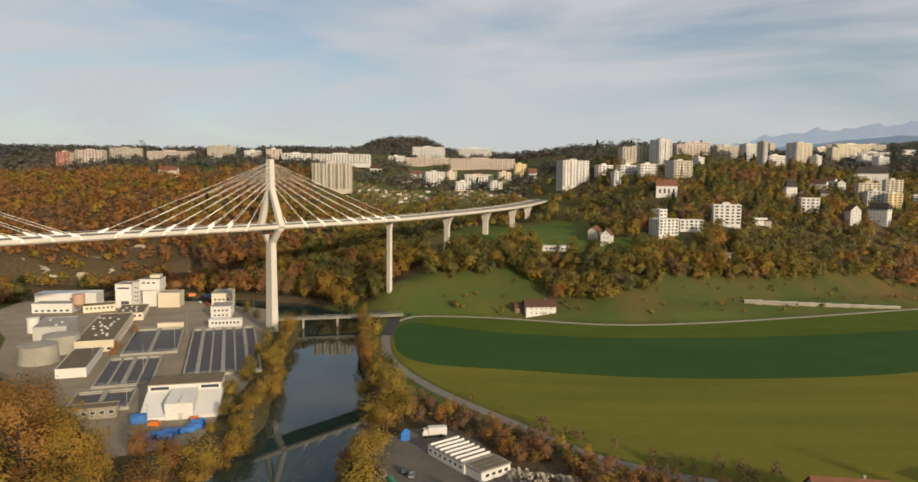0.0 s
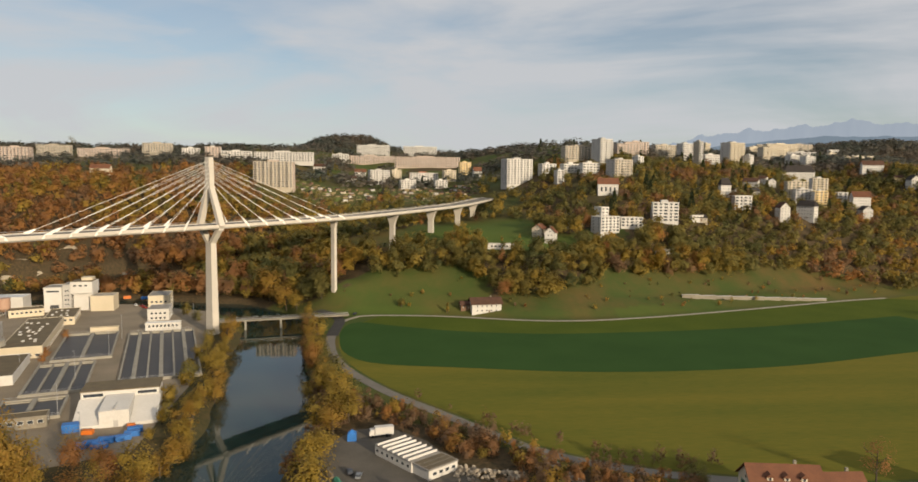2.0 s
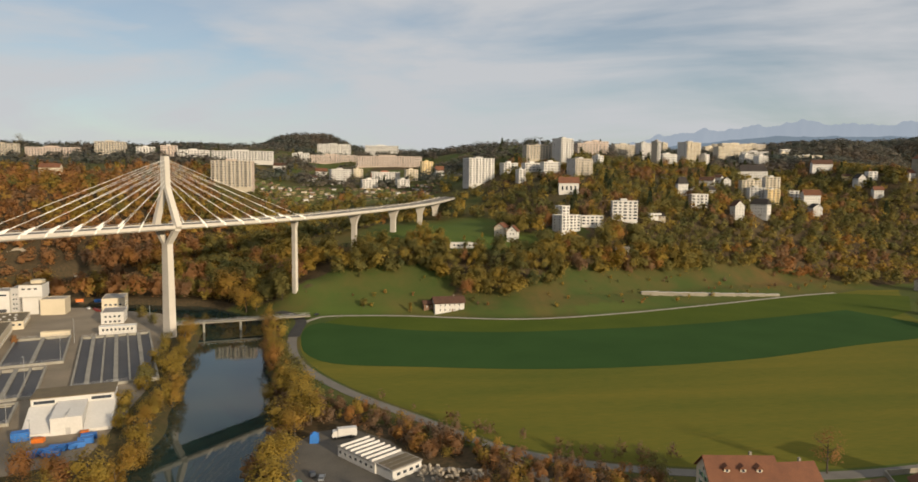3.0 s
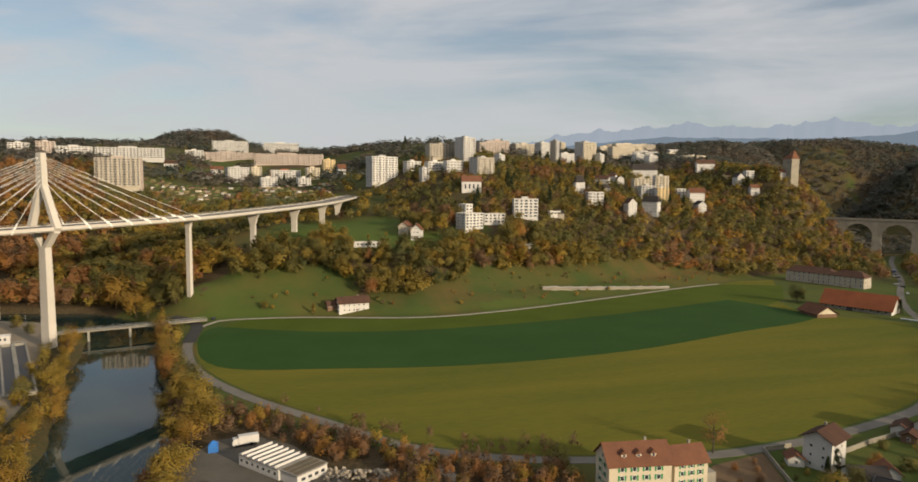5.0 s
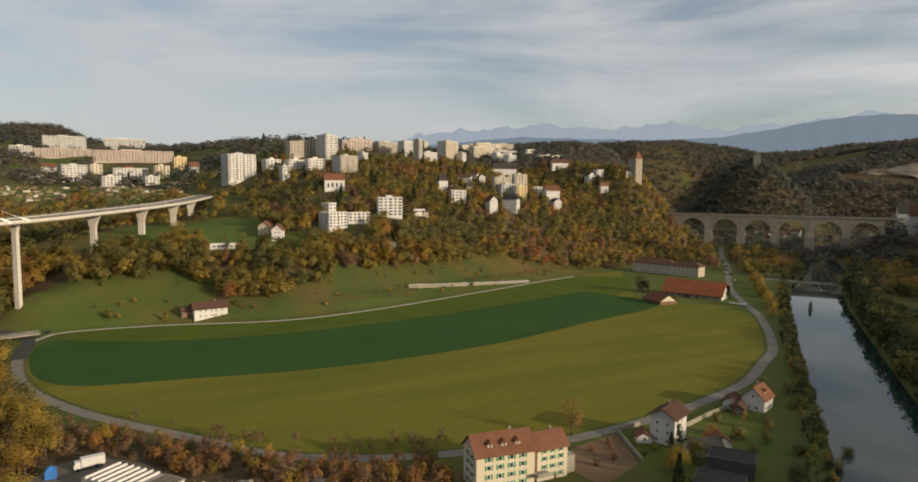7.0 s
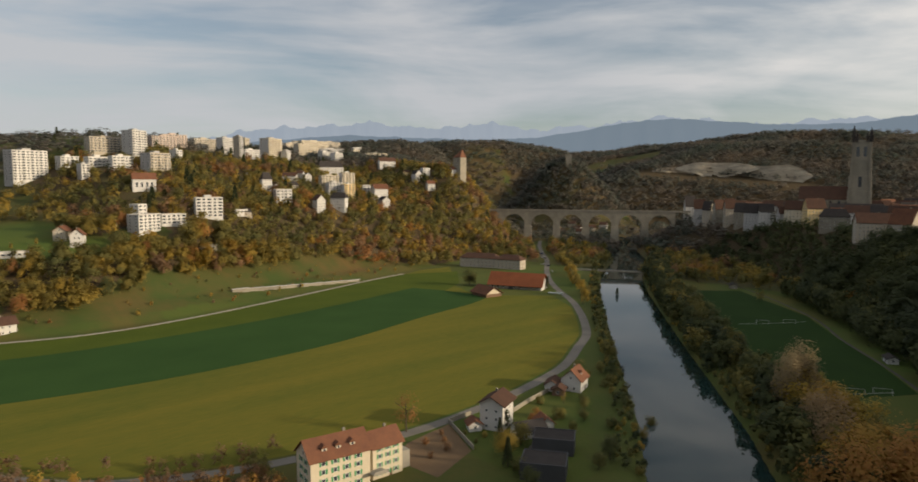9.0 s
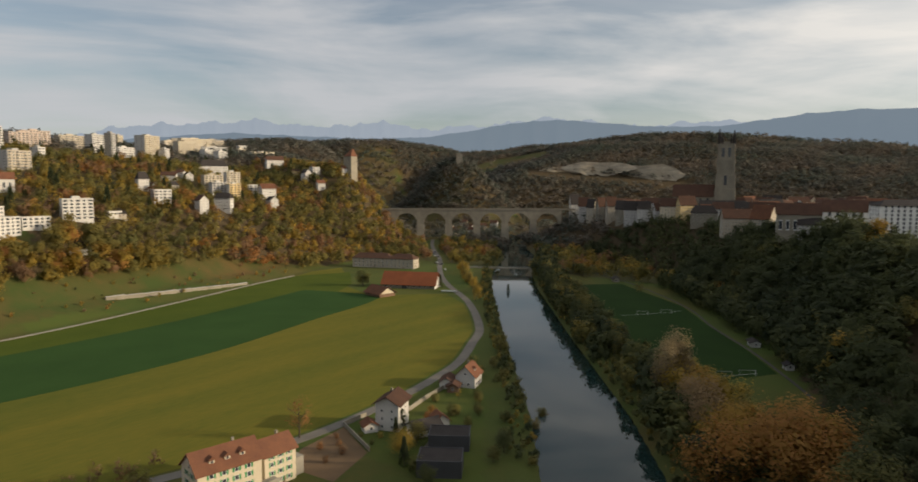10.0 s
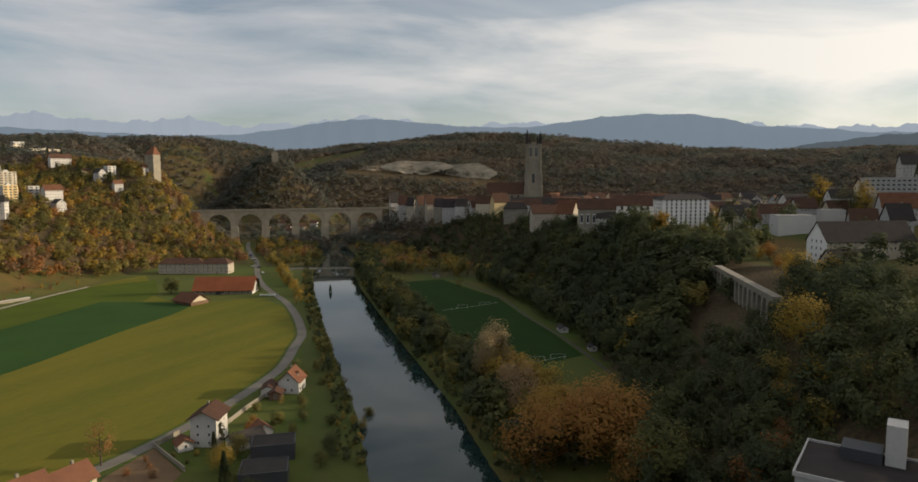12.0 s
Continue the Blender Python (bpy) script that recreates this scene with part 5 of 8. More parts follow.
container(-121, 247, 5.5, 3.4, 3.2, 160, BLUE, "large blue steel waste container in the yard")
container(-114, 244.5, 3.6, 2.2, 1.6, 175, ORANGE, "small orange steel waste skip")
for cx, cy, ct in ((-98, 246, 160), (-97.5, 242, 162), (-99, 238, 150), (-104, 236, 170), (-107.5, 233, 165), (-111, 231, 178), (-104, 231, 172)):
    container(cx, cy, 5.0, 2.3, 2.0, ct, BLUE, "blue open waste skip")
container(-101, 250, 2.6, 2.0, 1.6, 165, ORANGE, "small orange steel waste skip")
container(-214, 530, 5, 2.4, 2.2, 150, ORANGE, "orange steel container at the works gate")
container(-200, 528, 5, 2.4, 2.0, 150, BLUE, "blue steel container at the works gate")


def mast(x, y, h, label, z=LAND, arm=True):
    ob = thing("lamp_post", label, "lamp post", base_pose(x, y, 170, z), group="lamp posts")
    part("pole", tube(bmesh.new(), (0, 0, -0.3), (0, 0, h), 0.13, 8, 0.07), STEEL, ob)
    if arm:
        part("arm", tube(bmesh.new(), (0, 0, h - 0.1), (0, -1.4, h + 0.15), 0.06), STEEL, ob)
        part("lamp_head", boxed(-0.18, 0.18, -2.0, -1.2, h + 0.08, h + 0.25), STEEL, ob)


for mx, my, mh in ((-133, 262, 14), (-116, 243, 9), (-150, 312, 14), (-152, 352, 14), (-163, 395, 14), (-140, 452, 10), (-184, 330, 8)):
    mast(mx, my, mh, "tall slim grey lamp post in the works yard")

# ---- low road bridge beyond the pylon ----


def low_bridge(a, b, z, w, supports, name, label, rail=True, thick=0.9):
    a, b = Vector((*a, 0)), Vector((*b, 0))
    t = (b - a).normalized()
    ln = (b - a).length
    ob = thing(name, label, "bridge", Matrix.LocRotScale((*((a + b) / 2)[:2], 0), Euler((0, 0, math.atan2(t.y, t.x))), None))
    part("deck", boxed(-ln / 2, ln / 2, -w / 2, w / 2, z - thick, z), PAINT["stone"], ob)
    for k in range(supports):
        x = (k + 1) * ln / (supports + 1) - ln / 2
        part("pier", boxed(x - 0.6, x + 0.6, -w / 2 + 0.6, w / 2 - 0.6, -4, z - thick), SLABGREY, ob)
    if rail:
        for sd in (-1, 1):
            part("railing", handrail(ln, 1.1), STEEL, ob).location = (0, sd * (w / 2 - 0.1), z)
    return ob


low_bridge((-124, 430), (-38, 452), 6.6, 5.0, 3, "road_bridge", "low grey concrete road bridge on slim piers")
ribbon("bridge_road", [(-60, 470), (-48, 460), (-42.5, 440), (-43, 415), (-43, 398)], 7.0, mat("fresh_dark_asphalt", (0.06, 0.058, 0.056), (0.045, 0.044, 0.042), 0.9, 0.2, 5, 0.2, spec=0.1), lift=0.2, label="stretch of fresh dark asphalt by the low bridge", category="road")
low_bridge((548, 430), (602, 336), 5.2, 3.4, 1, "foot_bridge", "pale low bridge over the river by the weir", thick=1.3)

# ---- boat yard and shed by the river road ----
sheet("boat_yard", [(-30, 226), (-26, 200), (-20, 184), (14, 184), (24, 198), (8, 232), (-6, 246), (-18, 244)], LAND + 0.04, mat("dark_yard_gravel", (0.115, 0.10, 0.08), (0.075, 0.068, 0.055), 0.95, 0.12, 1.5, 0.3, coords="Position"), "grey yard by the river", "yard")


def ribbed_shed():
    ob = thing("workshop", "long white workshop with a ribbed pale roof", "workshop", Matrix.LocRotScale((1.5, 216, LAND), Euler((0, 0, math.atan2(-23, 18))), None))
    part("wall", boxed(-10.6, 9, -6, 6, -1, 3.4), PAINT["white"], ob)
    part("roof", boxed(-10.8, 9, -6.2, 6.2, 3.404, 3.6), ROOF["flat"], ob)
    for k in range(7):
        x = -9.4 + k * 2.75
        bm = bmesh.new()
        loft(bm, [[(x - 0.75, y, 3.6), (x + 0.6, y, 3.6), (x + 0.45, y, 4.35), (x - 0.5, y, 3.95)] for y in (-6.1, 6.1)])
        part("roof_rib", bm, PAINT["white"], ob, "white raised roof light")
    for k in range(7):
        for sy, st in ((-6, 0), (6, math.pi)):
            piece("window", window_mesh(0.85), ob, put(-9.2 + k * 2.75, sy, 1.2, 1.5, 1, 1.2, st))
    part("annex", boxed(9.004, 17, -5.4, 6.6, -1, 3.2), PAINT["white"], ob)
    part("annex_roof", boxed(9.004, 17.3, -5.7, 6.9, 3.204, 3.5), ROOF["flat"], ob)
    for k in range(3):
        part("roof_panel", boxed(9.6 + k * 2.5, 11.7 + k * 2.5, -5.2, 6.4, 3.504, 3.6), ROOF["felt"], ob, "dark felt roof panel")
    for k in range(4):
        piece("window", window_mesh(0.85), ob, put(17, -3 + k * 2.6, 1.1, 1.9, 1, 1.2, math.pi / 2))


ribbed_shed()


def truck():
    ob = thing("box_truck", "white box truck parked beside the workshop", "truck", base_pose(-8, 237, 350, LAND + 0.05))
    part("box_body", boxed(-4.2, 2.6, -1.2, 1.2, 1.0, 3.7), PAINT["white"], ob)
    cab = bmesh.new()
    loft(cab, [[(2.8, y, 0.7), (4.6, y, 0.7), (4.6, y, 1.8), (4.2, y, 2.9), (2.8, y, 3.0)] for y in (-1.15, 1.15)])
    part("cab", cab, PAINT["white"], ob)
    part("windscreen", boxed(4.3, 4.62, -1.0, 1.0, 1.75, 2.6), GLASS, ob)
    part("chassis", boxed(-4.1, 4.4, -0.9, 0.9, 0.5, 1.0), STEEL, ob)
    for x in (-3.0, -1.8, 3.6):
        for y in (-1.1, 1.1):
            part("wheel", tube(bmesh.new(), (x, y - 0.15, 0.48), (x, y + 0.15, 0.48), 0.48, 14), RUBBER, ob)


RUBBER = mat("tyre_rubber", (0.02, 0.02, 0.02), None, 0.9, 1, 8)
truck()


def car(x, y, turn, colour, label, z=None):
    key = colour
    ob = thing("car", label, "car", base_pose(x, y, turn, (gz(x, y) if z is None else z) + 0.12), group="parked cars")
    m = mat("car_" + colour, {"white": (0.7, 0.7, 0.7), "grey": (0.2, 0.21, 0.22), "dark": (0.03, 0.032, 0.04), "red": (0.35, 0.03, 0.02), "blue": (0.04, 0.08, 0.25)}[colour], None, 0.3, 0.4, 3)
    prof = [(-2.1, 0.35), (2.1, 0.35), (2.15, 0.75), (1.3, 0.95), (-2.0, 0.98), (-2.15, 0.7)]
    part("body", loft(bmesh.new(), [[(a, y0, b) for a, b in prof] for y0 in (-0.88, 0.88)]), m, ob)
    cab = [(-1.9, 0.97), (1.1, 0.96), (0.45, 1.45), (-1.4, 1.46)]
    part("cabin", loft(bmesh.new(), [[(a, y0, b) for a, b in cab] for y0 in (-0.78, 0.78)]), GLASS, ob)
    part("car_roof", boxed(-1.35, 0.4, -0.7, 0.7, 1.455, 1.5), m, ob)
    for a in (-1.35, 1.35):
        for b in (-0.82, 0.82):
            part("wheel", tube(bmesh.new(), (a, b - 0.1, 0.31), (a, b + 0.1, 0.31), 0.31, 12), RUBBER, ob)
    return ob


for cx, cy, ct, cc in ((-14, 203, 95, "grey"), (-17, 206, 80, "dark"), (612, 521, 40, "white"), (605, 513, 40, "dark"), (620, 530, 40, "grey"), (640, 548, 40, "blue"), (655, 561, 40, "white"), (585, 494, 130, "grey"), (560, 476, 40, "white"), (553, 463, 60, "dark"), (523, 433, 130, "white"),
                   (-34, 462, 120, "dark"), (-190, 496, 40, "red"), (-186, 490, 40, "red"), (-196, 500, 60, "white"), (-183, 505, 60, "blue"), (118, 862, 20, "dark"), (108, 830, 20, "white"), (122, 875, 200, "grey"), (133, 905, 20, "white")):
    on_deck = cy > 800
    car(cx, cy, ct, cc, f"small {cc} car parked on the asphalt" if not on_deck else f"{cc} car on the road at the bridge head", z=LAND if not on_deck else 78.5 + (cy - 795) * 0.03)
for bx, by, bm_ in ((-20, 199, "green"), (-23, 204, "brown"), (-18, 195, "green")):
    ob = thing("tarpaulin_heap", f"{bm_} tarpaulin over stacked boats in the yard", "tarpaulin", base_pose(bx, by, 70, LAND))
    part("cover", loft(bmesh.new(), [[(a, -1.1, 0), (a, 1.1, 0), (a, 0.9, 0.8), (a, 0, 1.3), (a, -0.9, 0.8)] for a in (-2.6, 0, 2.6)]), mat("tarp_" + bm_, (0.05, 0.24, 0.14) if bm_ == "green" else (0.2, 0.15, 0.09), None, 0.6, 0.5, 4), ob)
ob = thing("blue_tent", "small blue tent on the river bank", "tent", base_pose(-18.5, 234, 180, LAND))
part("cover", loft(bmesh.new(), [[(-1.6, -1.6, 0), (1.6, -1.6, 0), (1.6, 1.6, 0), (-1.6, 1.6, 0)], [(-1.5, -1.5, 2.6), (1.5, -1.5, 2.6), (1.5, 1.5, 2.6), (-1.5, 1.5, 2.6)], [(-0.2, -0.2, 3.8), (0.2, -0.2, 3.8), (0.2, 0.2, 3.8), (-0.2, 0.2, 3.8)]]), BLUE, ob)

ribbon("yard_lane", [(45, 220), (51, 206), (55, 193), (61, 178), (70, 160)], 3.6, TRACK, lift=0.11, label="pale gravel lane from the meadow road", category="road")


def rubble_heap():
    """Broken stone blocks tipped in rows beside the workshop."""
    rng = random.Random(33)
    ob = thing("rubble_heap", "heap of pale broken stone blocks beside the workshop", "rubble", Matrix.Translation((27, 202, LAND)))
    block = bmesh.new()
    bmesh.ops.create_icosphere(block, subdivisions=1, radius=0.5)
    for v in block.verts:
        v.co *= rng.uniform(0.75, 1.2)
    me = bpy.data.meshes.new("stone_block")
    block.to_mesh(me); block.free()
    me.materials.append(mat("pale_rubble", (0.34, 0.29, 0.22), (0.22, 0.19, 0.15), 0.95, 0.8, 4, 0.4, per_object=0.3))
    for k in range(150):
        a, q = rng.uniform(-11, 11), rng.gauss(0, 2.6)
        top = max(0.2, 1.9 - abs(q) * 0.5)
        piece("stone_block", me, ob, Matrix.LocRotScale((a, q - 0.25 * a, rng.uniform(0.1, top)), Euler((rng.uniform(0, 6), rng.uniform(0, 6), rng.uniform(0, 6))), (rng.uniform(0.9, 2.2), rng.uniform(0.8, 1.6), rng.uniform(0.7, 1.3))))
    CLEAR.append((27, 202, 11))


rubble_heap()

# ---- houses along the meadow road ----
house(103.5, 169.5, 19, 11, 11.2, 4.6, 188, "cream", "red", "long cream house with green shutters and a red roof", shutter=SHUTTER, rows=[0.9, 3.7, 6.5, 9.1], gap=3.7, ww=1.3, wh=1.6, dormers=3, z=LAND, plot=False)
hb = house(119.5, 168, 11, 9, 10.2, 3.6, 182, "cream", "red", "smaller cream house wing with green shutters", shutter=SHUTTER, rows=[0.9, 3.6, 6.3, 8.6], gap=3.0, ww=1.1, wh=1.5, z=LAND, plot=False)
part("balcony", boxed(-7.6, -2.5, -8.4, -4.6, 3.2, 3.5), SLABGREY, hb)
part("balcony_wall", boxed(-7.6, -2.5, -8.5, -8.3, 3.5, 4.4), SLABGREY, hb)
part("porch", boxed(5.52, 9.5, -3.0, 3.5, -0.5, 5.6), SLABGREY, hb)
CLEAR += [(106, 168, 17), (106, 152, 16), (121, 166, 11), (136, 172, 11), (130, 158, 12)]
house(175.2, 170.8, 11, 9, 10.2, 2.6, 157, "white", "brown", "tall white house with a dark roof", rows=[1.0, 3.9, 6.9], gap=3.8, ww=0.9, wh=1.2, over=1.2, z=LAND, plot=False)
house(166.5, 174, 5, 5, 2.6, 1.5, 120, "white", "red", "tiny white garden house with a red roof", z=LAND, chimney=False, plot=False)
house(177, 156.5, 11, 7, 3.0, 2.4, 200, "white", "dark", "white garage with a dark tiled roof", z=LAND, chimney=False, plot=False, name="garage", category="garage")
house(185, 156, 6, 6, 3.4, 2.4, 120, "white", "red", "small white outbuilding with a red roof", z=LAND, chimney=False, plot=False)
shed(174, 142, 14, 10, 5.2, 235, "dark", "dark", "dark modern house with a flat dark roof", z=LAND, name="modern_house", plot=False, category="house", strip=False)
shed(156.5, 131.5, 14, 11, 5.2, 235, "dark", "dark", "dark modern house with a flat dark roof", z=LAND, name="modern_house", plot=False, category="house", strip=False)
house(233.5, 179.5, 10.5, 9, 5.2, 4.4, 160, "white", "red", "white house with a steep red roof beside the road", z=LAND, plot=False, dormers=1)
house(226, 185.5, 9, 6, 3.0, 1.8, 150, "white", "brown", "low white annex with a brown roof", z=LAND, chimney=False, plot=False)
house(222, 179, 6, 5, 2.6, 1.4, 150, "wood", "brown", "small brown garden shed", z=LAND, chimney=False, plot=False)
CLEAR += [(175, 170, 13), (178, 150, 16), (164, 137, 13), (231, 181, 13)]


def low_wall(points, h, material, label, name="garden_wall", w=0.35):
    ob = thing(name, label, "wall")
    for (ax, ay), (bx, by) in zip(points, points[1:]):
        q = Matrix.LocRotScale(((ax + bx) / 2, (ay + by) / 2, LAND), Euler((0, 0, math.atan2(by - ay, bx - ax))), None)
        ln = math.hypot(bx - ax, by - ay)
        me = part("wall_length", boxed(-ln / 2, ln / 2, -w / 2, w / 2, -0.5, h), material, ob)
        me.matrix_basis = q


low_wall([(153, 160), (164, 185.5), (176, 185.8)], 1.6, PAINT["stone"], "pale concrete garden wall along the road")
low_wall([(187, 177), (192, 177), (206, 181), (221, 184)], 1.8, PAINT["stone"], "long pale garden wall beside the road")
sheet("bare_plot", [(130, 152), (152, 160), (163, 184), (140, 180), (128, 172)], LAND + 0.04, mat("bare_earth", (0.16, 0.10, 0.05), (0.11, 0.07, 0.035), 0.95, 0.1, 2, 0.3, coords="Position"), "bare brown plot beside the house", "ground")
sheet("house_drive", [(160, 145), (176, 152), (180, 152), (176, 142), (170, 146), (163, 140)], LAND + 0.045, ASPHALT, "grey asphalt drive", "drive")

# ---- farm at the meadow's end ----
barn = house(421.5, 386.7, 46, 19, 4.2, 8.8, 244, "stone", "tile", "large barn with a broad red tiled roof", rows=[1.0], gap=5, ww=2.4, wh=2.0, z=LAND, chimney=False, name="barn", category="barn", over=1.5, front=0.6)
part("barn_gate", boxed(-6, -1.5, -9.62, -9.4, 0, 3.6), PAINT["dark"], barn)
part("whitewashed_gable", loft(bmesh.new(), [[(x, -9.4, -1), (x, 9.4, -1), (x, 9.4, 4.2), (x, 0, 12.7), (x, -9.4, 4.2)] for x in (23.05, 23.2)]), PAINT["white"], barn)
fb = house(375, 378, 20, 15, 3.0, 4.6, 99, "wood", "red", "open wooden field barn with a dark red roof", rows=[], z=LAND, chimney=False, name="field_barn", category="barn", over=1.4, front=0.6)
part("boarded_gable", loft(bmesh.new(), [[(x, -7.4, 2.6), (x, 7.4, 2.6), (x, 0, 7.2)] for x in (-10.15, -10.02)]), PAINT["cream"], fb, "pale boarded gable")
house(497.4, 510.5, 42, 15, 10, 4.5, 246, "beige", "brown", "long grey stone institution with a dark hipped roof", hip=6, gap=4.4, ww=1.3, wh=2.2, rows=[1.2, 4.6, 7.6], z=LAND, front=0.6, name="institution", category="building")
house(510, 478, 27, 15, 10, 4.5, 250, "beige", "brown", "grey stone wing with tall windows and a dark roof", hip=6, gap=4.4, ww=1.3, wh=2.2, rows=[1.2, 4.6, 7.6], z=LAND, front=0.6, name="institution", category="building")
BALE = mat("white_bale_wrap", (0.72, 0.74, 0.70), None, 0.4, 0.8, 4)
for k in range(9):
    ob = thing("silage_bale", "round white wrapped silage bale", "bale", base_pose(419 + 0.7 * k + (k % 2) * 0.3, 350 - 1.2 * k, 60 + 9 * k, LAND), group="silage bales")
    part("wrap", tube(bmesh.new(), (-0.6, 0, 0.62), (0.6, 0, 0.62), 0.62, 14), BALE, ob)
house(57, 463.5, 21, 11, 6.6, 3.4, 174, "white", "brown", "white farmhouse with a dark brown roof", gap=3.4, front=0.6, z=gz(57, 458), over=1.1)
house(43, 466, 7, 6, 3, 2, 174, "wood", "brown", "small wooden farm shed", chimney=False, front=0.6)
low_wall([(74, 455), (92, 450)], 1.3, PAINT["wood"], "low timber stack beside the farm track", "timber_stack")
ob = thing("retaining_wall", "long pale stone retaining wall on the slope", "wall")
for k in range(9):
    xa, xb = 214 + 14 * k, 214 + 14 * (k + 1)
    yy = 495 + 1.6 * k
    za = gz((xa + xb) / 2, yy)
    part("wall_length", boxed(xa, xb - 0.15, yy - 1, yy + 1, za - 3, za + 2.6 - 0.12 * k), PAINT["stone"], ob)
    part("coping", boxed(xa - 0.05, xb - 0.1, yy - 1.2, yy + 1.2, za + 2.604 - 0.12 * k, za + 2.85 - 0.12 * k), PAINT["grey"], ob)

# ---- pitch and huts by the river, west bank ----
# Slope's shade put into the turf colour; the sheet runs on past the pitch.
PITCH = mat("shaded_pitch_turf", (0.022, 0.046, 0.011), (0.018, 0.038, 0.010), 0.95, 0.04, 1, 0.3, coords="Position", spec=0.05)
sheet("sports_pitch", [(300, 108), (310, 92), (338, 74), (377, 99), (425, 135), (480, 172), (550, 252), (518, 284), (446, 224), (384, 186), (334, 142)], LAND + 0.04, PITCH, "grass sports pitch and verges, darkened as in shade", "pitch")
LINE = mat("white_line_paint", (0.4, 0.41, 0.38), None, 0.8, 1, 5)
ribbon("pitch_line", [(420, 192), (442, 176), (462, 166)], 0.4, LINE, z=LAND + 0.08, label="white painted pitch line", category="line", thick=0.03)
ribbon("pitch_line", [(312, 98), (322, 90), (333, 82)], 0.4, LINE, z=LAND + 0.08, label="white painted pitch line", category="line", thick=0.03)
ribbon("river_path", [(262, 24), (291, 43), (337, 71), (375, 96), (423, 132), (479, 169), (552, 240), (596, 300)], 1.6, mat("dark_path", (0.085, 0.08, 0.07), (0.06, 0.057, 0.05), 0.95, 0.2, 4, 0.2, spec=0.1), lift=0.12, label="narrow asphalt path below the wooded slope", category="path")
for gx_, gy_, gt in ((432, 182, 60), (447, 171, 60), (318, 93, 60), (327, 85, 60)):
    ob = thing("goal", "white football goal on the pitch", "goal", base_pose(gx_, gy_, gt, LAND), group="goals")
    for a in (-3.66, 3.66):
        part("post", tube(bmesh.new(), (a, 0, 0), (a, 0, 2.44), 0.09), LINE, ob)
        part("stay", tube(bmesh.new(), (a, 0, 2.44), (a, 1.6, 0), 0.05), LINE, ob)
    part("crossbar", tube(bmesh.new(), (-3.75, 0, 2.44), (3.75, 0, 2.44), 0.09), LINE, ob)
house(388, 98, 8, 5, 2.6, 1.2, 330, "white", "dark", "white hut beside the gravel path", chimney=False, z=LAND, front=0.5)
house(350, 72, 5, 4, 2.4, 1.0, 330, "white", "dark", "small white hut beside the gravel path", chimney=False, z=LAND, front=0.5)
house(560, 262, 9, 6, 2.8, 1.8, 330, "stone", "dark", "old stone hut beside the river meadow", chimney=False, z=LAND, front=0.5)

# ---- key buildings of the old town ----
TOWN_PLOTS = []
house(890.4, 485.6, 13.6, 10, 26.0, 13.4, 225, "white", "dark", group="old town houses", name="town_house", front=0.7, gap=3.4)
TOWN_PLOTS.append((890.4, 485.6, 17))
house(852.7, 450.2, 13.7, 10, 22.6, 11.6, 240, "grey", "brown", group="old town houses", name="town_house", front=0.7, gap=3.4)
TOWN_PLOTS.append((852.7, 450.2, 18))
house(832.9, 428.0, 10.4, 10, 20.2, 10.4, 262, "beige", "dark", group="old town houses", name="town_house", front=0.7, gap=3.4)
TOWN_PLOTS.append((832.9, 428.0, 15))
house(821.1, 407.9, 11.0, 10, 20.9, 10.8, 215, "stone", "brown", group="old town houses", name="town_house", front=0.7, gap=3.4)
TOWN_PLOTS.append((821.1, 407.9, 16))
house(805.3, 385.7, 11.6, 11, 21.4, 11.0, 230, "beige", "brown", group="old town houses", name="town_house", front=0.7, gap=3.4)
TOWN_PLOTS.append((805.3, 385.7, 16))
house(786.5, 363.6, 10.5, 10, 18.6, 9.6, 262, "stone", "dark", group="old town houses", name="town_house", front=0.7, gap=3.4)
TOWN_PLOTS.append((786.5, 363.6, 15))
house(769.8, 341.4, 16.4, 10, 18.6, 9.6, 255, "grey", "dark", group="old town houses", name="town_house", front=0.7, gap=3.4)
TOWN_PLOTS.append((769.8, 341.4, 19))
house(764.9, 323.4, 14.8, 10, 16.0, 8.2, 240, "white", "dark", group="old town houses", name="town_house", front=0.7, gap=3.4)
TOWN_PLOTS.append((764.9, 323.4, 18))
house(750.2, 300.2, 8.4, 9, 14.1, 7.3, 225, "grey", "brown", group="old town houses", name="town_house", front=0.7, gap=3.4)
TOWN_PLOTS.append((750.2, 300.2, 15))
house(750.3, 286.2, 19.7, 12, 16.3, 8.4, 262, "cream", "brown", group="old town houses", name="town_house", front=0.7, gap=3.4)
TOWN_PLOTS.append((750.3, 286.2, 21))
house(737.5, 263.1, 18.4, 12, 17.9, 9.2, 225, "yellow", "brown", group="old town houses", name="town_house", front=0.7, gap=3.4)
TOWN_PLOTS.append((737.5, 263.1, 20))
house(693.8, 228.7, 25.9, 14, 13.1, 6.8, 250, "stone", "dark", group="old town houses", name="town_house", front=0.7, gap=3.4, hip=5)
TOWN_PLOTS.append((693.8, 228.7, 25))
house(794.7, 241.6, 49.1, 14, 12.0, 5.1, 250, "white", "dark", group="old town houses", name="town_house", front=0.7)
TOWN_PLOTS.append((794.7, 241.6, 39))
house(627.3, 178.0, 24.9, 13, 14.7, 7.6, 240, "beige", "brown", group="old town houses", name="town_house", front=0.7)
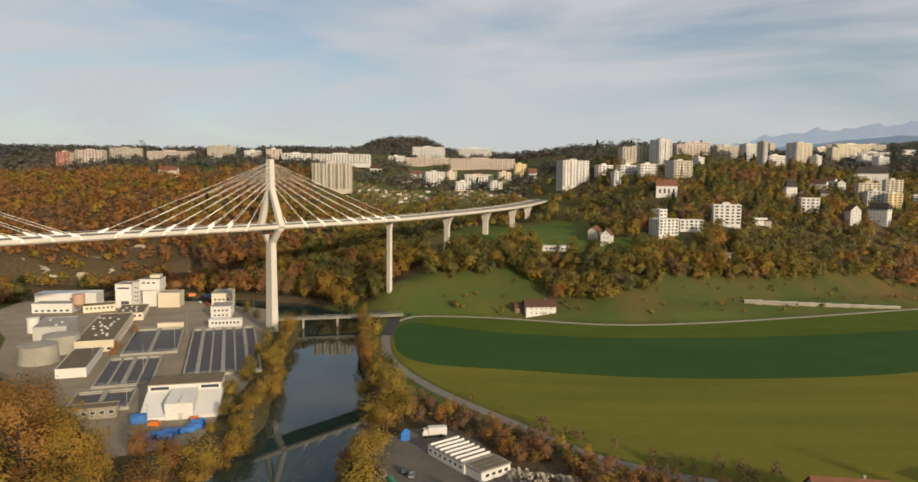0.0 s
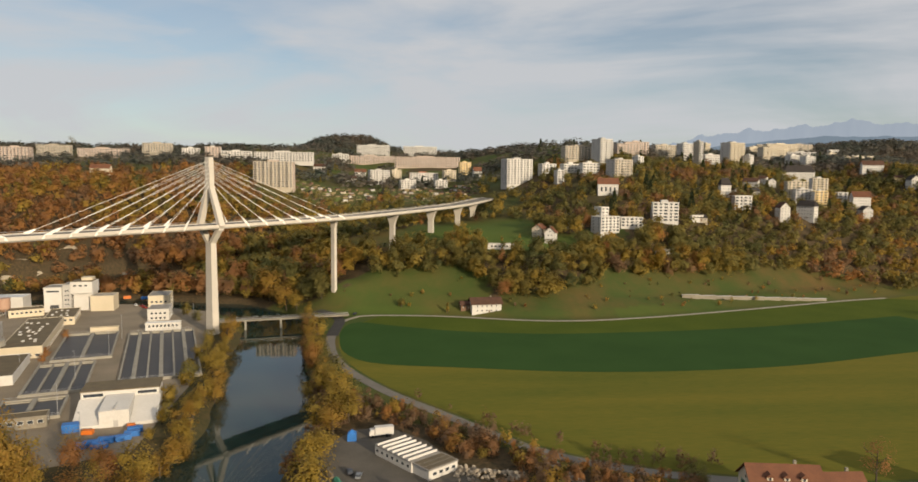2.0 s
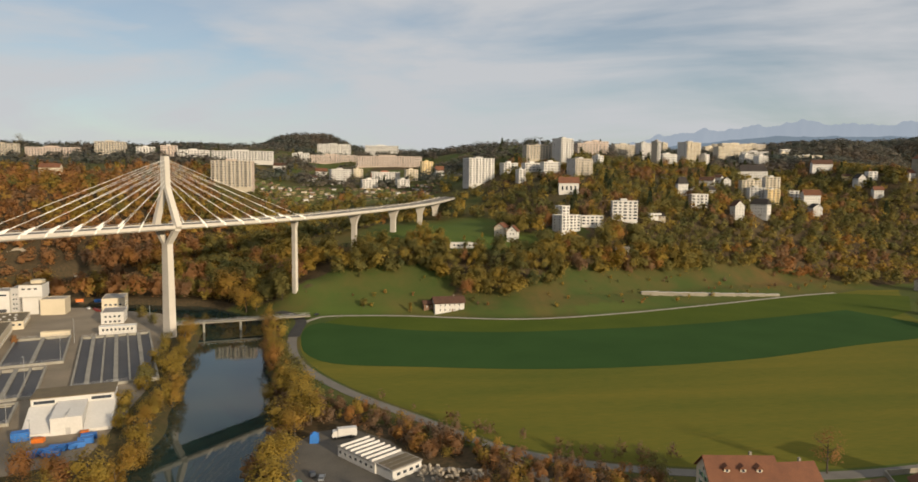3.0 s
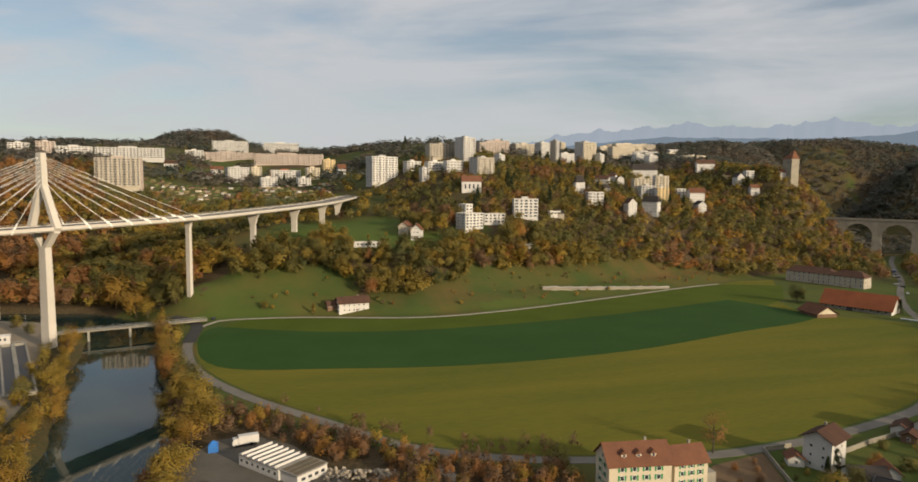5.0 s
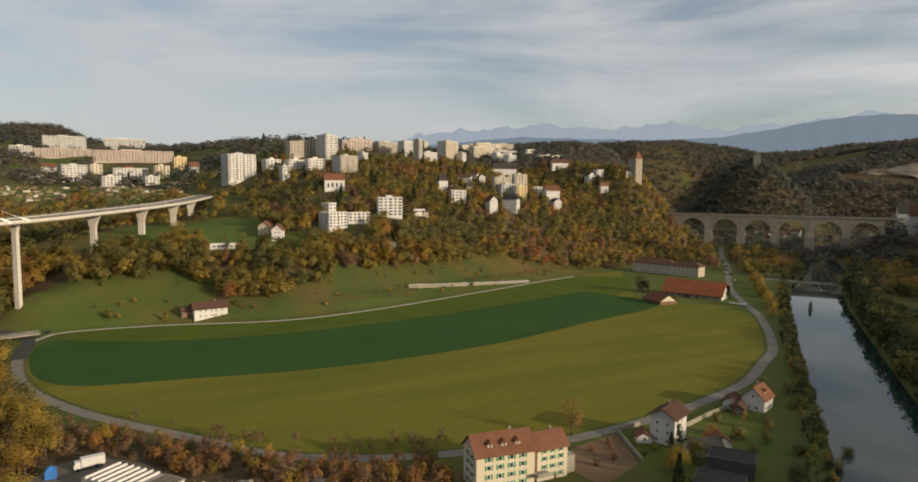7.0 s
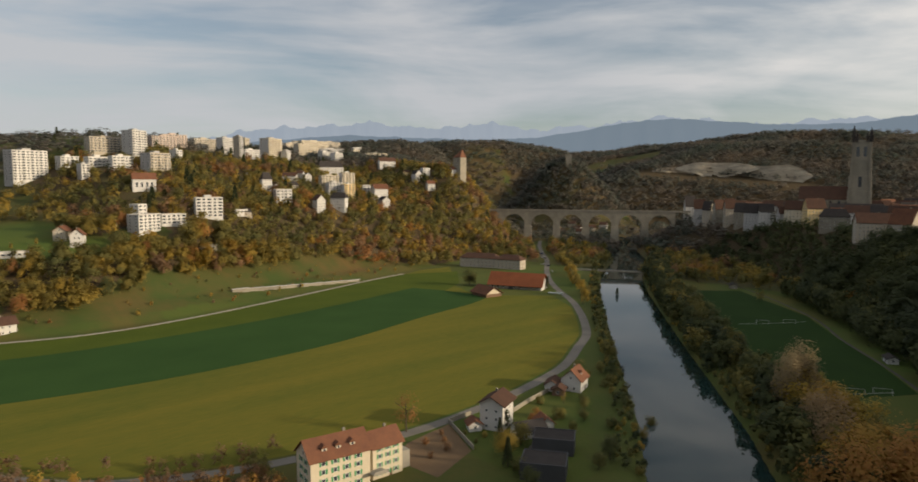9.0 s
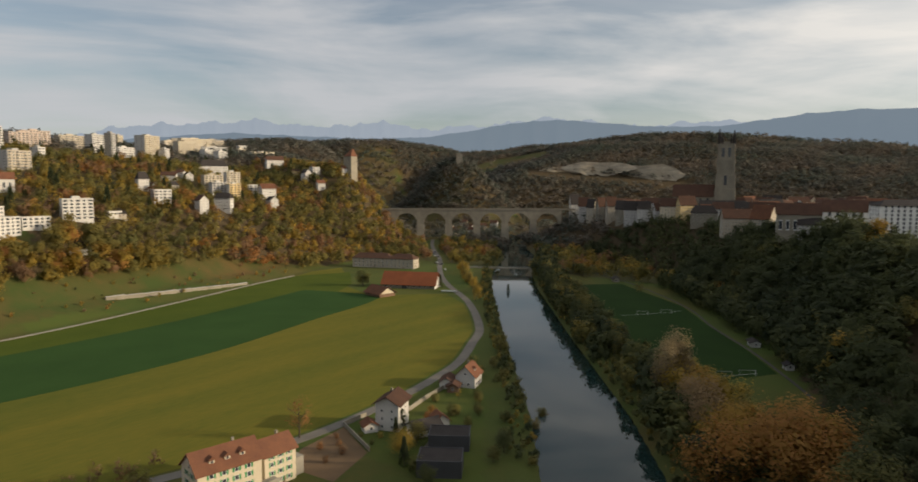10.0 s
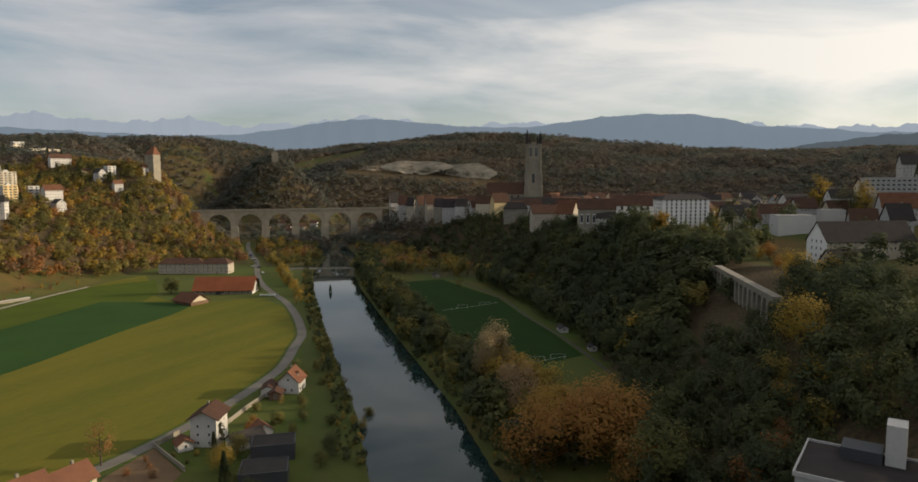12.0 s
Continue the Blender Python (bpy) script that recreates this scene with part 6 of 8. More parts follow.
TOWN_PLOTS.append((627.3, 178.0, 24))
house(603.6, 148.8, 16.9, 13, 15.3, 11.1, 285, "beige", "red", group="old town houses", name="town_house", front=0.7)
TOWN_PLOTS.append((603.6, 148.8, 20))
house(564.9, 114.4, 30.3, 15, 18.5, 7.9, 255, "stone", "brown", "grey stone church hall with tall blind bays", group="old town houses", name="church_hall", front=1.7, rows=[6.0], gap=5.0, ww=2.4, wh=8)
TOWN_PLOTS.append((564.9, 114.4, 28))
house(560.0, 105.4, 15.3, 9, 9.2, 4.7, 262, "white", "dark", group="old town houses", name="town_house", front=1.7)
TOWN_PLOTS.append((560.0, 105.4, 18))
house(596.2, 87.7, 30.3, 15, 15.2, 8.5, 258, "skylit_white", "brown", "long white hall with tall arched windows", group="old town houses", name="town_hall", front=1.7, rows=[2.0, 11.0], gap=5.4, ww=2.4, wh=3.6)
TOWN_PLOTS.append((596.2, 87.7, 28))
house(564.6, 46.4, 38.9, 18, 22.8, 3.7, 240, "skylit_white", "dark", "large white five-storey school with a dark low roof", group="old town houses", name="town_school", front=1.7, hip=7, gap=4.0, ww=1.7, wh=2.3)
TOWN_PLOTS.append((564.6, 46.4, 33))
shed(497.3, -30.2, 24.4, 14, 11.8, 250, "white", "flat", "long plain white hall", name="plain_hall", strip=False)
TOWN_PLOTS.append((497.3, -30.2, 24))
shed(527.6, -55.9, 14.6, 14, 12.0, 262, "grey", "flat", "grey plain hall behind the convent", name="plain_hall", strip=False)
TOWN_PLOTS.append((527.6, -55.9, 18))
shed(599.0, -101.3, 35.7, 16, 19.7, 268, "grey", "flat", "large modern grey school with window bands", name="modern_school", gap=3.4)
TOWN_PLOTS.append((599.0, -101.3, 31))
house(516.9, -96.0, 27.9, 14, 12.7, 9.0, 262, "grey", "red", "long grey hall with a dull red roof", group="old town houses", name="long_hall", front=0.7)
TOWN_PLOTS.append((516.9, -96.0, 26))
house(752.4, -146.8, 24.5, 14, 21.0, 9.0, 262, "grey", "dark", "grey hall with a dark roof on the hill", group="old town houses", name="upper_hall", front=0.7)
TOWN_PLOTS.append((752.4, -146.8, 24))
house(468.8, -84.5, 13.0, 13, 14.1, 9.0, 255, "grey", "dark", group="old town houses", name="town_house", front=0.7)
TOWN_PLOTS.append((468.8, -84.5, 17))
house(480.7, -68.4, 15.3, 13, 8.9, 8.9, 265, "grey", "brown", group="old town houses", name="town_house", front=0.7)
TOWN_PLOTS.append((480.7, -68.4, 18))
house(562.6, -62.6, 14.4, 13, 7.8, 6.4, 250, "cream", "brown", group="old town houses", name="town_house", front=0.7)
TOWN_PLOTS.append((562.6, -62.6, 18))
house(564.4, -41.6, 15.3, 13, 10.6, 7.0, 250, "grey", "brown", group="old town houses", name="town_house", front=0.7)
TOWN_PLOTS.append((564.4, -41.6, 19))
house(575.2, -19.5, 18.7, 12, 8.2, 6.7, 262, "grey", "brown", group="old town houses", name="town_house", front=0.7)
TOWN_PLOTS.append((575.2, -19.5, 21))
house(544.9, 8.2, 15.1, 12, 11.1, 7.4, 250, "beige", "dark", group="old town houses", name="town_house", front=0.7)
TOWN_PLOTS.append((544.9, 8.2, 18))
house(525.1, -5.0, 9.8, 12, 8.8, 5.8, 240, "grey", "brown", group="old town houses", name="town_house", front=0.7)
TOWN_PLOTS.append((525.1, -5.0, 16))
convent = house(397.6, -56.2, 48.7, 16, 11.0, 9.3, 240, "beige", "dark", "long white convent with a steep dark roof", group="old town houses", name="convent", front=0.7, rows=[6.0, 9.2], gap=4.4, ww=1.2, wh=1.7)
# Gable slab brightened for skylight; the long walls' beige holds some shade.
part("gable_wall", loft(bmesh.new(), [[(sx, -8.0, -4), (sx, 8.0, -4), (sx, 8.0, 11.0), (sx, 0, 20.3), (sx, -8.0, 11.0)] for sx in (-24.47, -24.354)]), PAINT["skylit_white"], convent, "white gable wall, brightened as under open sky")
for k in range(3):
    for q in (-3.6, 0, 3.6):
        piece("gable_window", window_mesh(), convent, put(-24.47, q, 2.5 + 3.6 * k, 1.1, 1, 1.7, -math.pi / 2))
TOWN_PLOTS.append((397.6, -56.2, 39))
house(353.4, -44.6, 19.3, 9, 4.1, 5.0, 242, "grey", "dark", "low convent wing with a dark tiled roof", group="old town houses", name="convent_wing", front=0.7)
TOWN_PLOTS.append((353.4, -44.6, 21))

# ---- arched viaduct at the valley's end ----


def viaduct():
    a, b, z = Vector((692, 729, 0)), Vector((873, 498, 0)), 52.5
    t = (b - a).normalized()
    ln, spans, w = (b - a).length, 7, 9.0
    ob = thing("viaduct", "grey stone road viaduct with round arches", "viaduct", Matrix.LocRotScale((*a[:2], 0), Euler((0, 0, math.atan2(t.y, t.x))), None))
    step = ln / spans
    r = step * 0.39
    spring = z - 5.5 - r
    for k in range(spans):
        c = (k + 0.5) * step
        prof = [(c - step / 2, z - 1.2)]
        n = 14
        low = [(c - r * math.cos(math.pi * i / n), spring + r * math.sin(math.pi * i / n)) for i in range(n + 1)]
        ring = [(c - step / 2, z - 1.2), (c - step / 2, spring)] + low + [(c + step / 2, spring), (c + step / 2, z - 1.2)]
        bm = bmesh.new()
        fr = [[bm.verts.new((x, s * w / 2, h)) for x, h in ring] for s in (-1, 1)]
        m = len(ring)
        for i in range(m):
            j = (i + 1) % m
            bm.faces.new((fr[0][i], fr[0][j], fr[1][j], fr[1][i]))
        # spandrels, sliced so that every face is convex
        for s, f in zip((-1, 1), fr):
            ups = [bm.verts.new((ring[i][0], s * w / 2, z - 1.2)) for i in range(2, m - 2)]
            for i in range(2, m - 3):
                bm.faces.new((f[i], f[i + 1], ups[i - 1], ups[i - 2]))
            bm.faces.new((f[0], f[1], f[2], ups[0]))
            bm.faces.new((f[m - 3], f[m - 2], f[m - 1], ups[-1]))
        part("arch", bm, PAINT["stone"], ob)
        if k:
            hw = step / 2 - r
            part("pier", loft(bmesh.new(), [[(k * step + dx * (hw + e), dy * (w / 2 + e), h) for dx, dy in ((-1, -1), (1, -1), (1, 1), (-1, 1))] for e, h in ((2.0, -6), (0.3, spring + 0.02))]), PAINT["stone"], ob)
    part("deck", boxed(-30, ln + 20, -w / 2 - 0.6, w / 2 + 0.6, z - 1.2, z), PAINT["stone"], ob)
    for s in (-1, 1):
        part("parapet", boxed(-30, ln + 20, s * (w / 2 + 0.35) - 0.2, s * (w / 2 + 0.35) + 0.2, z, z + 1.2), PAINT["stone"], ob)


viaduct()


def far_bridge():
    ob = thing("gorge_bridge", "far pale concrete bridge over the side gorge", "bridge", Matrix.LocRotScale((895.3, 1018.6, 0), Euler((0, 0, radians(-42))), None))
    part("deck", boxed(-70, 70, -5, 5, 86, 88.5), SLABGREY, ob)
    for x in (-45, -15, 15, 45):
        part("pier", boxed(x - 1.5, x + 1.5, -3, 3, 0, 86), SLABGREY, ob)


far_bridge()


def watch_tower(x, y, w, h, z, turn, label, cap="half"):
    ob = thing("watch_tower", label, "tower", base_pose(x, y, turn, z))
    bm = boxed(-w / 2, w / 2, -w / 2, w / 2, -20, h)
    part("wall", bm, PAINT["stone"], ob)
    bm = bmesh.new()
    v = w / 2 + 0.5
    if cap == "half":
        loft(bm, [[(-v, -v, h), (v, -v, h), (v, v, h), (-v, v, h)], [(-0.3, -0.3 + v * 0.7, h + w * 0.85), (0.3, -0.3 + v * 0.7, h + w * 0.85), (0.3, 0.3 + v * 0.7, h + w * 0.85), (-0.3, 0.3 + v * 0.7, h + w * 0.85)]])
        part("roof", bm, ROOF["red"], ob)
    else:
        for k in range(-2, 3):
            for q in (-1, 1):
                box(bm, k * w / 5 - w / 14, k * w / 5 + w / 14, q * w / 2 - 0.3, q * w / 2 + 0.3, h, h + 1.5)
        part("battlement", bm, PAINT["stone"], ob)
    for z0 in (0.3, 0.55, 0.78):
        piece("window", window_mesh(0.9), ob, put(0, -w / 2, h * z0, 0.9, 1, 1.8))
    CLEAR.append((x, y, w * 0.9))


watch_tower(674, 738, 14, 26, 104, 262, "old square stone watch tower with a pointed tiled roof")
watch_tower(1045, 828, 12, 15, 132, 232, "square battlemented stone tower on the wooded hill", "flat")


def cathedral(x, y, turn):
    """Tall square Gothic tower with corner buttresses and pinnacles, and a long nave behind."""
    z = gz(x, y)
    ob = thing("cathedral", "tall Gothic stone cathedral tower with pinnacles", "cathedral", base_pose(x, y, turn, z) @ Matrix.Diagonal((0.95, 0.95, 1.2, 1)))
    top = 69.0
    stone = PAINT["stone"]
    levels = [(0, 0.36, 21.5), (0.36, 0.56, 20.3), (0.56, 0.76, 18.6), (0.76, 1.0, 17.2)]
    tw = part("tower", boxed(-10.4, 10.4, -10.4, 10.4, -5, top * 0.36), stone, ob)
    for a, b, w in levels[1:]:
        part("tower_stage", boxed(-w / 2, w / 2, -w / 2, w / 2, top * a, top * b), stone, tw)
        part("string_course", boxed(-w / 2 - 0.6, w / 2 + 0.6, -w / 2 - 0.6, w / 2 + 0.6, top * a - 0.5, top * a + 0.3), stone, tw)
    for sx in (-1, 1):
        for sy in (-1, 1):
            for a, b, w in levels:
                part("buttress", boxed(sx * w / 2 - 1.3, sx * w / 2 + 1.3, sy * w / 2 - 1.3, sy * w / 2 + 1.3, top * a - 4 * (a == 0), top * b + 0.4), stone, tw)
            w = levels[-1][2]
            part("pinnacle", loft(bmesh.new(), [[(sx * w / 2 + dx * q, sy * w / 2 + dy * q, h) for dx, dy in ((-1, -1), (1, -1), (1, 1), (-1, 1))] for q, h in ((1.7, top), (1.7, top + 4.5), (2.1, top + 4.6), (0.15, top + 13 + 2 * (sx < 0)))]), ROOF["dark"], tw)
            for e in (-1, 1):
                part("pinnacle", loft(bmesh.new(), [[(sx * (w / 2 - 3.6) * (e > 0) + sx * w / 2 * (e < 0) + dx * q, sy * (w / 2 - 3.6) * (e < 0) + sy * w / 2 * (e > 0) + dy * q, h) for dx, dy in ((-1, -1), (1, -1), (1, 1), (-1, 1))] for q, h in ((1.0, top), (1.0, top + 4), (0.08, top + 10))]), ROOF["dark"], tw)
    for k, (ln, at) in enumerate(sides(17.2, 17.2)):
        px_, py_, tt = at(0)
        for q in (-3.6, 3.6):
            px_, py_, tt = at(q)
            piece("belfry_opening", window_mesh(0.86, stone), tw, put(px_, py_, top * 0.80, 3.6, 1, top * 0.15, tt))
    for k, (ln, at) in enumerate(sides(20.3, 20.3)):
        px_, py_, tt = at(0)
        piece("tower_window", window_mesh(0.86, stone), tw, put(px_, py_, top * 0.40, 4, 1, 11, tt))
    rail = bmesh.new()
    for a in ((-8.6, 8.6, -8.8, -8.4), (-8.6, 8.6, 8.4, 8.8), (-8.8, -8.4, -8.4, 8.4), (8.4, 8.8, -8.4, 8.4)):
        box(rail, *a, top, top + 1.8)
    part("parapet", rail, stone, tw)
    # nave runs back from the tower
    nave = bmesh.new()
    loft(nave, [[(sx, -9, -5), (sx, 9, -5), (sx, 9, 17), (sx, 0, 28), (sx, -9, 17)] for sx in (-62, -10.5)])
    part("nave", nave, stone, ob)
    nr = part("nave_roof", roof_slabs(52, 18, 17, 11, 0.8, 0.4), ROOF["brown"], ob, "brown tiled nave roof")
    nr.location = (-36, 0, 0.4)
    for k in range(6):
        part("flying_buttress", boxed(-58 + k * 8.4, -57 + k * 8.4, -11.5, -8.9, -5, 15), stone, ob)
        piece("nave_window", window_mesh(0.86, stone), ob, put(-53.6 + k * 8.4, -9, 6, 3.0, 1, 10))


cathedral(824.7, 247.9, 255)
# ---- the old town round it ----


def old_town():
    rng = random.Random(11)
    fixed = TOWN_PLOTS + [(827, 240, 30), (812, 278, 34), (806, 306, 30)]
    hues = ["white", "grey", "beige", "cream", "stone", "white", "yellow"]
    roofs = ["brown", "dark", "brown", "dark", "brown", "red"]
    n = 0
    for i in range(-6, 34):
        for j in range(-12, 20):
            x, y = 520 + 29 * i + rng.uniform(-6, 6), 150 + 31 * j + rng.uniform(-6, 6)
            az, d = math.degrees(math.atan2(x, y)), math.hypot(x, y)
            if not (60.5 < az < 99 and 430 < d < 1000):
                continue
            ax, ay = np.array([x]), np.array([y])
            if not inside(ax, ay, RING_WEST)[0]:
                continue
            s = seg_dist(ax, ay, FOOT_WEST)[0]
            if s < 62 or d < (735 if az < 84 else 585) or (s < 110 and az > 84) or any((x - a) ** 2 + (y - b) ** 2 < r * r for a, b, r in fixed) or rng.random() < 0.08 + 0.3 * (az > 84):
                continue
            w, dd, h = rng.uniform(15, 24), rng.uniform(10, 13), rng.uniform(8.5, 13.5) + (3 if s < 90 else 0)
            house(x, y, w, dd, h, rng.uniform(4.5, 6.5), rng.choice([205, 235, 250, 262, 285, 320]), rng.choice(hues), rng.choice(roofs), group="old town houses", name="town_house", front=1.8 if s < 90 else 0.4, gap=3.8)
            n += 1
    return n


old_town()


def terrace_wall(a, b, top, h):
    """Retaining wall with a row of blind arches between buttresses."""
    a, b = Vector((*a, 0)), Vector((*b, 0))
    t = (b - a).normalized()
    ln = (b - a).length
    ob = thing("terrace_wall", "tall grey retaining wall with a row of blind arches", "wall", Matrix.LocRotScale((*((a + b) / 2)[:2], 0), Euler((0, 0, math.atan2(t.y, t.x))), None))
    part("backing", boxed(-ln / 2, ln / 2, 0.6, 2.4, top - h, top), PAINT["stone"], ob)
    n = int(ln / 6)
    for k in range(n + 1):
        x = -ln / 2 + ln * k / n
        part("buttress", boxed(x - 0.9, x + 0.9, -0.9, 0.598, top - h, top - 1.2), PAINT["stone"], ob)
    for k in range(n):
        c, r = -ln / 2 + ln * (k + 0.5) / n, ln / n / 2 - 0.9
        bm = bmesh.new()
        arc = [(c + r * math.cos(math.pi * i / 8), top - 1.2 - r * 0.9 + r * 0.9 * math.sin(math.pi * i / 8) - 0.6) for i in range(9)]
        for (x0, z0), (x1, z1) in zip(arc, arc[1:]):
            loft(bm, [[(x0, y, z0), (x1, y, z1), (x1, y, top - 1.2), (x0, y, top - 1.2)] for y in (-0.8, 0.596)])
        part("arch", bm, PAINT["stone"], ob)
    part("coping", boxed(-ln / 2 - 0.6, ln / 2 + 0.6, -1.1, 2.6, top - 1.19, top + 0.2), PAINT["stone"], ob)


terrace_wall((345.9, 11.3), (262.1, -11.5), 53.0, 11)
terrace_wall((399.7, 33.8), (345.9, 11.3), 52.0, 9)
CLEAR += [(300, 2, 13), (285, -4, 13), (330, 6, 12), (315, -20, 22), (345, -15, 24), (370, -20, 22), (290, 10, 10), (316, 16, 10), (272, 0, 9)]
house(330.3, -24.8, 9, 6, 4, 2.5, 250, "grey", "dark", "small grey garden house on the terrace", front=1)


def modern_block():
    """Flat grey building on the near slope."""
    ob = thing("modern_building", "grey modern building with a dark flat roof and stair slab", "building", base_pose(137.3, -26.7, 282, 42.0))
    part("wall", boxed(-15, 10, -9, 9, -12, -0.2), PAINT["grey"], ob)
    part("roof", boxed(-15.3, 10.3, -9.3, 9.3, -0.196, 0.25), ROOF["dark"], ob)
    rim = bmesh.new()
    for q in ((-15.4, 10.4, -9.4, -9.1), (-15.4, 10.4, 9.1, 9.4), (-15.4, -15.1, -9.1, 9.1), (10.1, 10.4, -9.1, 9.1)):
        box(rim, *q, -0.15, 0.7)
    part("parapet", rim, PAINT["grey"], ob)
    slab = part("stair_slab", boxed(-1.8, 1.5, 4, 8.8, 0.25, 8.0), PAINT["white"], ob, "tall pale stair slab")
    part("lift_house", boxed(-9, -2.2, 3, 8.6, 0.25, 2.6), PAINT["dark"], ob)
    windows(ob, 30, 18, [-10, -6.8, -3.4], 3.4, 2.4, 1.6, glass=0.9, which=(3,))
    CLEAR.extend([(137, -28, 19), (118, -20, 12), (106, -16, 10)])


modern_block()


# houses on the valley floor beyond the viaduct
for hx, hy, hn in ((905, 690, 235), (925, 712, 250), (950, 700, 220), (940, 735, 240), (968, 728, 230), (880, 712, 215), (900, 735, 260), (985, 700, 245), (860, 690, 225)):
    house(hx, hy, 13, 9, 6.5, 4.2, hn, "white" if hx % 2 else "cream", "brown", group="valley houses", front=0.8)


def cliff(name, a, b, z0, z1, depth, seed, label):
    """A bare sandstone face: layered, broken and leaning back."""
    rng = np.random.RandomState(seed)
    a, b = np.array(a, float), np.array(b, float)
    t = (b - a) / np.linalg.norm(b - a)
    out = np.array([t[1], -t[0]])
    if out @ (a + b) > 0:
        out = -out
    n, m = max(8, int(np.linalg.norm(b - a) / 3.5)), 12
    edge = z1 + (z1 - z0) * (0.16 if z1 < 60 else 0.07) * np.convolve(rng.normal(size=n + 25), np.hanning(25) / 3.6, "valid")[:n + 1]
    foot = z0 - (z1 - z0) * 0.2 * np.abs(np.convolve(rng.normal(size=n + 9), np.ones(9) / 3, "valid")[:n + 1])
    end = np.clip(np.minimum(np.arange(n + 1), n - np.arange(n + 1)) / (0.3 * n), 0.04, 1) ** 0.7
    heart = z0 + (z1 - z0) * 0.45
    edge, foot = heart + (edge - heart) * end, heart + (foot - heart) * end
    wide = 13 if z1 < 60 else 31
    bulge = np.convolve(rng.normal(size=n + wide), np.hanning(wide) / wide ** 0.5, "valid")[:n + 1] * depth * 0.7
    bm = bmesh.new()
    rows = []
    for j in range(m + 1):
        k = j / m
        ledge = rng.uniform(-0.5, 0.5) * depth * 0.2
        row = []
        for i in range(n + 1):
            p = a + t * (np.linalg.norm(b - a) * i / n) + out * (bulge[i] + ledge + rng.normal(0, depth * 0.03) - depth * k)
            row.append(bm.verts.new((p[0], p[1], foot[i] + (edge[i] - foot[i]) * k)))
        rows.append(row)
    for r, s in zip(rows, rows[1:]):
        for i in range(n):
            bm.faces.new((r[i], r[i + 1], s[i + 1], s[i]))
    ob = part(name, bm, SANDSTONE, None, smooth=True)
    return tagged(ob, label, "cliff", kind="structure")


SANDSTONE = mat("bare_sandstone", (0.46, 0.40, 0.30), (0.24, 0.205, 0.16), 0.95, 0.05, 0.5, 0.5, coords="Position", spec=0.1, stretch=(1, 1, 3.5))
# broken bits of rock that look out between the gorge trees: middle, length, foot, height
for cx, cy, cl, cz, ch, cs in ((-380, 594, 30, 12, 7, 1), (-330, 595, 22, 22, 5, 2), (-362, 586, 34, 5, 7, 3), (-335, 585, 22, 6, 8, 4), (-252, 585, 18, 16, 8, 7),
                               (-236, 579, 24, 10, 8, 8), (-222, 579, 16, 12, 7, 9), (-297, 614, 12, 32, 5, 10), (-402, 600, 26, 16, 8, 11), (-312, 588, 14, 14, 5, 12)):
    cliff("cliff", (cx - cl / 2, cy + 3), (cx + cl / 2, cy - 3), cz, cz + ch, 4, cs, "pale broken sandstone outcrop above the river")
    CLEAR.append((cx + 4, cy - 8, 8 + cl * 0.16))
for ca, cb, cz, ct, cs in (((1329, 827), (1379, 741), 104, 127, 5), ((1358, 778), (1435, 625), 112, 137, 6), ((1412, 674), (1473, 530), 87, 132, 7)):
    cliff("cliff", ca, cb, cz, ct, 9, cs, "long bare sandstone cliff on the far hill")
    CLEAR += [(ca[0] + (cb[0] - ca[0]) * k / 4 - 22, ca[1] + (cb[1] - ca[1]) * k / 4 - 10, 26) for k in range(5)]

# ---- mountains on the horizon ----


def ridge(name, az0, az1, dist, outline, rough, seed, material, label):
    """A far mountain chain: outline gives bearings and heights above the eye's level; crags come from folded waves."""
    rng = np.random.RandomState(seed)
    az = np.linspace(az0, az1, 700)
    h = np.interp(az, *zip(*outline))
    ker = np.hanning(9); ker /= ker.sum()
    h = np.convolve(np.pad(h, 4, "edge"), ker, "valid")
    f = np.zeros_like(az)
    for k in range(6):
        f += (1 - np.abs(np.sin(az * 0.9 * 1.83 ** k + rng.uniform(0, 6)))) ** 1.5 * 0.58 ** k
    h = h + rough * (f - f.mean())
    rows = []
    bm = bmesh.new()
    for depth, share in ((-0.16, -0.3), (-0.10, 0.15), (-0.05, 0.5), (0.0, 1.0), (0.03, 0.5)):
        d = dist * (1 + depth)
        nz = 1 + 0.05 * np.sin(az * 3.1 + depth * 40)
        rows.append([bm.verts.new((math.sin(radians(a)) * d, math.cos(radians(a)) * d, 96 + hh * share * (1 if share > 0.9 else q))) for a, hh, q in zip(az, h, nz)])
    for r, s in zip(rows, rows[1:]):
        for k in range(len(r) - 1):
            bm.faces.new((r[k], r[k + 1], s[k + 1], s[k]))
    ob = part(name, bm, material, None, smooth=True)
    ob.data.update()
    return tagged(ob, label, "mountains", kind="structure")


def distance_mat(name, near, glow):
    """Far slopes; the bright haze before them is put in as emission."""
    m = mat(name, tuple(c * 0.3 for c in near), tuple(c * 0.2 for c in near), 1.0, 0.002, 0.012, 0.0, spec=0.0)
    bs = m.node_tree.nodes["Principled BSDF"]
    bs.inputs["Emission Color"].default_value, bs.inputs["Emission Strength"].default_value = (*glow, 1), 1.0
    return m


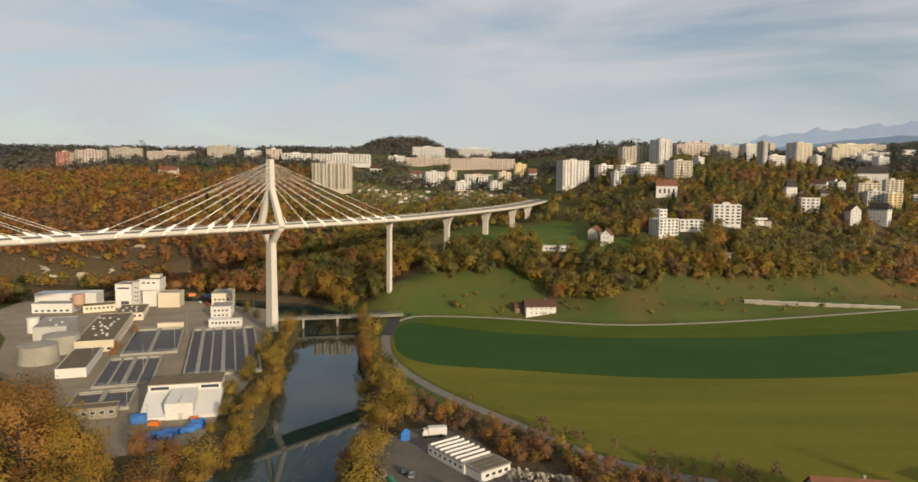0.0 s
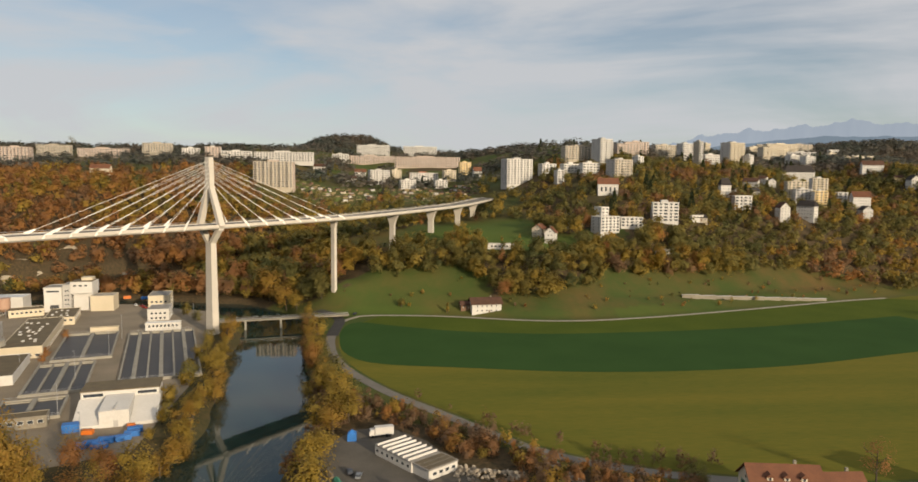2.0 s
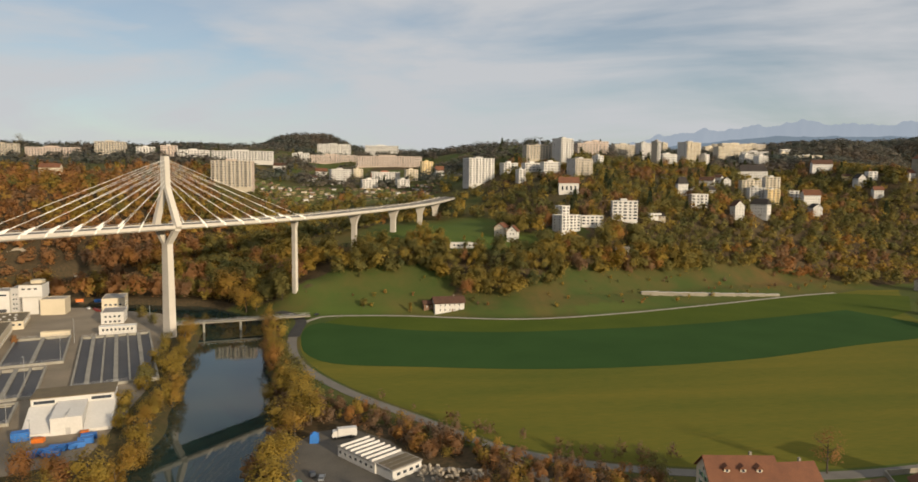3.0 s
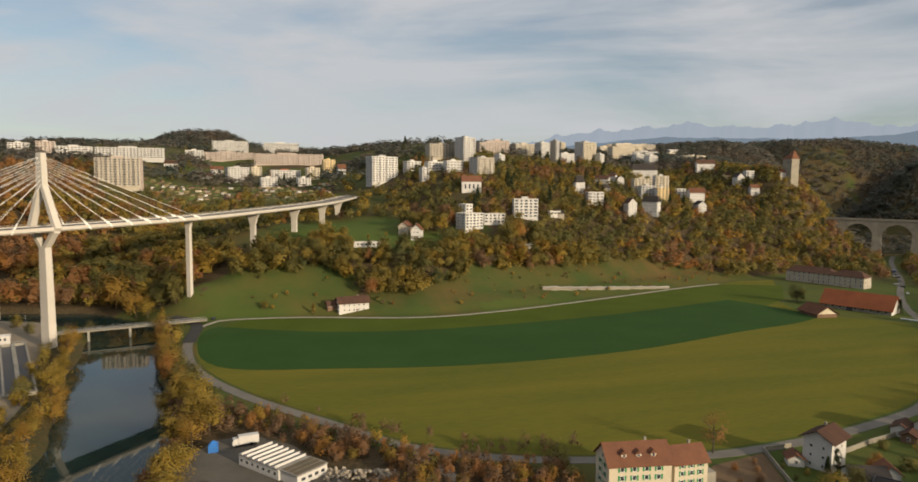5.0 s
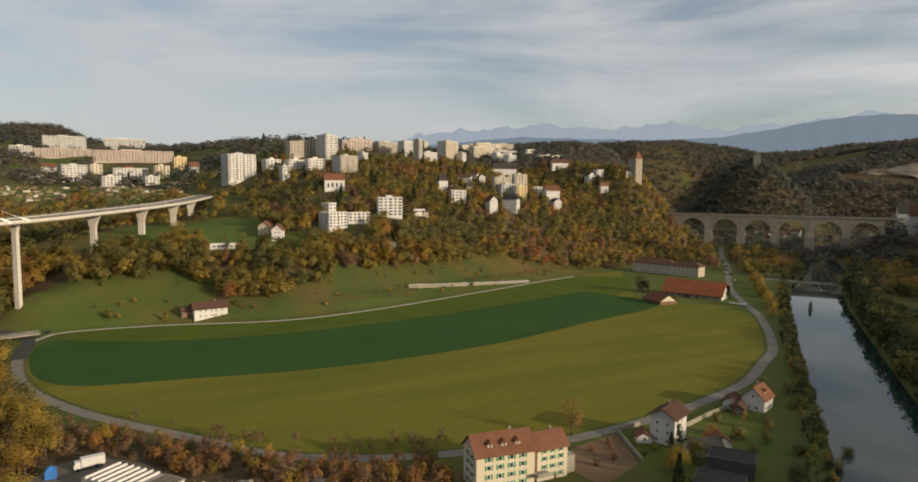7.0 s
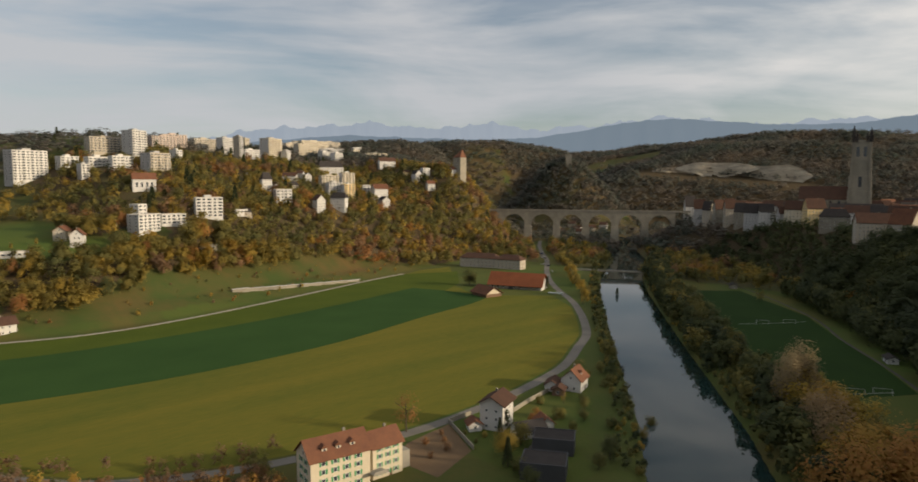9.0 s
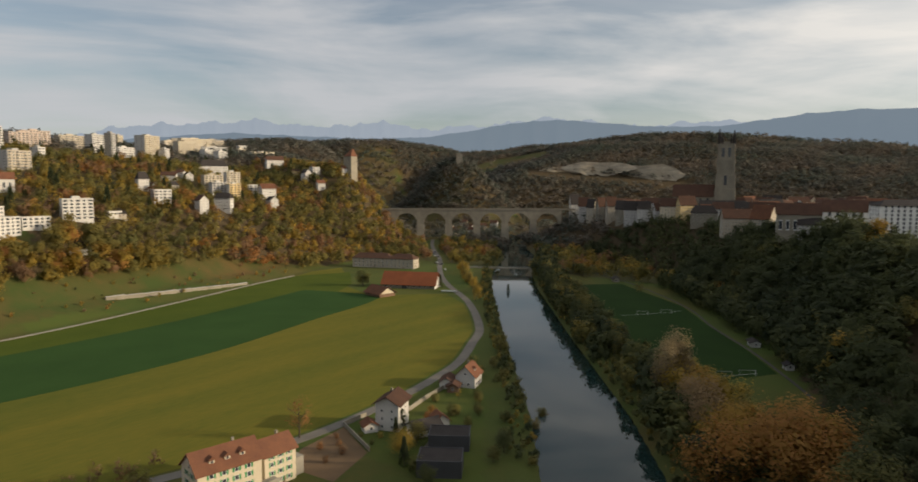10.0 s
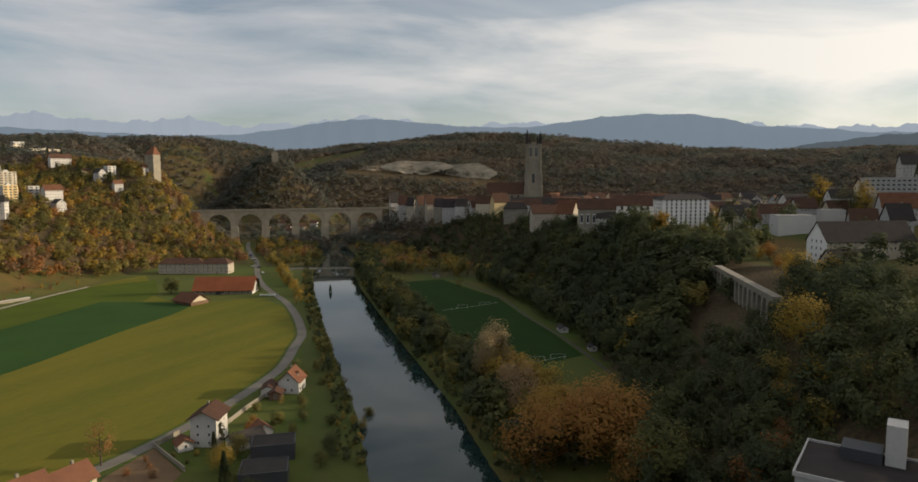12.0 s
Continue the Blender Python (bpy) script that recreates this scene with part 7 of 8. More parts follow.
HAZE = distance_mat("blue_haze_slopes", (0.05, 0.06, 0.07), (0.18, 0.225, 0.27))
PALE = distance_mat("pale_haze_peaks", (0.07, 0.08, 0.09), (0.33, 0.375, 0.435))
NEARHAZE = distance_mat("haze_blue_foothills", (0.05, 0.05, 0.045), (0.085, 0.105, 0.12))
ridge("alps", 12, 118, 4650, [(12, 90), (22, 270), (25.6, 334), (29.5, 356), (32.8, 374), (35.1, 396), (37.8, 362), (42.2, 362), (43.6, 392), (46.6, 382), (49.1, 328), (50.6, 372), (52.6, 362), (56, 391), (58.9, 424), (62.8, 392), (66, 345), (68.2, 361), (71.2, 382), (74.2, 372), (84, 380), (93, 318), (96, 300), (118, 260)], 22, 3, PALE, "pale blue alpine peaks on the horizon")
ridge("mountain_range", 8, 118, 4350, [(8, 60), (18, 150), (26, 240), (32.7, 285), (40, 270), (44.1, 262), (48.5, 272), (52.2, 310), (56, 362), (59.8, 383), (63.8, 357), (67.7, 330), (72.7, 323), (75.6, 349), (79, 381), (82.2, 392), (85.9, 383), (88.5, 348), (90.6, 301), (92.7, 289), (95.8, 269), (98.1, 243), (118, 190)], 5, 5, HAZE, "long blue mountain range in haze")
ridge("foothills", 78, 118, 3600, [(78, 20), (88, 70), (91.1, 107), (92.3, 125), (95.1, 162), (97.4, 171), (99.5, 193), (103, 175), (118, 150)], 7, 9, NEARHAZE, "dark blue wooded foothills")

# ---- trees ----
def crown_arrays(rng, height, radius, n_leaf, leaf, low=0.25, lobes=7, taper=0.0):
    """Many small leaf clumps loosely gathered round boughs; returns three points for each clump."""
    cz, rz = height * (low + 1) / 2, height * (1 - low) / 2
    n_b = lobes * 3
    h = rng.uniform(-0.9, 0.95, n_b)
    a = rng.uniform(0, math.tau, n_b)
    wide = np.sqrt(1 - (0.93 * h) ** 2) * (1 - taper * 0.5 * (h + 0.9) / 1.85)
    rad = radius * wide * rng.uniform(0.40, 0.82, n_b)
    c = np.stack([np.cos(a) * rad, np.sin(a) * rad, cz + h * rz * 0.84], 1)
    size = radius * rng.uniform(0.20, 0.33, n_b)
    pick = rng.randint(0, n_b, n_leaf)
    mid = c[pick] + rng.normal(size=(n_leaf, 3)) * size[pick][:, None] * np.array([0.62, 0.62, 0.74])
    mid[:, 2] = np.clip(mid[:, 2], low * height * 0.5, height * 1.03)
    u = mid - np.array([0, 0, cz - 0.2 * rz])
    u /= np.linalg.norm(u, axis=1)[:, None] + 1e-9
    # two crossed directions for each clump, leaning along the surface
    v = rng.normal(size=(n_leaf, 3)); v /= np.linalg.norm(v, axis=1)[:, None]
    w = np.cross(u + 0.4 * v, rng.normal(size=(n_leaf, 3))); w /= np.linalg.norm(w, axis=1)[:, None]
    x = np.cross(w, u + 0.4 * v); x /= np.linalg.norm(x, axis=1)[:, None]
    s = leaf * rng.uniform(0.6, 1.3, (n_leaf, 1))
    return np.stack([mid + w * s, mid - 0.6 * w * s + x * s * 0.9, mid - 0.5 * w * s - x * s], 1)


def mesh_of(name, tris, tint, material, normals=None):
    co = tris.reshape(-1, 3)
    me = bpy.data.meshes.new(name)
    n = len(tris)
    me.vertices.add(3 * n); me.loops.add(3 * n); me.polygons.add(n)
    me.vertices.foreach_set("co", co.astype(np.float32).ravel())
    me.loops.foreach_set("vertex_index", np.arange(3 * n, dtype=np.int32))
    me.polygons.foreach_set("loop_start", np.arange(0, 3 * n, 3, dtype=np.int32))
    me.update(calc_edges=True)
    at = me.attributes.new("tint", "FLOAT", "POINT")
    at.data.foreach_set("value", np.repeat(tint, 3).astype(np.float32))
    me.materials.append(material)
    if normals is not None:
        me.polygons.foreach_set("use_smooth", np.ones(n, bool))
        me.normals_split_custom_set_from_vertices(normals.reshape(-1, 3))
    return me


def outward(tris, low=0.3, lean=0.5):
    """Turns every leaf's front away from the crown's heart, and gives soft normals, mixed from that way and the leaf's own lean."""
    mid = tris.mean(axis=1)
    u = mid - np.array([0, 0, low])
    u[:, 2] *= 0.8
    u /= np.linalg.norm(u, axis=1)[:, None] + 1e-9
    f = np.cross(tris[:, 1] - tris[:, 0], tris[:, 2] - tris[:, 0])
    f /= np.linalg.norm(f, axis=1)[:, None] + 1e-9
    back = (f * u).sum(axis=1) < 0
    tris[back] = tris[back][:, ::-1]
    f[back] *= -1
    v = u + lean * f + np.array([0, 0, 0.35])
    v /= np.linalg.norm(v, axis=1)[:, None] + 1e-9
    return np.repeat(v, 3, axis=0)


def scatter(rng, x0, x1, y0, y1, gap, keep):
    """Jittered grid of points, thinned by the woodland mask."""
    gx, gy = np.meshgrid(np.arange(x0, x1, gap), np.arange(y0, y1, gap), indexing="ij")
    px, py = gx.ravel() + rng.uniform(-0.48, 0.48, gx.size) * gap, gy.ravel() + rng.uniform(-0.48, 0.48, gx.size) * gap
    ok = keep(px, py) > rng.uniform(0, 1, px.size)
    return px[ok], py[ok]


def in_view(px, py):
    a = np.degrees(np.arctan2(px, py))
    return (a > -42) & (a < 112)


def free(px, py):
    ok = np.ones(px.shape, bool)
    for x, y, r in CLEAR:
        ok &= (px - x) ** 2 + (py - y) ** 2 > r * r
    return ok


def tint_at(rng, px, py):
    """Rust on the gorge side, olive and gold mid-valley, green darkened to put in shade on the west bank."""
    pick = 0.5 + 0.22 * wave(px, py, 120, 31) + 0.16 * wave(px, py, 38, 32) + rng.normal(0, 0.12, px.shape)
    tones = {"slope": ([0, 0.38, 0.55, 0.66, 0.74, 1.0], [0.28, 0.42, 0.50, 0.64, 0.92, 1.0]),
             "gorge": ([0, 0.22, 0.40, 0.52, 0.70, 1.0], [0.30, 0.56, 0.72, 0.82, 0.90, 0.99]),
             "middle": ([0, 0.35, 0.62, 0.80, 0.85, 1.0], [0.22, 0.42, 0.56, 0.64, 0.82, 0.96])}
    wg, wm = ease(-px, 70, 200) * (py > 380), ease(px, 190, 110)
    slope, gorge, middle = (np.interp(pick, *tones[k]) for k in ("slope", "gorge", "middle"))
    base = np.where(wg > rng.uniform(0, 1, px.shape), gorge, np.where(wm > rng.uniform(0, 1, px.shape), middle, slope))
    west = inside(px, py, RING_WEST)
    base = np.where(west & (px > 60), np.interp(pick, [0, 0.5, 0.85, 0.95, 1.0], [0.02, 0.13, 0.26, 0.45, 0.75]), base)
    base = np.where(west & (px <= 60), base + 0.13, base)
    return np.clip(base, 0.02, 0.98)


def make_forest(name, px, py, seed, n_leaf, leaf, h0, h1, label, tint=None, material=LEAVES, broad=1.0, lean=0.4, slim=1.0):
    rng = np.random.RandomState(seed)
    protos = []
    for k in range(8):
        protos.append(crown_arrays(rng, 1.0, slim * rng.uniform(0.36, 0.48), n_leaf, leaf, rng.uniform(0.05, 0.22), rng.randint(5, 9), rng.uniform(0, 0.7)))
    soft = [outward(q, 0.3, lean) for q in protos]
    tris, tints, norms = [], [], []
    z = ground_z(px, py)
    tn = tint_at(rng, px, py) if tint is None else tint
    for x, y, zz, t in zip(px, py, z, tn):
        h = rng.uniform(h0, h1) * (0.78 if 15 < x < 200 and 470 < y < 560 else 1.0)
        a = rng.uniform(0, math.tau)
        m = np.array([[math.cos(a), -math.sin(a), 0], [math.sin(a), math.cos(a), 0], [0, 0, 1]])
        pk = rng.randint(8)
        q = protos[pk] @ m.T
        norms.append(soft[pk] @ m.T)
        tris.append(q * np.array([h * broad * rng.uniform(0.85, 1.2), h * broad * rng.uniform(0.85, 1.2), h]) + np.array([x, y, zz - 0.04 * h]))
        tints.append(np.full(n_leaf, t))
    if not tris:
        return
    ob = new(name, mesh_of(name, np.concatenate(tris), np.concatenate(tints), material, np.concatenate(norms)))
    return tagged(ob, label, "forest", kind="stuff")


CLEAR += [(440, 174, 14), (477, 163, 14), (400, 140, 22), (430, 160, 18), (500, 200, 16), (360, 110, 20), (229, -18, 11), (212, -17, 9), (196, -15, 7)]


def make_woods():
    rng = np.random.RandomState(7)
    keep = lambda a, b: wood_mask(a, b) * in_view(a, b) * free(a, b) * (seg_dist(a, b, RIVER) > 24) * (seg_dist(a, b, np.array(AXIS)[:, :2]) > 9)
    x, y = scatter(rng, -560, 620, -120, 640, 8.6, keep)
    d = np.hypot(x, y)
    near = (d > 120) & (d < 620) & ~((x < -55) & (y < 250) & (d < 230))
    close = near & (d < 290)
    near = near & ~close
    make_forest("near_woods", x[close], y[close], 16, 800, 0.031, 11, 18, "broadleaf trees on the near wooded slope")
    make_forest("slope_woods", x[near], y[near], 1, 520, 0.041, 14, 22, "dense autumn broadleaf wood on the valley slopes", broad=1.15, slim=0.9, lean=0.3)
    x, y = scatter(rng, -620, 760, -120, 900, 9.8, keep)
    mid = np.hypot(x, y) >= 620
    make_forest("hill_woods", x[mid], y[mid], 2, 125, 0.074, 8, 15, "autumn trees between the hillside houses", broad=1.25)
    keep2 = lambda a, b: wood_mask(a, b) * in_view(a, b) * free(a, b) * ((a > 760) | (b > 900) | (a < -620))
    x, y = scatter(rng, -1300, 2400, -700, 2300, 15.2, keep2)
    hidden = (inside(x, y, RING_FAR) & (seg_dist(x, y, FOOT_FAR) > 1100)) | ((y > 1900) & (np.abs(x + 165) > 190))
    x, y = x[~hidden], y[~hidden]
    make_forest("far_woods", x, y, 3, 36, 0.1, 11, 18, "far wooded hills in haze-greyed autumn brown", tint=np.clip(0.36 + 0.2 * wave(x, y, 260, 41) + rng.normal(0, 0.08, x.shape), 0.03, 1.0), material=HAZED_WOODS, broad=1.9, lean=0.12)
    x, y = scatter(rng, 930, 1180, 720, 965, 8.0, lambda a, b: (((a - 1055) / 125) ** 2 + ((b - 842) / 115) ** 2 < 1) * free(a, b) * 1.0)
    make_forest("spur_woods", x, y, 18, 60, 0.085, 9, 15, "dark autumn wood on the steep spur, greyed with haze", tint=np.clip(0.3 + 0.2 * wave(x, y, 60, 43) + rng.normal(0, 0.1, x.shape), 0.0, 1.0), material=HAZED_WOODS, broad=1.4, lean=0.12)
    # shrubs on the open slope above the meadow
    open_slope = lambda a, b: (inside(a, b, RING_EAST) & (seg_dist(a, b, FOOT_EAST) > 6) & (wood_mask(a, b) < 0.05) & (a > -60) & (a < 430) & (b < 580)).astype(float) * 0.2
    x, y = scatter(rng, -60, 440, 440, 585, 7, open_slope)
    make_forest("slope_shrubs", x, y, 14, 110, 0.085, 1.5, 5.0, "scattered brown shrubs on the open slope", tint=np.clip(0.66 + rng.normal(0, 0.26, x.shape), 0.1, 1.0))
    # scrub on the river banks
    strip = lambda a, b: ((seg_dist(a, b, RIVER) > 21) & free(a, b) & (seg_dist(a, b, np.array(ROAD)) > 6) & ~inside(a, b, RING_WEST) & ~inside(a, b, RING_EAST)).astype(float)
    east = np.array([(-62, 455), (-52, 400), (-48, 340), (-28, 290), (0, 262), (30, 232), (60, 205), (88, 192), (92, 150), (60, 110), (0, 150), (-40, 200), (-60, 300)], float)
    x, y = scatter(rng, -70, 110, 100, 470, 4.4, lambda a, b: strip(a, b) * inside(a, b, east) * ~inside(a, b, np.array([(-30, 228), (-28, 184), (16, 182), (28, 200), (6, 240), (-20, 250)], float)))
    make_forest("bank_scrub", x, y, 11, 260, 0.052, 3.5, 8, "brown and olive scrub between river and road", tint=np.clip(0.92 + 0.2 * wave(x, y, 40, 51) + rng.normal(0, 0.2, x.shape), 0.15, 1.0))
    # thin bare bushes on the field's side of the road
    hedge = np.array([(-8, 296), (22, 262), (50, 230), (76, 214), (104, 204), (104, 197), (73, 206), (46, 223), (20, 256), (-12, 292)], float)
    x, y = scatter(rng, -20, 110, 190, 300, 4.2, lambda a, b: inside(a, b, hedge) * free(a, b) * (seg_dist(a, b, np.array(ROAD)) > 3.6) * 0.6)
    make_forest("roadside_bushes", x, y, 15, 130, 0.05, 3, 7, "thin brown bushes beside the meadow road", tint=np.clip(1.0 + rng.normal(0, 0.06, x.shape), 0.75, 1.0))
    x, y = scatter(rng, 180, 720, 50, 560, 3.9, lambda a, b: strip(a, b) * (seg_dist(a, b, RIVER) < 30))
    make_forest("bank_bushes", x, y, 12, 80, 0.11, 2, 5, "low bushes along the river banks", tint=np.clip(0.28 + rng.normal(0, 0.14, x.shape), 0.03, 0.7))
    # West bank trees: low tints carry the bank's shade in their green.
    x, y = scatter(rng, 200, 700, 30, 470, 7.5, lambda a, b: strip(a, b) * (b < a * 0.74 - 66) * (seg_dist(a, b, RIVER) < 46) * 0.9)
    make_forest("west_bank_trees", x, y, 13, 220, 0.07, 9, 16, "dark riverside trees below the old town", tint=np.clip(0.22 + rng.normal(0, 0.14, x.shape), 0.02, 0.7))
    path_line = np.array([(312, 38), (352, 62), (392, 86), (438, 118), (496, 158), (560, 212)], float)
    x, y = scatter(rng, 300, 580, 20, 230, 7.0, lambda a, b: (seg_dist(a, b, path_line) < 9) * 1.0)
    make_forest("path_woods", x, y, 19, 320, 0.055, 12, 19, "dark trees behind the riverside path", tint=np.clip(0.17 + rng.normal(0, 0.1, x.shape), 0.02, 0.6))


make_woods()


# ---- single trees: trunk, limbs and leafy crown ----
def trunk_mesh(rng, h, low, spread):
    bm = bmesh.new()
    r = 0.022 * h
    lean = Vector((rng.uniform(-0.04, 0.04) * h, rng.uniform(-0.04, 0.04) * h, h * 0.62))
    tube(bm, (0, 0, -0.6), lean * (low + 0.1), r * 1.25, 7, r * 0.85)
    tube(bm, lean * (low + 0.1), lean * 1.25, r * 0.85, 6, r * 0.25)
    for k in range(7):
        a = math.tau * k / 7 + rng.uniform(-0.4, 0.4)
        s = lean * rng.uniform(low + 0.15, 0.95)
        e = s + Vector((math.cos(a) * spread, math.sin(a) * spread, rng.uniform(0.12, 0.32) * h)) * rng.uniform(0.55, 0.85)
        tube(bm, s, e, r * 0.4, 5, r * 0.12)
        for q in range(2):
            b = a + rng.uniform(-0.9, 0.9)
            m = s.lerp(e, rng.uniform(0.4, 0.8))
            tube(bm, m, m + Vector((math.cos(b), math.sin(b), 0.8)) * spread * 0.4, r * 0.18, 4, r * 0.05)
    return bm


TREES = {}


def tree_model(kind, k):
    """kind: broad, tall, bare, poplar, conifer, bush; each in a few variants, one metre high."""
    if (kind, k) in TREES:
        return TREES[kind, k]
    rng = np.random.RandomState(100 + 17 * k + 3 * len(kind) + ord(kind[0]))
    n, leaf, rad, low = {"broad": (1700, 0.024, 0.44, 0.12), "tall": (1400, 0.021, 0.27, 0.10), "grand": (3400, 0.017, 0.42, 0.14), "open": (1700, 0.016, 0.38, 0.10), "bare": (700, 0.017, 0.40, 0.24), "poplar": (900, 0.024, 0.13, 0.06),
                         "conifer": (900, 0.030, 0.20, 0.05), "bush": (520, 0.055, 0.62, 0.0)}[kind]
    if kind == "conifer":
        t = rng.uniform(0, 1, n) ** 0.7
        a = rng.uniform(0, math.tau, n)
        rr = rad * (1 - t) * rng.uniform(0.5, 1.05, n) * (0.82 + 0.18 * np.sin(t * 60)) + 0.012
        mid = np.stack([np.cos(a) * rr, np.sin(a) * rr, 0.06 + 0.94 * t], 1)
        v = rng.normal(size=(n, 3)); v /= np.linalg.norm(v, axis=1)[:, None]
        out = np.stack([np.cos(a), np.sin(a), -0.5 + 0 * a], 1)
        w = np.cross(out, v); w /= np.linalg.norm(w, axis=1)[:, None]
        tris = np.stack([mid + out * leaf * 1.6, mid + w * leaf, mid - w * leaf], 1)
    else:
        tris = crown_arrays(rng, 1.0, rad, n, leaf, low, {"poplar": 6, "grand": 16}.get(kind, 9), 0.3)
    TREES[kind, k] = (tris, n, rng)
    return TREES[kind, k]


TREE_MESH = {}


def tree(x, y, h, kind="broad", tint=0.5, wide=1.0, label="", group="riverside trees", z=None, k=None, name="tree", leaves=LEAVES):
    rng = random.Random(int(x * 31 + y * 17))
    k = rng.randrange(3) if k is None else k
    t = round(min(0.98, max(0.02, tint)) * 12) / 12
    key = (kind, k, t, leaves.name)
    if key not in TREE_MESH:
        tris, n, r = tree_model(kind, k)
        soft = outward(tris)
        TREE_MESH[key] = mesh_of("crown", tris, np.full(n, t), leaves, soft)
    if (kind, k) not in TREE_MESH:
        q = trunk_mesh(random.Random(k + 5), 1.0, 0.2, 0.34 if kind in ("broad", "bare", "grand", "open") else 0.12)
        me = bpy.data.meshes.new("trunk")
        q.to_mesh(me); q.free()
        me.materials.append(BARK)
        TREE_MESH[kind, k] = me
    shade = "dark green" if t < 0.25 else "olive green" if t < 0.42 else "golden olive" if t < 0.55 else "golden yellow" if t < 0.72 else "rusty orange"
    what = {"broad": "broadleaf tree", "grand": "spreading broadleaf tree", "open": "thin-crowned tree", "tall": "tall broadleaf tree", "bare": "half-bare tree", "poplar": "slim poplar", "conifer": "conifer", "bush": "shrub"}[kind]
    ob = new("bush" if kind == "bush" else name)
    ob.matrix_basis = Matrix.LocRotScale((x, y, (gz(x, y) if z is None else z) - 0.1), Euler((0, 0, rng.uniform(0, math.tau))), (h * wide, h * wide, h))
    tagged(ob, label or f"{shade} {what} in autumn leaf", "shrub" if kind == "bush" else "tree", group)
    piece("trunk", TREE_MESH[kind, k], ob, Matrix.Identity(4))
    piece("crown", TREE_MESH[key], ob, Matrix.Identity(4))
    return ob


def plant_line(line, gap, off, h0, h1, kinds, t0, t1, seed, jitter=2.0, group="riverside trees", wide=1.0):
    rng = random.Random(seed)
    p = smooth_line(line, gap)
    t = np.gradient(p, axis=0)
    t /= np.linalg.norm(t, axis=1)[:, None]
    for k in range(len(p)):
        o = off + rng.uniform(-jitter, jitter)
        x, y = p[k, 0] - t[k, 1] * o + rng.uniform(-1, 1) * gap * 0.3, p[k, 1] + t[k, 0] * o + rng.uniform(-1, 1) * gap * 0.3
        if any((x - a) ** 2 + (y - b) ** 2 < r * r for a, b, r in CLEAR[-0:]) or seg_dist(np.array([x]), np.array([y]), RIVER)[0] < 19 or seg_dist(np.array([x]), np.array([y]), np.array(ROAD))[0] < 5:
            continue
        tree(x, y, rng.uniform(h0, h1), rng.choice(kinds), rng.uniform(t0, t1), rng.uniform(0.9, 1.25) * wide, group=group)


# west bank along the works
plant_line([(-83, 195), (-80, 225), (-80, 260), (-86, 310), (-97, 360), (-104, 398)], 8.5, 0, 9, 14, ["broad", "broad", "tall"], 0.54, 0.66, 1, 2.5, wide=1.2)
plant_line([(-88, 240), (-95, 300), (-104, 350), (-112, 392)], 11.0, 3, 5, 8, ["broad", "bush"], 0.42, 0.62, 2)
plant_line([(-86, 180), (-92, 200), (-102, 210), (-116, 210)], 8, 0, 9, 14, ["broad", "tall", "bare"], 0.55, 0.85, 16, 4)
# east bank from the boat yard to the low bridge
plant_line([(-30, 182), (-28, 205), (-27, 235), (-30, 262), (-36, 290)], 19.0, 0, 11, 15, ["broad"], 0.54, 0.64, 3, 1.5, wide=1.25)
plant_line([(-40, 292), (-46, 330), (-52, 370), (-56, 412), (-60, 440)], 13.0, 0, 9, 14, ["broad", "broad", "open"], 0.58, 0.78, 4, 3.0, wide=1.1)
plant_line([(-22, 250), (-26, 282), (-34, 312), (-46, 350), (-50, 400)], 11.0, 0, 7, 12, ["broad", "bush"], 0.38, 0.60, 5, 3.0, wide=1.3)
# scrub between the boat yard and the meadow road
plant_line([(-18, 256), (2, 240), (18, 224), (36, 208), (58, 192), (80, 184)], 6.5, 0, 4, 7.5, ["bare", "bush", "bare", "bare"], 0.75, 0.98, 6, 4.0, group="roadside scrub")
plant_line([(-14, 275), (8, 254), (30, 232), (48, 214)], 8.5, 0, 3, 7, ["bare", "bush"], 0.8, 0.98, 7, 2.0, group="roadside scrub")
plant_line([(24, 196), (44, 182), (66, 172), (84, 160)], 7, 0, 3, 7, ["bush", "bare", "broad"], 0.4, 0.8, 8, 5.0, group="roadside scrub")
# east bank below the meadow road's second half
plant_line([(206, 118), (236, 142), (276, 170), (322, 206), (372, 246), (430, 292), (492, 340), (545, 382)], 8.5, 2.0, 3.5, 7.5, ["broad", "bush", "bare", "broad"], 0.3, 0.6, 9, 2.5)
plant_line([(400, 300), (450, 340), (510, 396), (560, 440), (620, 500)], 8, 0, 6, 11, ["broad", "bare", "tall"], 0.35, 0.6, 10, 3)
plant_line([(470, 360), (505, 392), (540, 425)], 6, 2, 5, 8, ["broad"], 0.55, 0.66, 11, 1)
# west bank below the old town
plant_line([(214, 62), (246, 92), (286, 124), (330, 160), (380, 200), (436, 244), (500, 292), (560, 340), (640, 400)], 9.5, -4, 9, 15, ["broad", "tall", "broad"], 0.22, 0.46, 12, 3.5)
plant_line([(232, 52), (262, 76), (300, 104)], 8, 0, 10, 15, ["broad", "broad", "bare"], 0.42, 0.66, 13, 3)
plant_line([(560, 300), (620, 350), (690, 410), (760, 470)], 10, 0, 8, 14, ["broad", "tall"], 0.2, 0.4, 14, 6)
plant_line([(600, 540), (650, 560), (700, 600), (760, 650)], 11, -16, 7, 12, ["broad", "tall", "conifer"], 0.15, 0.5, 15, 8)
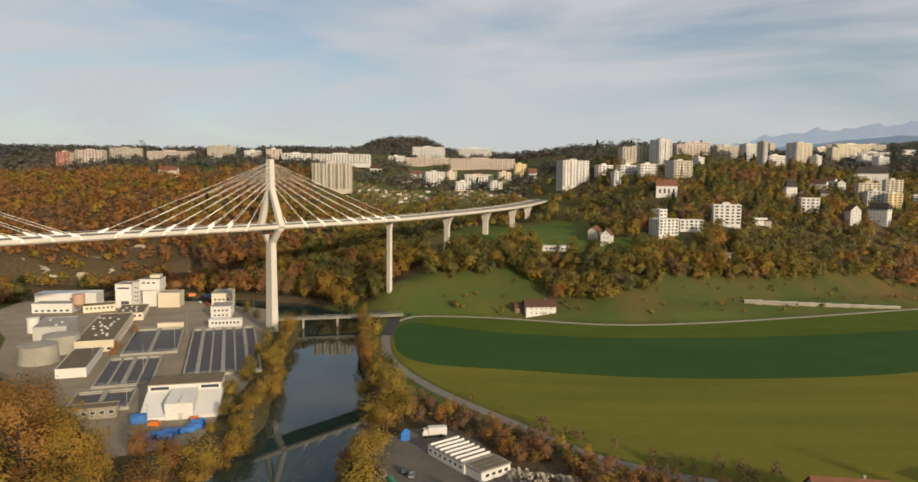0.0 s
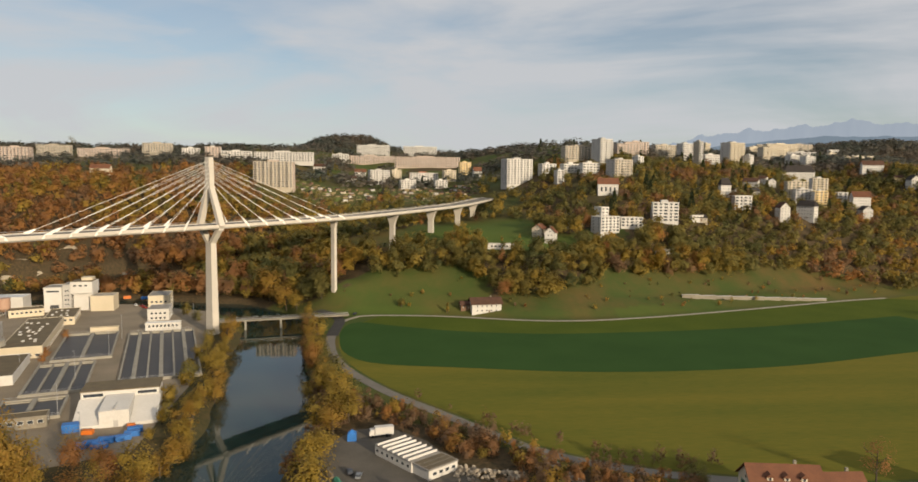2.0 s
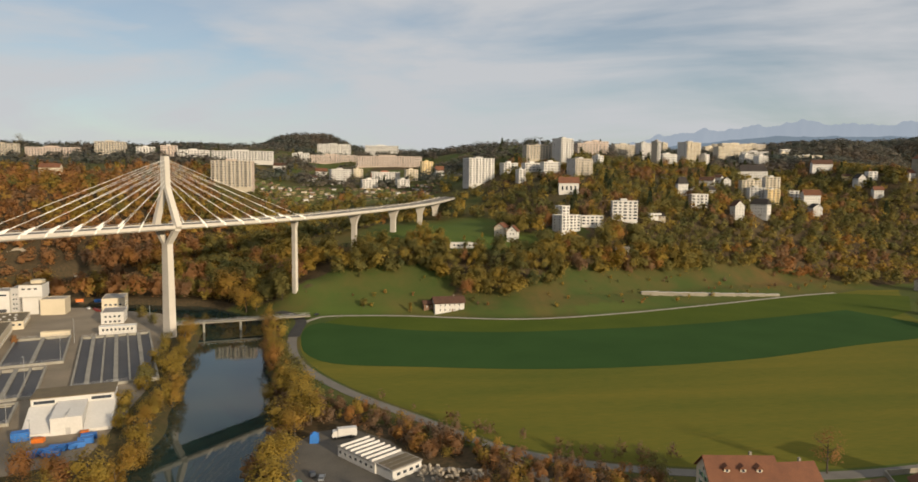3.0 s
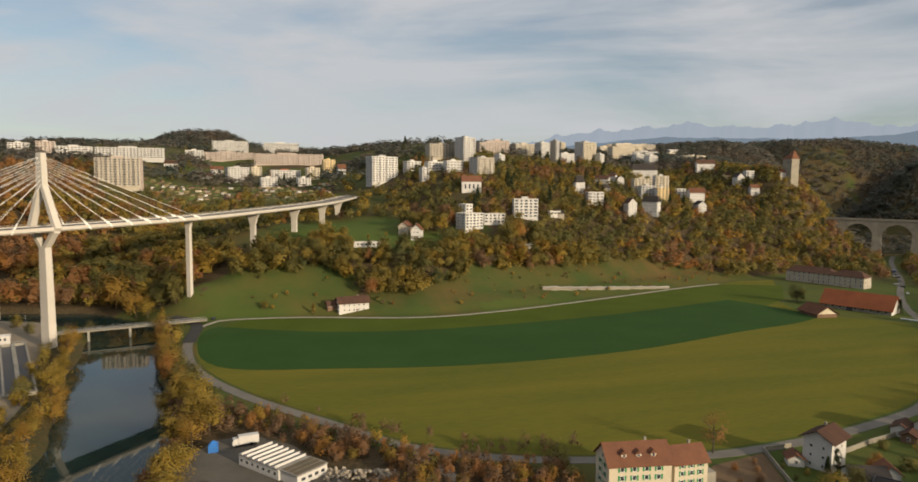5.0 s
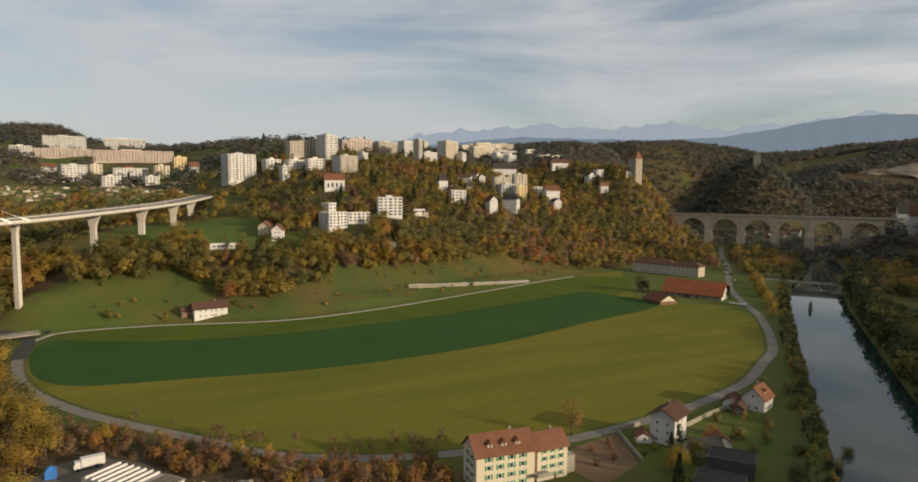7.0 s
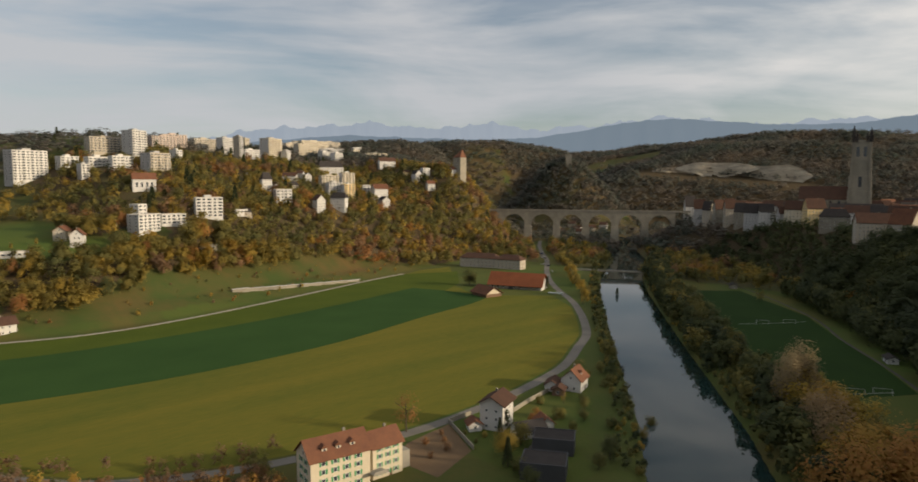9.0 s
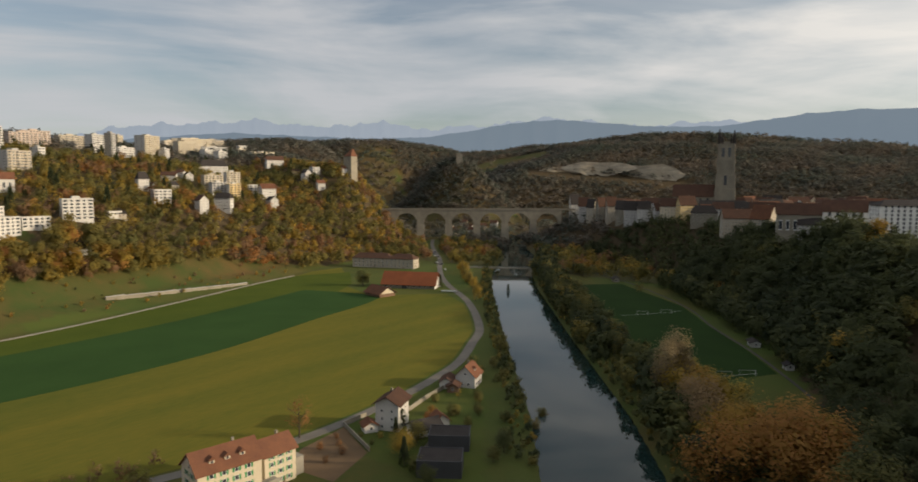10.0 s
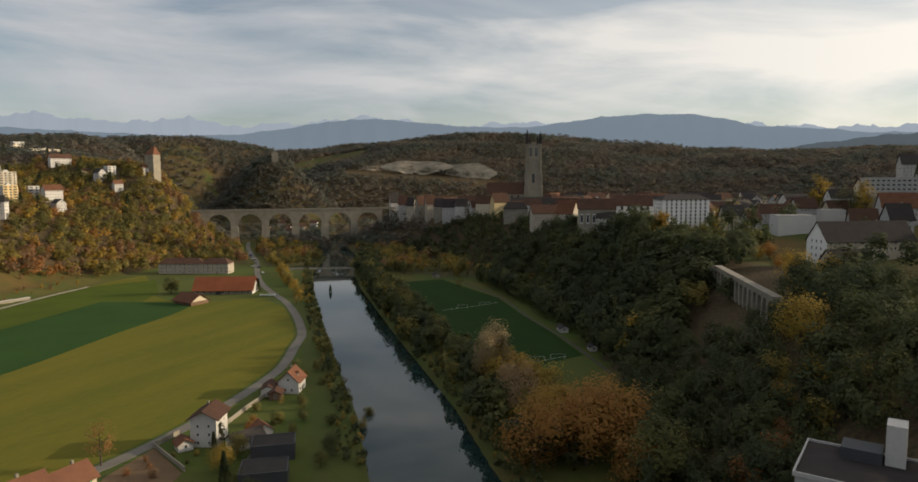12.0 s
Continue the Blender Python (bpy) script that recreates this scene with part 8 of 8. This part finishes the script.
# golden trees on the near west slope
rs = random.Random(4)
for k in range(26):
    a, q = radians(rs.uniform(-40, -24.5)), rs.uniform(150, 212)
    sx, sy = math.sin(a) * q, math.cos(a) * q
    if sx > -70 or seg_dist(np.array([sx]), np.array([sy]), RIVER)[0] < 24 or (sy > 208 and sx > -125):
        continue
    tree(sx, sy, rs.uniform(15, 22), rs.choice(["open", "open", "tall", "open"]), rs.choice([0.56, 0.62, 0.68, 0.74, 0.8]), 1.0, group="golden slope trees")
# trees that stand alone
ALONE = [(146, 188.5, 15, "bare", 0.86), (88, 189, 9, "broad", 0.45), (400, 424, 15, "broad", 0.36), (436, 366, 11, "conifer", 0.1), (-72, 500, 15, "broad", 0.35), (-60, 486, 12, "broad", 0.45), (-104, 518, 26, "broad", 0.66), (-64, 512, 20, "broad", 0.4), (-90, 532, 26, "broad", 0.3), (-112, 532, 27, "broad", 0.35), (-86, 492, 21, "broad", 0.64), (-78, 486, 13, "broad", 0.62), (-66, 462, 11, "tall", 0.55),
         (168, 152, 8.5, "broad", 0.42), (174.5, 164.5, 9.5, "poplar", 0.08), (171, 165, 6, "conifer", 0.12), (152, 143, 10, "conifer", 0.1), (30, 462, 8, "tall", 0.6), (-2, 470, 7, "broad", 0.5),
         (196, 58, 23, "grand", 0.72), (206, 44, 26, "grand", 0.74), (214, 34, 26, "grand", 0.73), (218, 60, 21, "grand", 0.70), (226, 46, 24, "grand", 0.75), (207, 20, 19, "broad", 0.20), (222, 22, 19, "broad", 0.26), (194, 26, 17, "broad", 0.72), (232, 62, 17, "broad", 0.70), (238, 34, 17, "broad", 0.60),
         (268, 96, 20, "broad", 0.60), (256, 84, 20, "broad", 0.66), (262, 74, 17, "broad", 0.56), (229, -18, 19, "grand", 0.60), (178, -18, 9, "bush", 0.5), (190, -28, 9, "bush", 0.45), (200, -20, 10, "broad", 0.62), (214, -10, 12, "broad", 0.5), (300, -20, 17, "broad", 0.58), (292, -30, 15, "broad", 0.56), (368, -22, 9, "broad", 0.66), (362, -16, 8, "broad", 0.72),
         (410, -14, 10, "broad", 0.76), (403, -8, 8, "broad", 0.60), (484, 17, 16, "tall", 0.60), (470, 26, 15, "broad", 0.40), (616, -56, 34, "tall", 0.62), (552, -80, 30, "tall", 0.56), (560, -72, 24, "broad", 0.36), (600, 20, 15, "broad", 0.56), (612, 30, 13, "broad", 0.5), (585, 8, 16, "tall", 0.6), (620, -10, 14, "conifer", 0.12), (288, 200, 9, "broad", 0.4), (181, 124, 8, "broad", 0.25), (157, 149, 9.5, "grand", 0.58), (172, 181, 2.5, "bush", 0.4), (168, 178, 2, "bush", 0.6), (160, 172, 2.2, "bush", 0.3), (164, 166, 2.5, "bush", 0.5), (158, 164, 2, "bush", 0.35), (188, 164, 4, "bush", 0.8), (195, 168, 3.5, "bush", 0.75), (192, 148, 4, "bush", 0.4), (204, 152, 5, "broad", 0.35), (215, 160, 5, "broad", 0.4), (222, 166, 4, "bush", 0.3), (245, 172, 4, "bush", 0.35), (248, 184, 5, "broad", 0.5), (150, 136, 6, "broad", 0.3), (146, 128, 7, "broad", 0.25), (172, 122, 6, "broad", 0.3), (190, 130, 5, "bush", 0.3), (205, 140, 5, "broad", 0.32), (144, 175, 2.5, "bush", 0.85), (150, 172, 2.5, "bush", 0.9), (138, 165, 2.5, "bush", 0.9), (146, 166, 3, "bush", 0.88), (154, 178, 2.2, "bush", 0.9), (197, 160, 5, "bush", 0.35), (230, 139, 6, "broad", 0.4), (233, 151, 5, "bush", 0.35), (200, 160, 4, "bush", 0.5), (214, 170, 5, "bare", 0.6), (206, 176, 4, "bush", 0.4), (250, 172, 5, "bush", 0.45), (262, 186, 6, "broad", 0.42),
         (258, 196, 6, "broad", 0.44), (622, 512, 9, "conifer", 0.1), (-150, 468, 8, "bush", 0.5), (-136, 446, 7, "bush", 0.45), (-196, 398, 5, "bush", 0.86), (-186, 358, 5, "bush", 0.86), (-182, 346, 4.5, "bush", 0.84), (36, 575, 6, "tall", 0.6), (52, 573, 6, "tall", 0.6),
         (68, 572, 6, "tall", 0.6), (84, 572, 6, "tall", 0.6), (100, 574, 6, "tall", 0.6), (208, 600, 17, "tall", 0.60), (214, 606, 15, "tall", 0.62), (126, 600, 9, "broad", 0.55), (196, 624, 16, "conifer", 0.1), (190, 628, 14, "conifer", 0.12)]
for ax, ay, ah, ak, at_ in ALONE:
    tree(ax, ay, ah, ak, at_, group="trees that stand alone", wide=0.85 if at_ > 0.93 else 1.3 if ak in ("broad", "grand") else 1.0)
for ax, ay, ah, ak, at_ in ((189, 18, 22, "grand", 0.34), (172, -9, 9, "broad", 0.84), (166, -3, 10, "broad", 0.8), (178, -12, 8, "broad", 0.85), (206, -22, 8, "broad", 0.62), (199, -12, 9, "broad", 0.66)):
    tree(ax, ay, ah, ak, at_, group="near slope trees", wide=1.3)
for ax, ay, ah in ((-106, 158, 27), (-103, 170, 26), (-96, 163, 25), (-90, 160, 22), (-112, 172, 27), (-118, 182, 25)):
    tree(ax, ay, ah, "open", 0.58 + 0.05 * (ah % 4), group="golden slope trees", wide=0.85)
for ax, ay, ah, aw in ((273, 97, 29, 0.62), (264, 101, 27, 0.6), (281, 103, 28, 0.6), (234, 74, 23, 0.9), (243, 82, 21, 0.85)):
    tree(ax, ay, ah, "grand", 0.2 if ah > 25 else 0.9, label="tall tree with pale beige thinning leaves", group="riverside trees", wide=aw, leaves=PALE_LEAVES)
# dark conifers among the hillside houses, and trees on the plateau
def far_conifers(name, x0, x1, y0, y1, count, kinds, t0, t1, h0, h1, seed, label):
    rng = np.random.RandomState(seed)
    tris, tints = [], []
    for k in range(count):
        x, y = rng.uniform(x0, x1), rng.uniform(y0, y1)
        if any((x - a) ** 2 + (y - b) ** 2 < r * r for a, b, r in CLEAR):
            continue
        src, n, r = tree_model(kinds[k % len(kinds)], k % 3)
        pick = rng.permutation(n)[:260]
        h = rng.uniform(h0, h1)
        mid = src[pick].mean(axis=1, keepdims=True)
        tris.append((mid + (src[pick] - mid) * 1.8) * h + np.array([x, y, gz(x, y) - 0.2]))
        tints.append(np.full(260, rng.uniform(t0, t1)))
    tagged(new(name, mesh_of(name, np.concatenate(tris), np.concatenate(tints), LEAVES)), label, "trees", kind="stuff")


far_conifers("hillside_conifers", 180, 680, 640, 1120, 130, ["conifer", "tall", "conifer"], 0.03, 0.2, 11, 20, 4, "dark conifers between the hillside houses")
far_conifers("plateau_trees", -460, 130, 860, 1500, 120, ["conifer", "broad", "tall"], 0.05, 0.55, 8, 16, 5, "scattered trees and conifers on the plateau")
far_conifers("town_trees", 420, 900, -160, 330, 40, ["broad", "tall", "conifer"], 0.05, 0.6, 9, 15, 6, "scattered trees between old town roofs")
tree(-700, 1480, 30, "bare", 0.5, label="lone bare tree on the skyline", group="plateau trees")
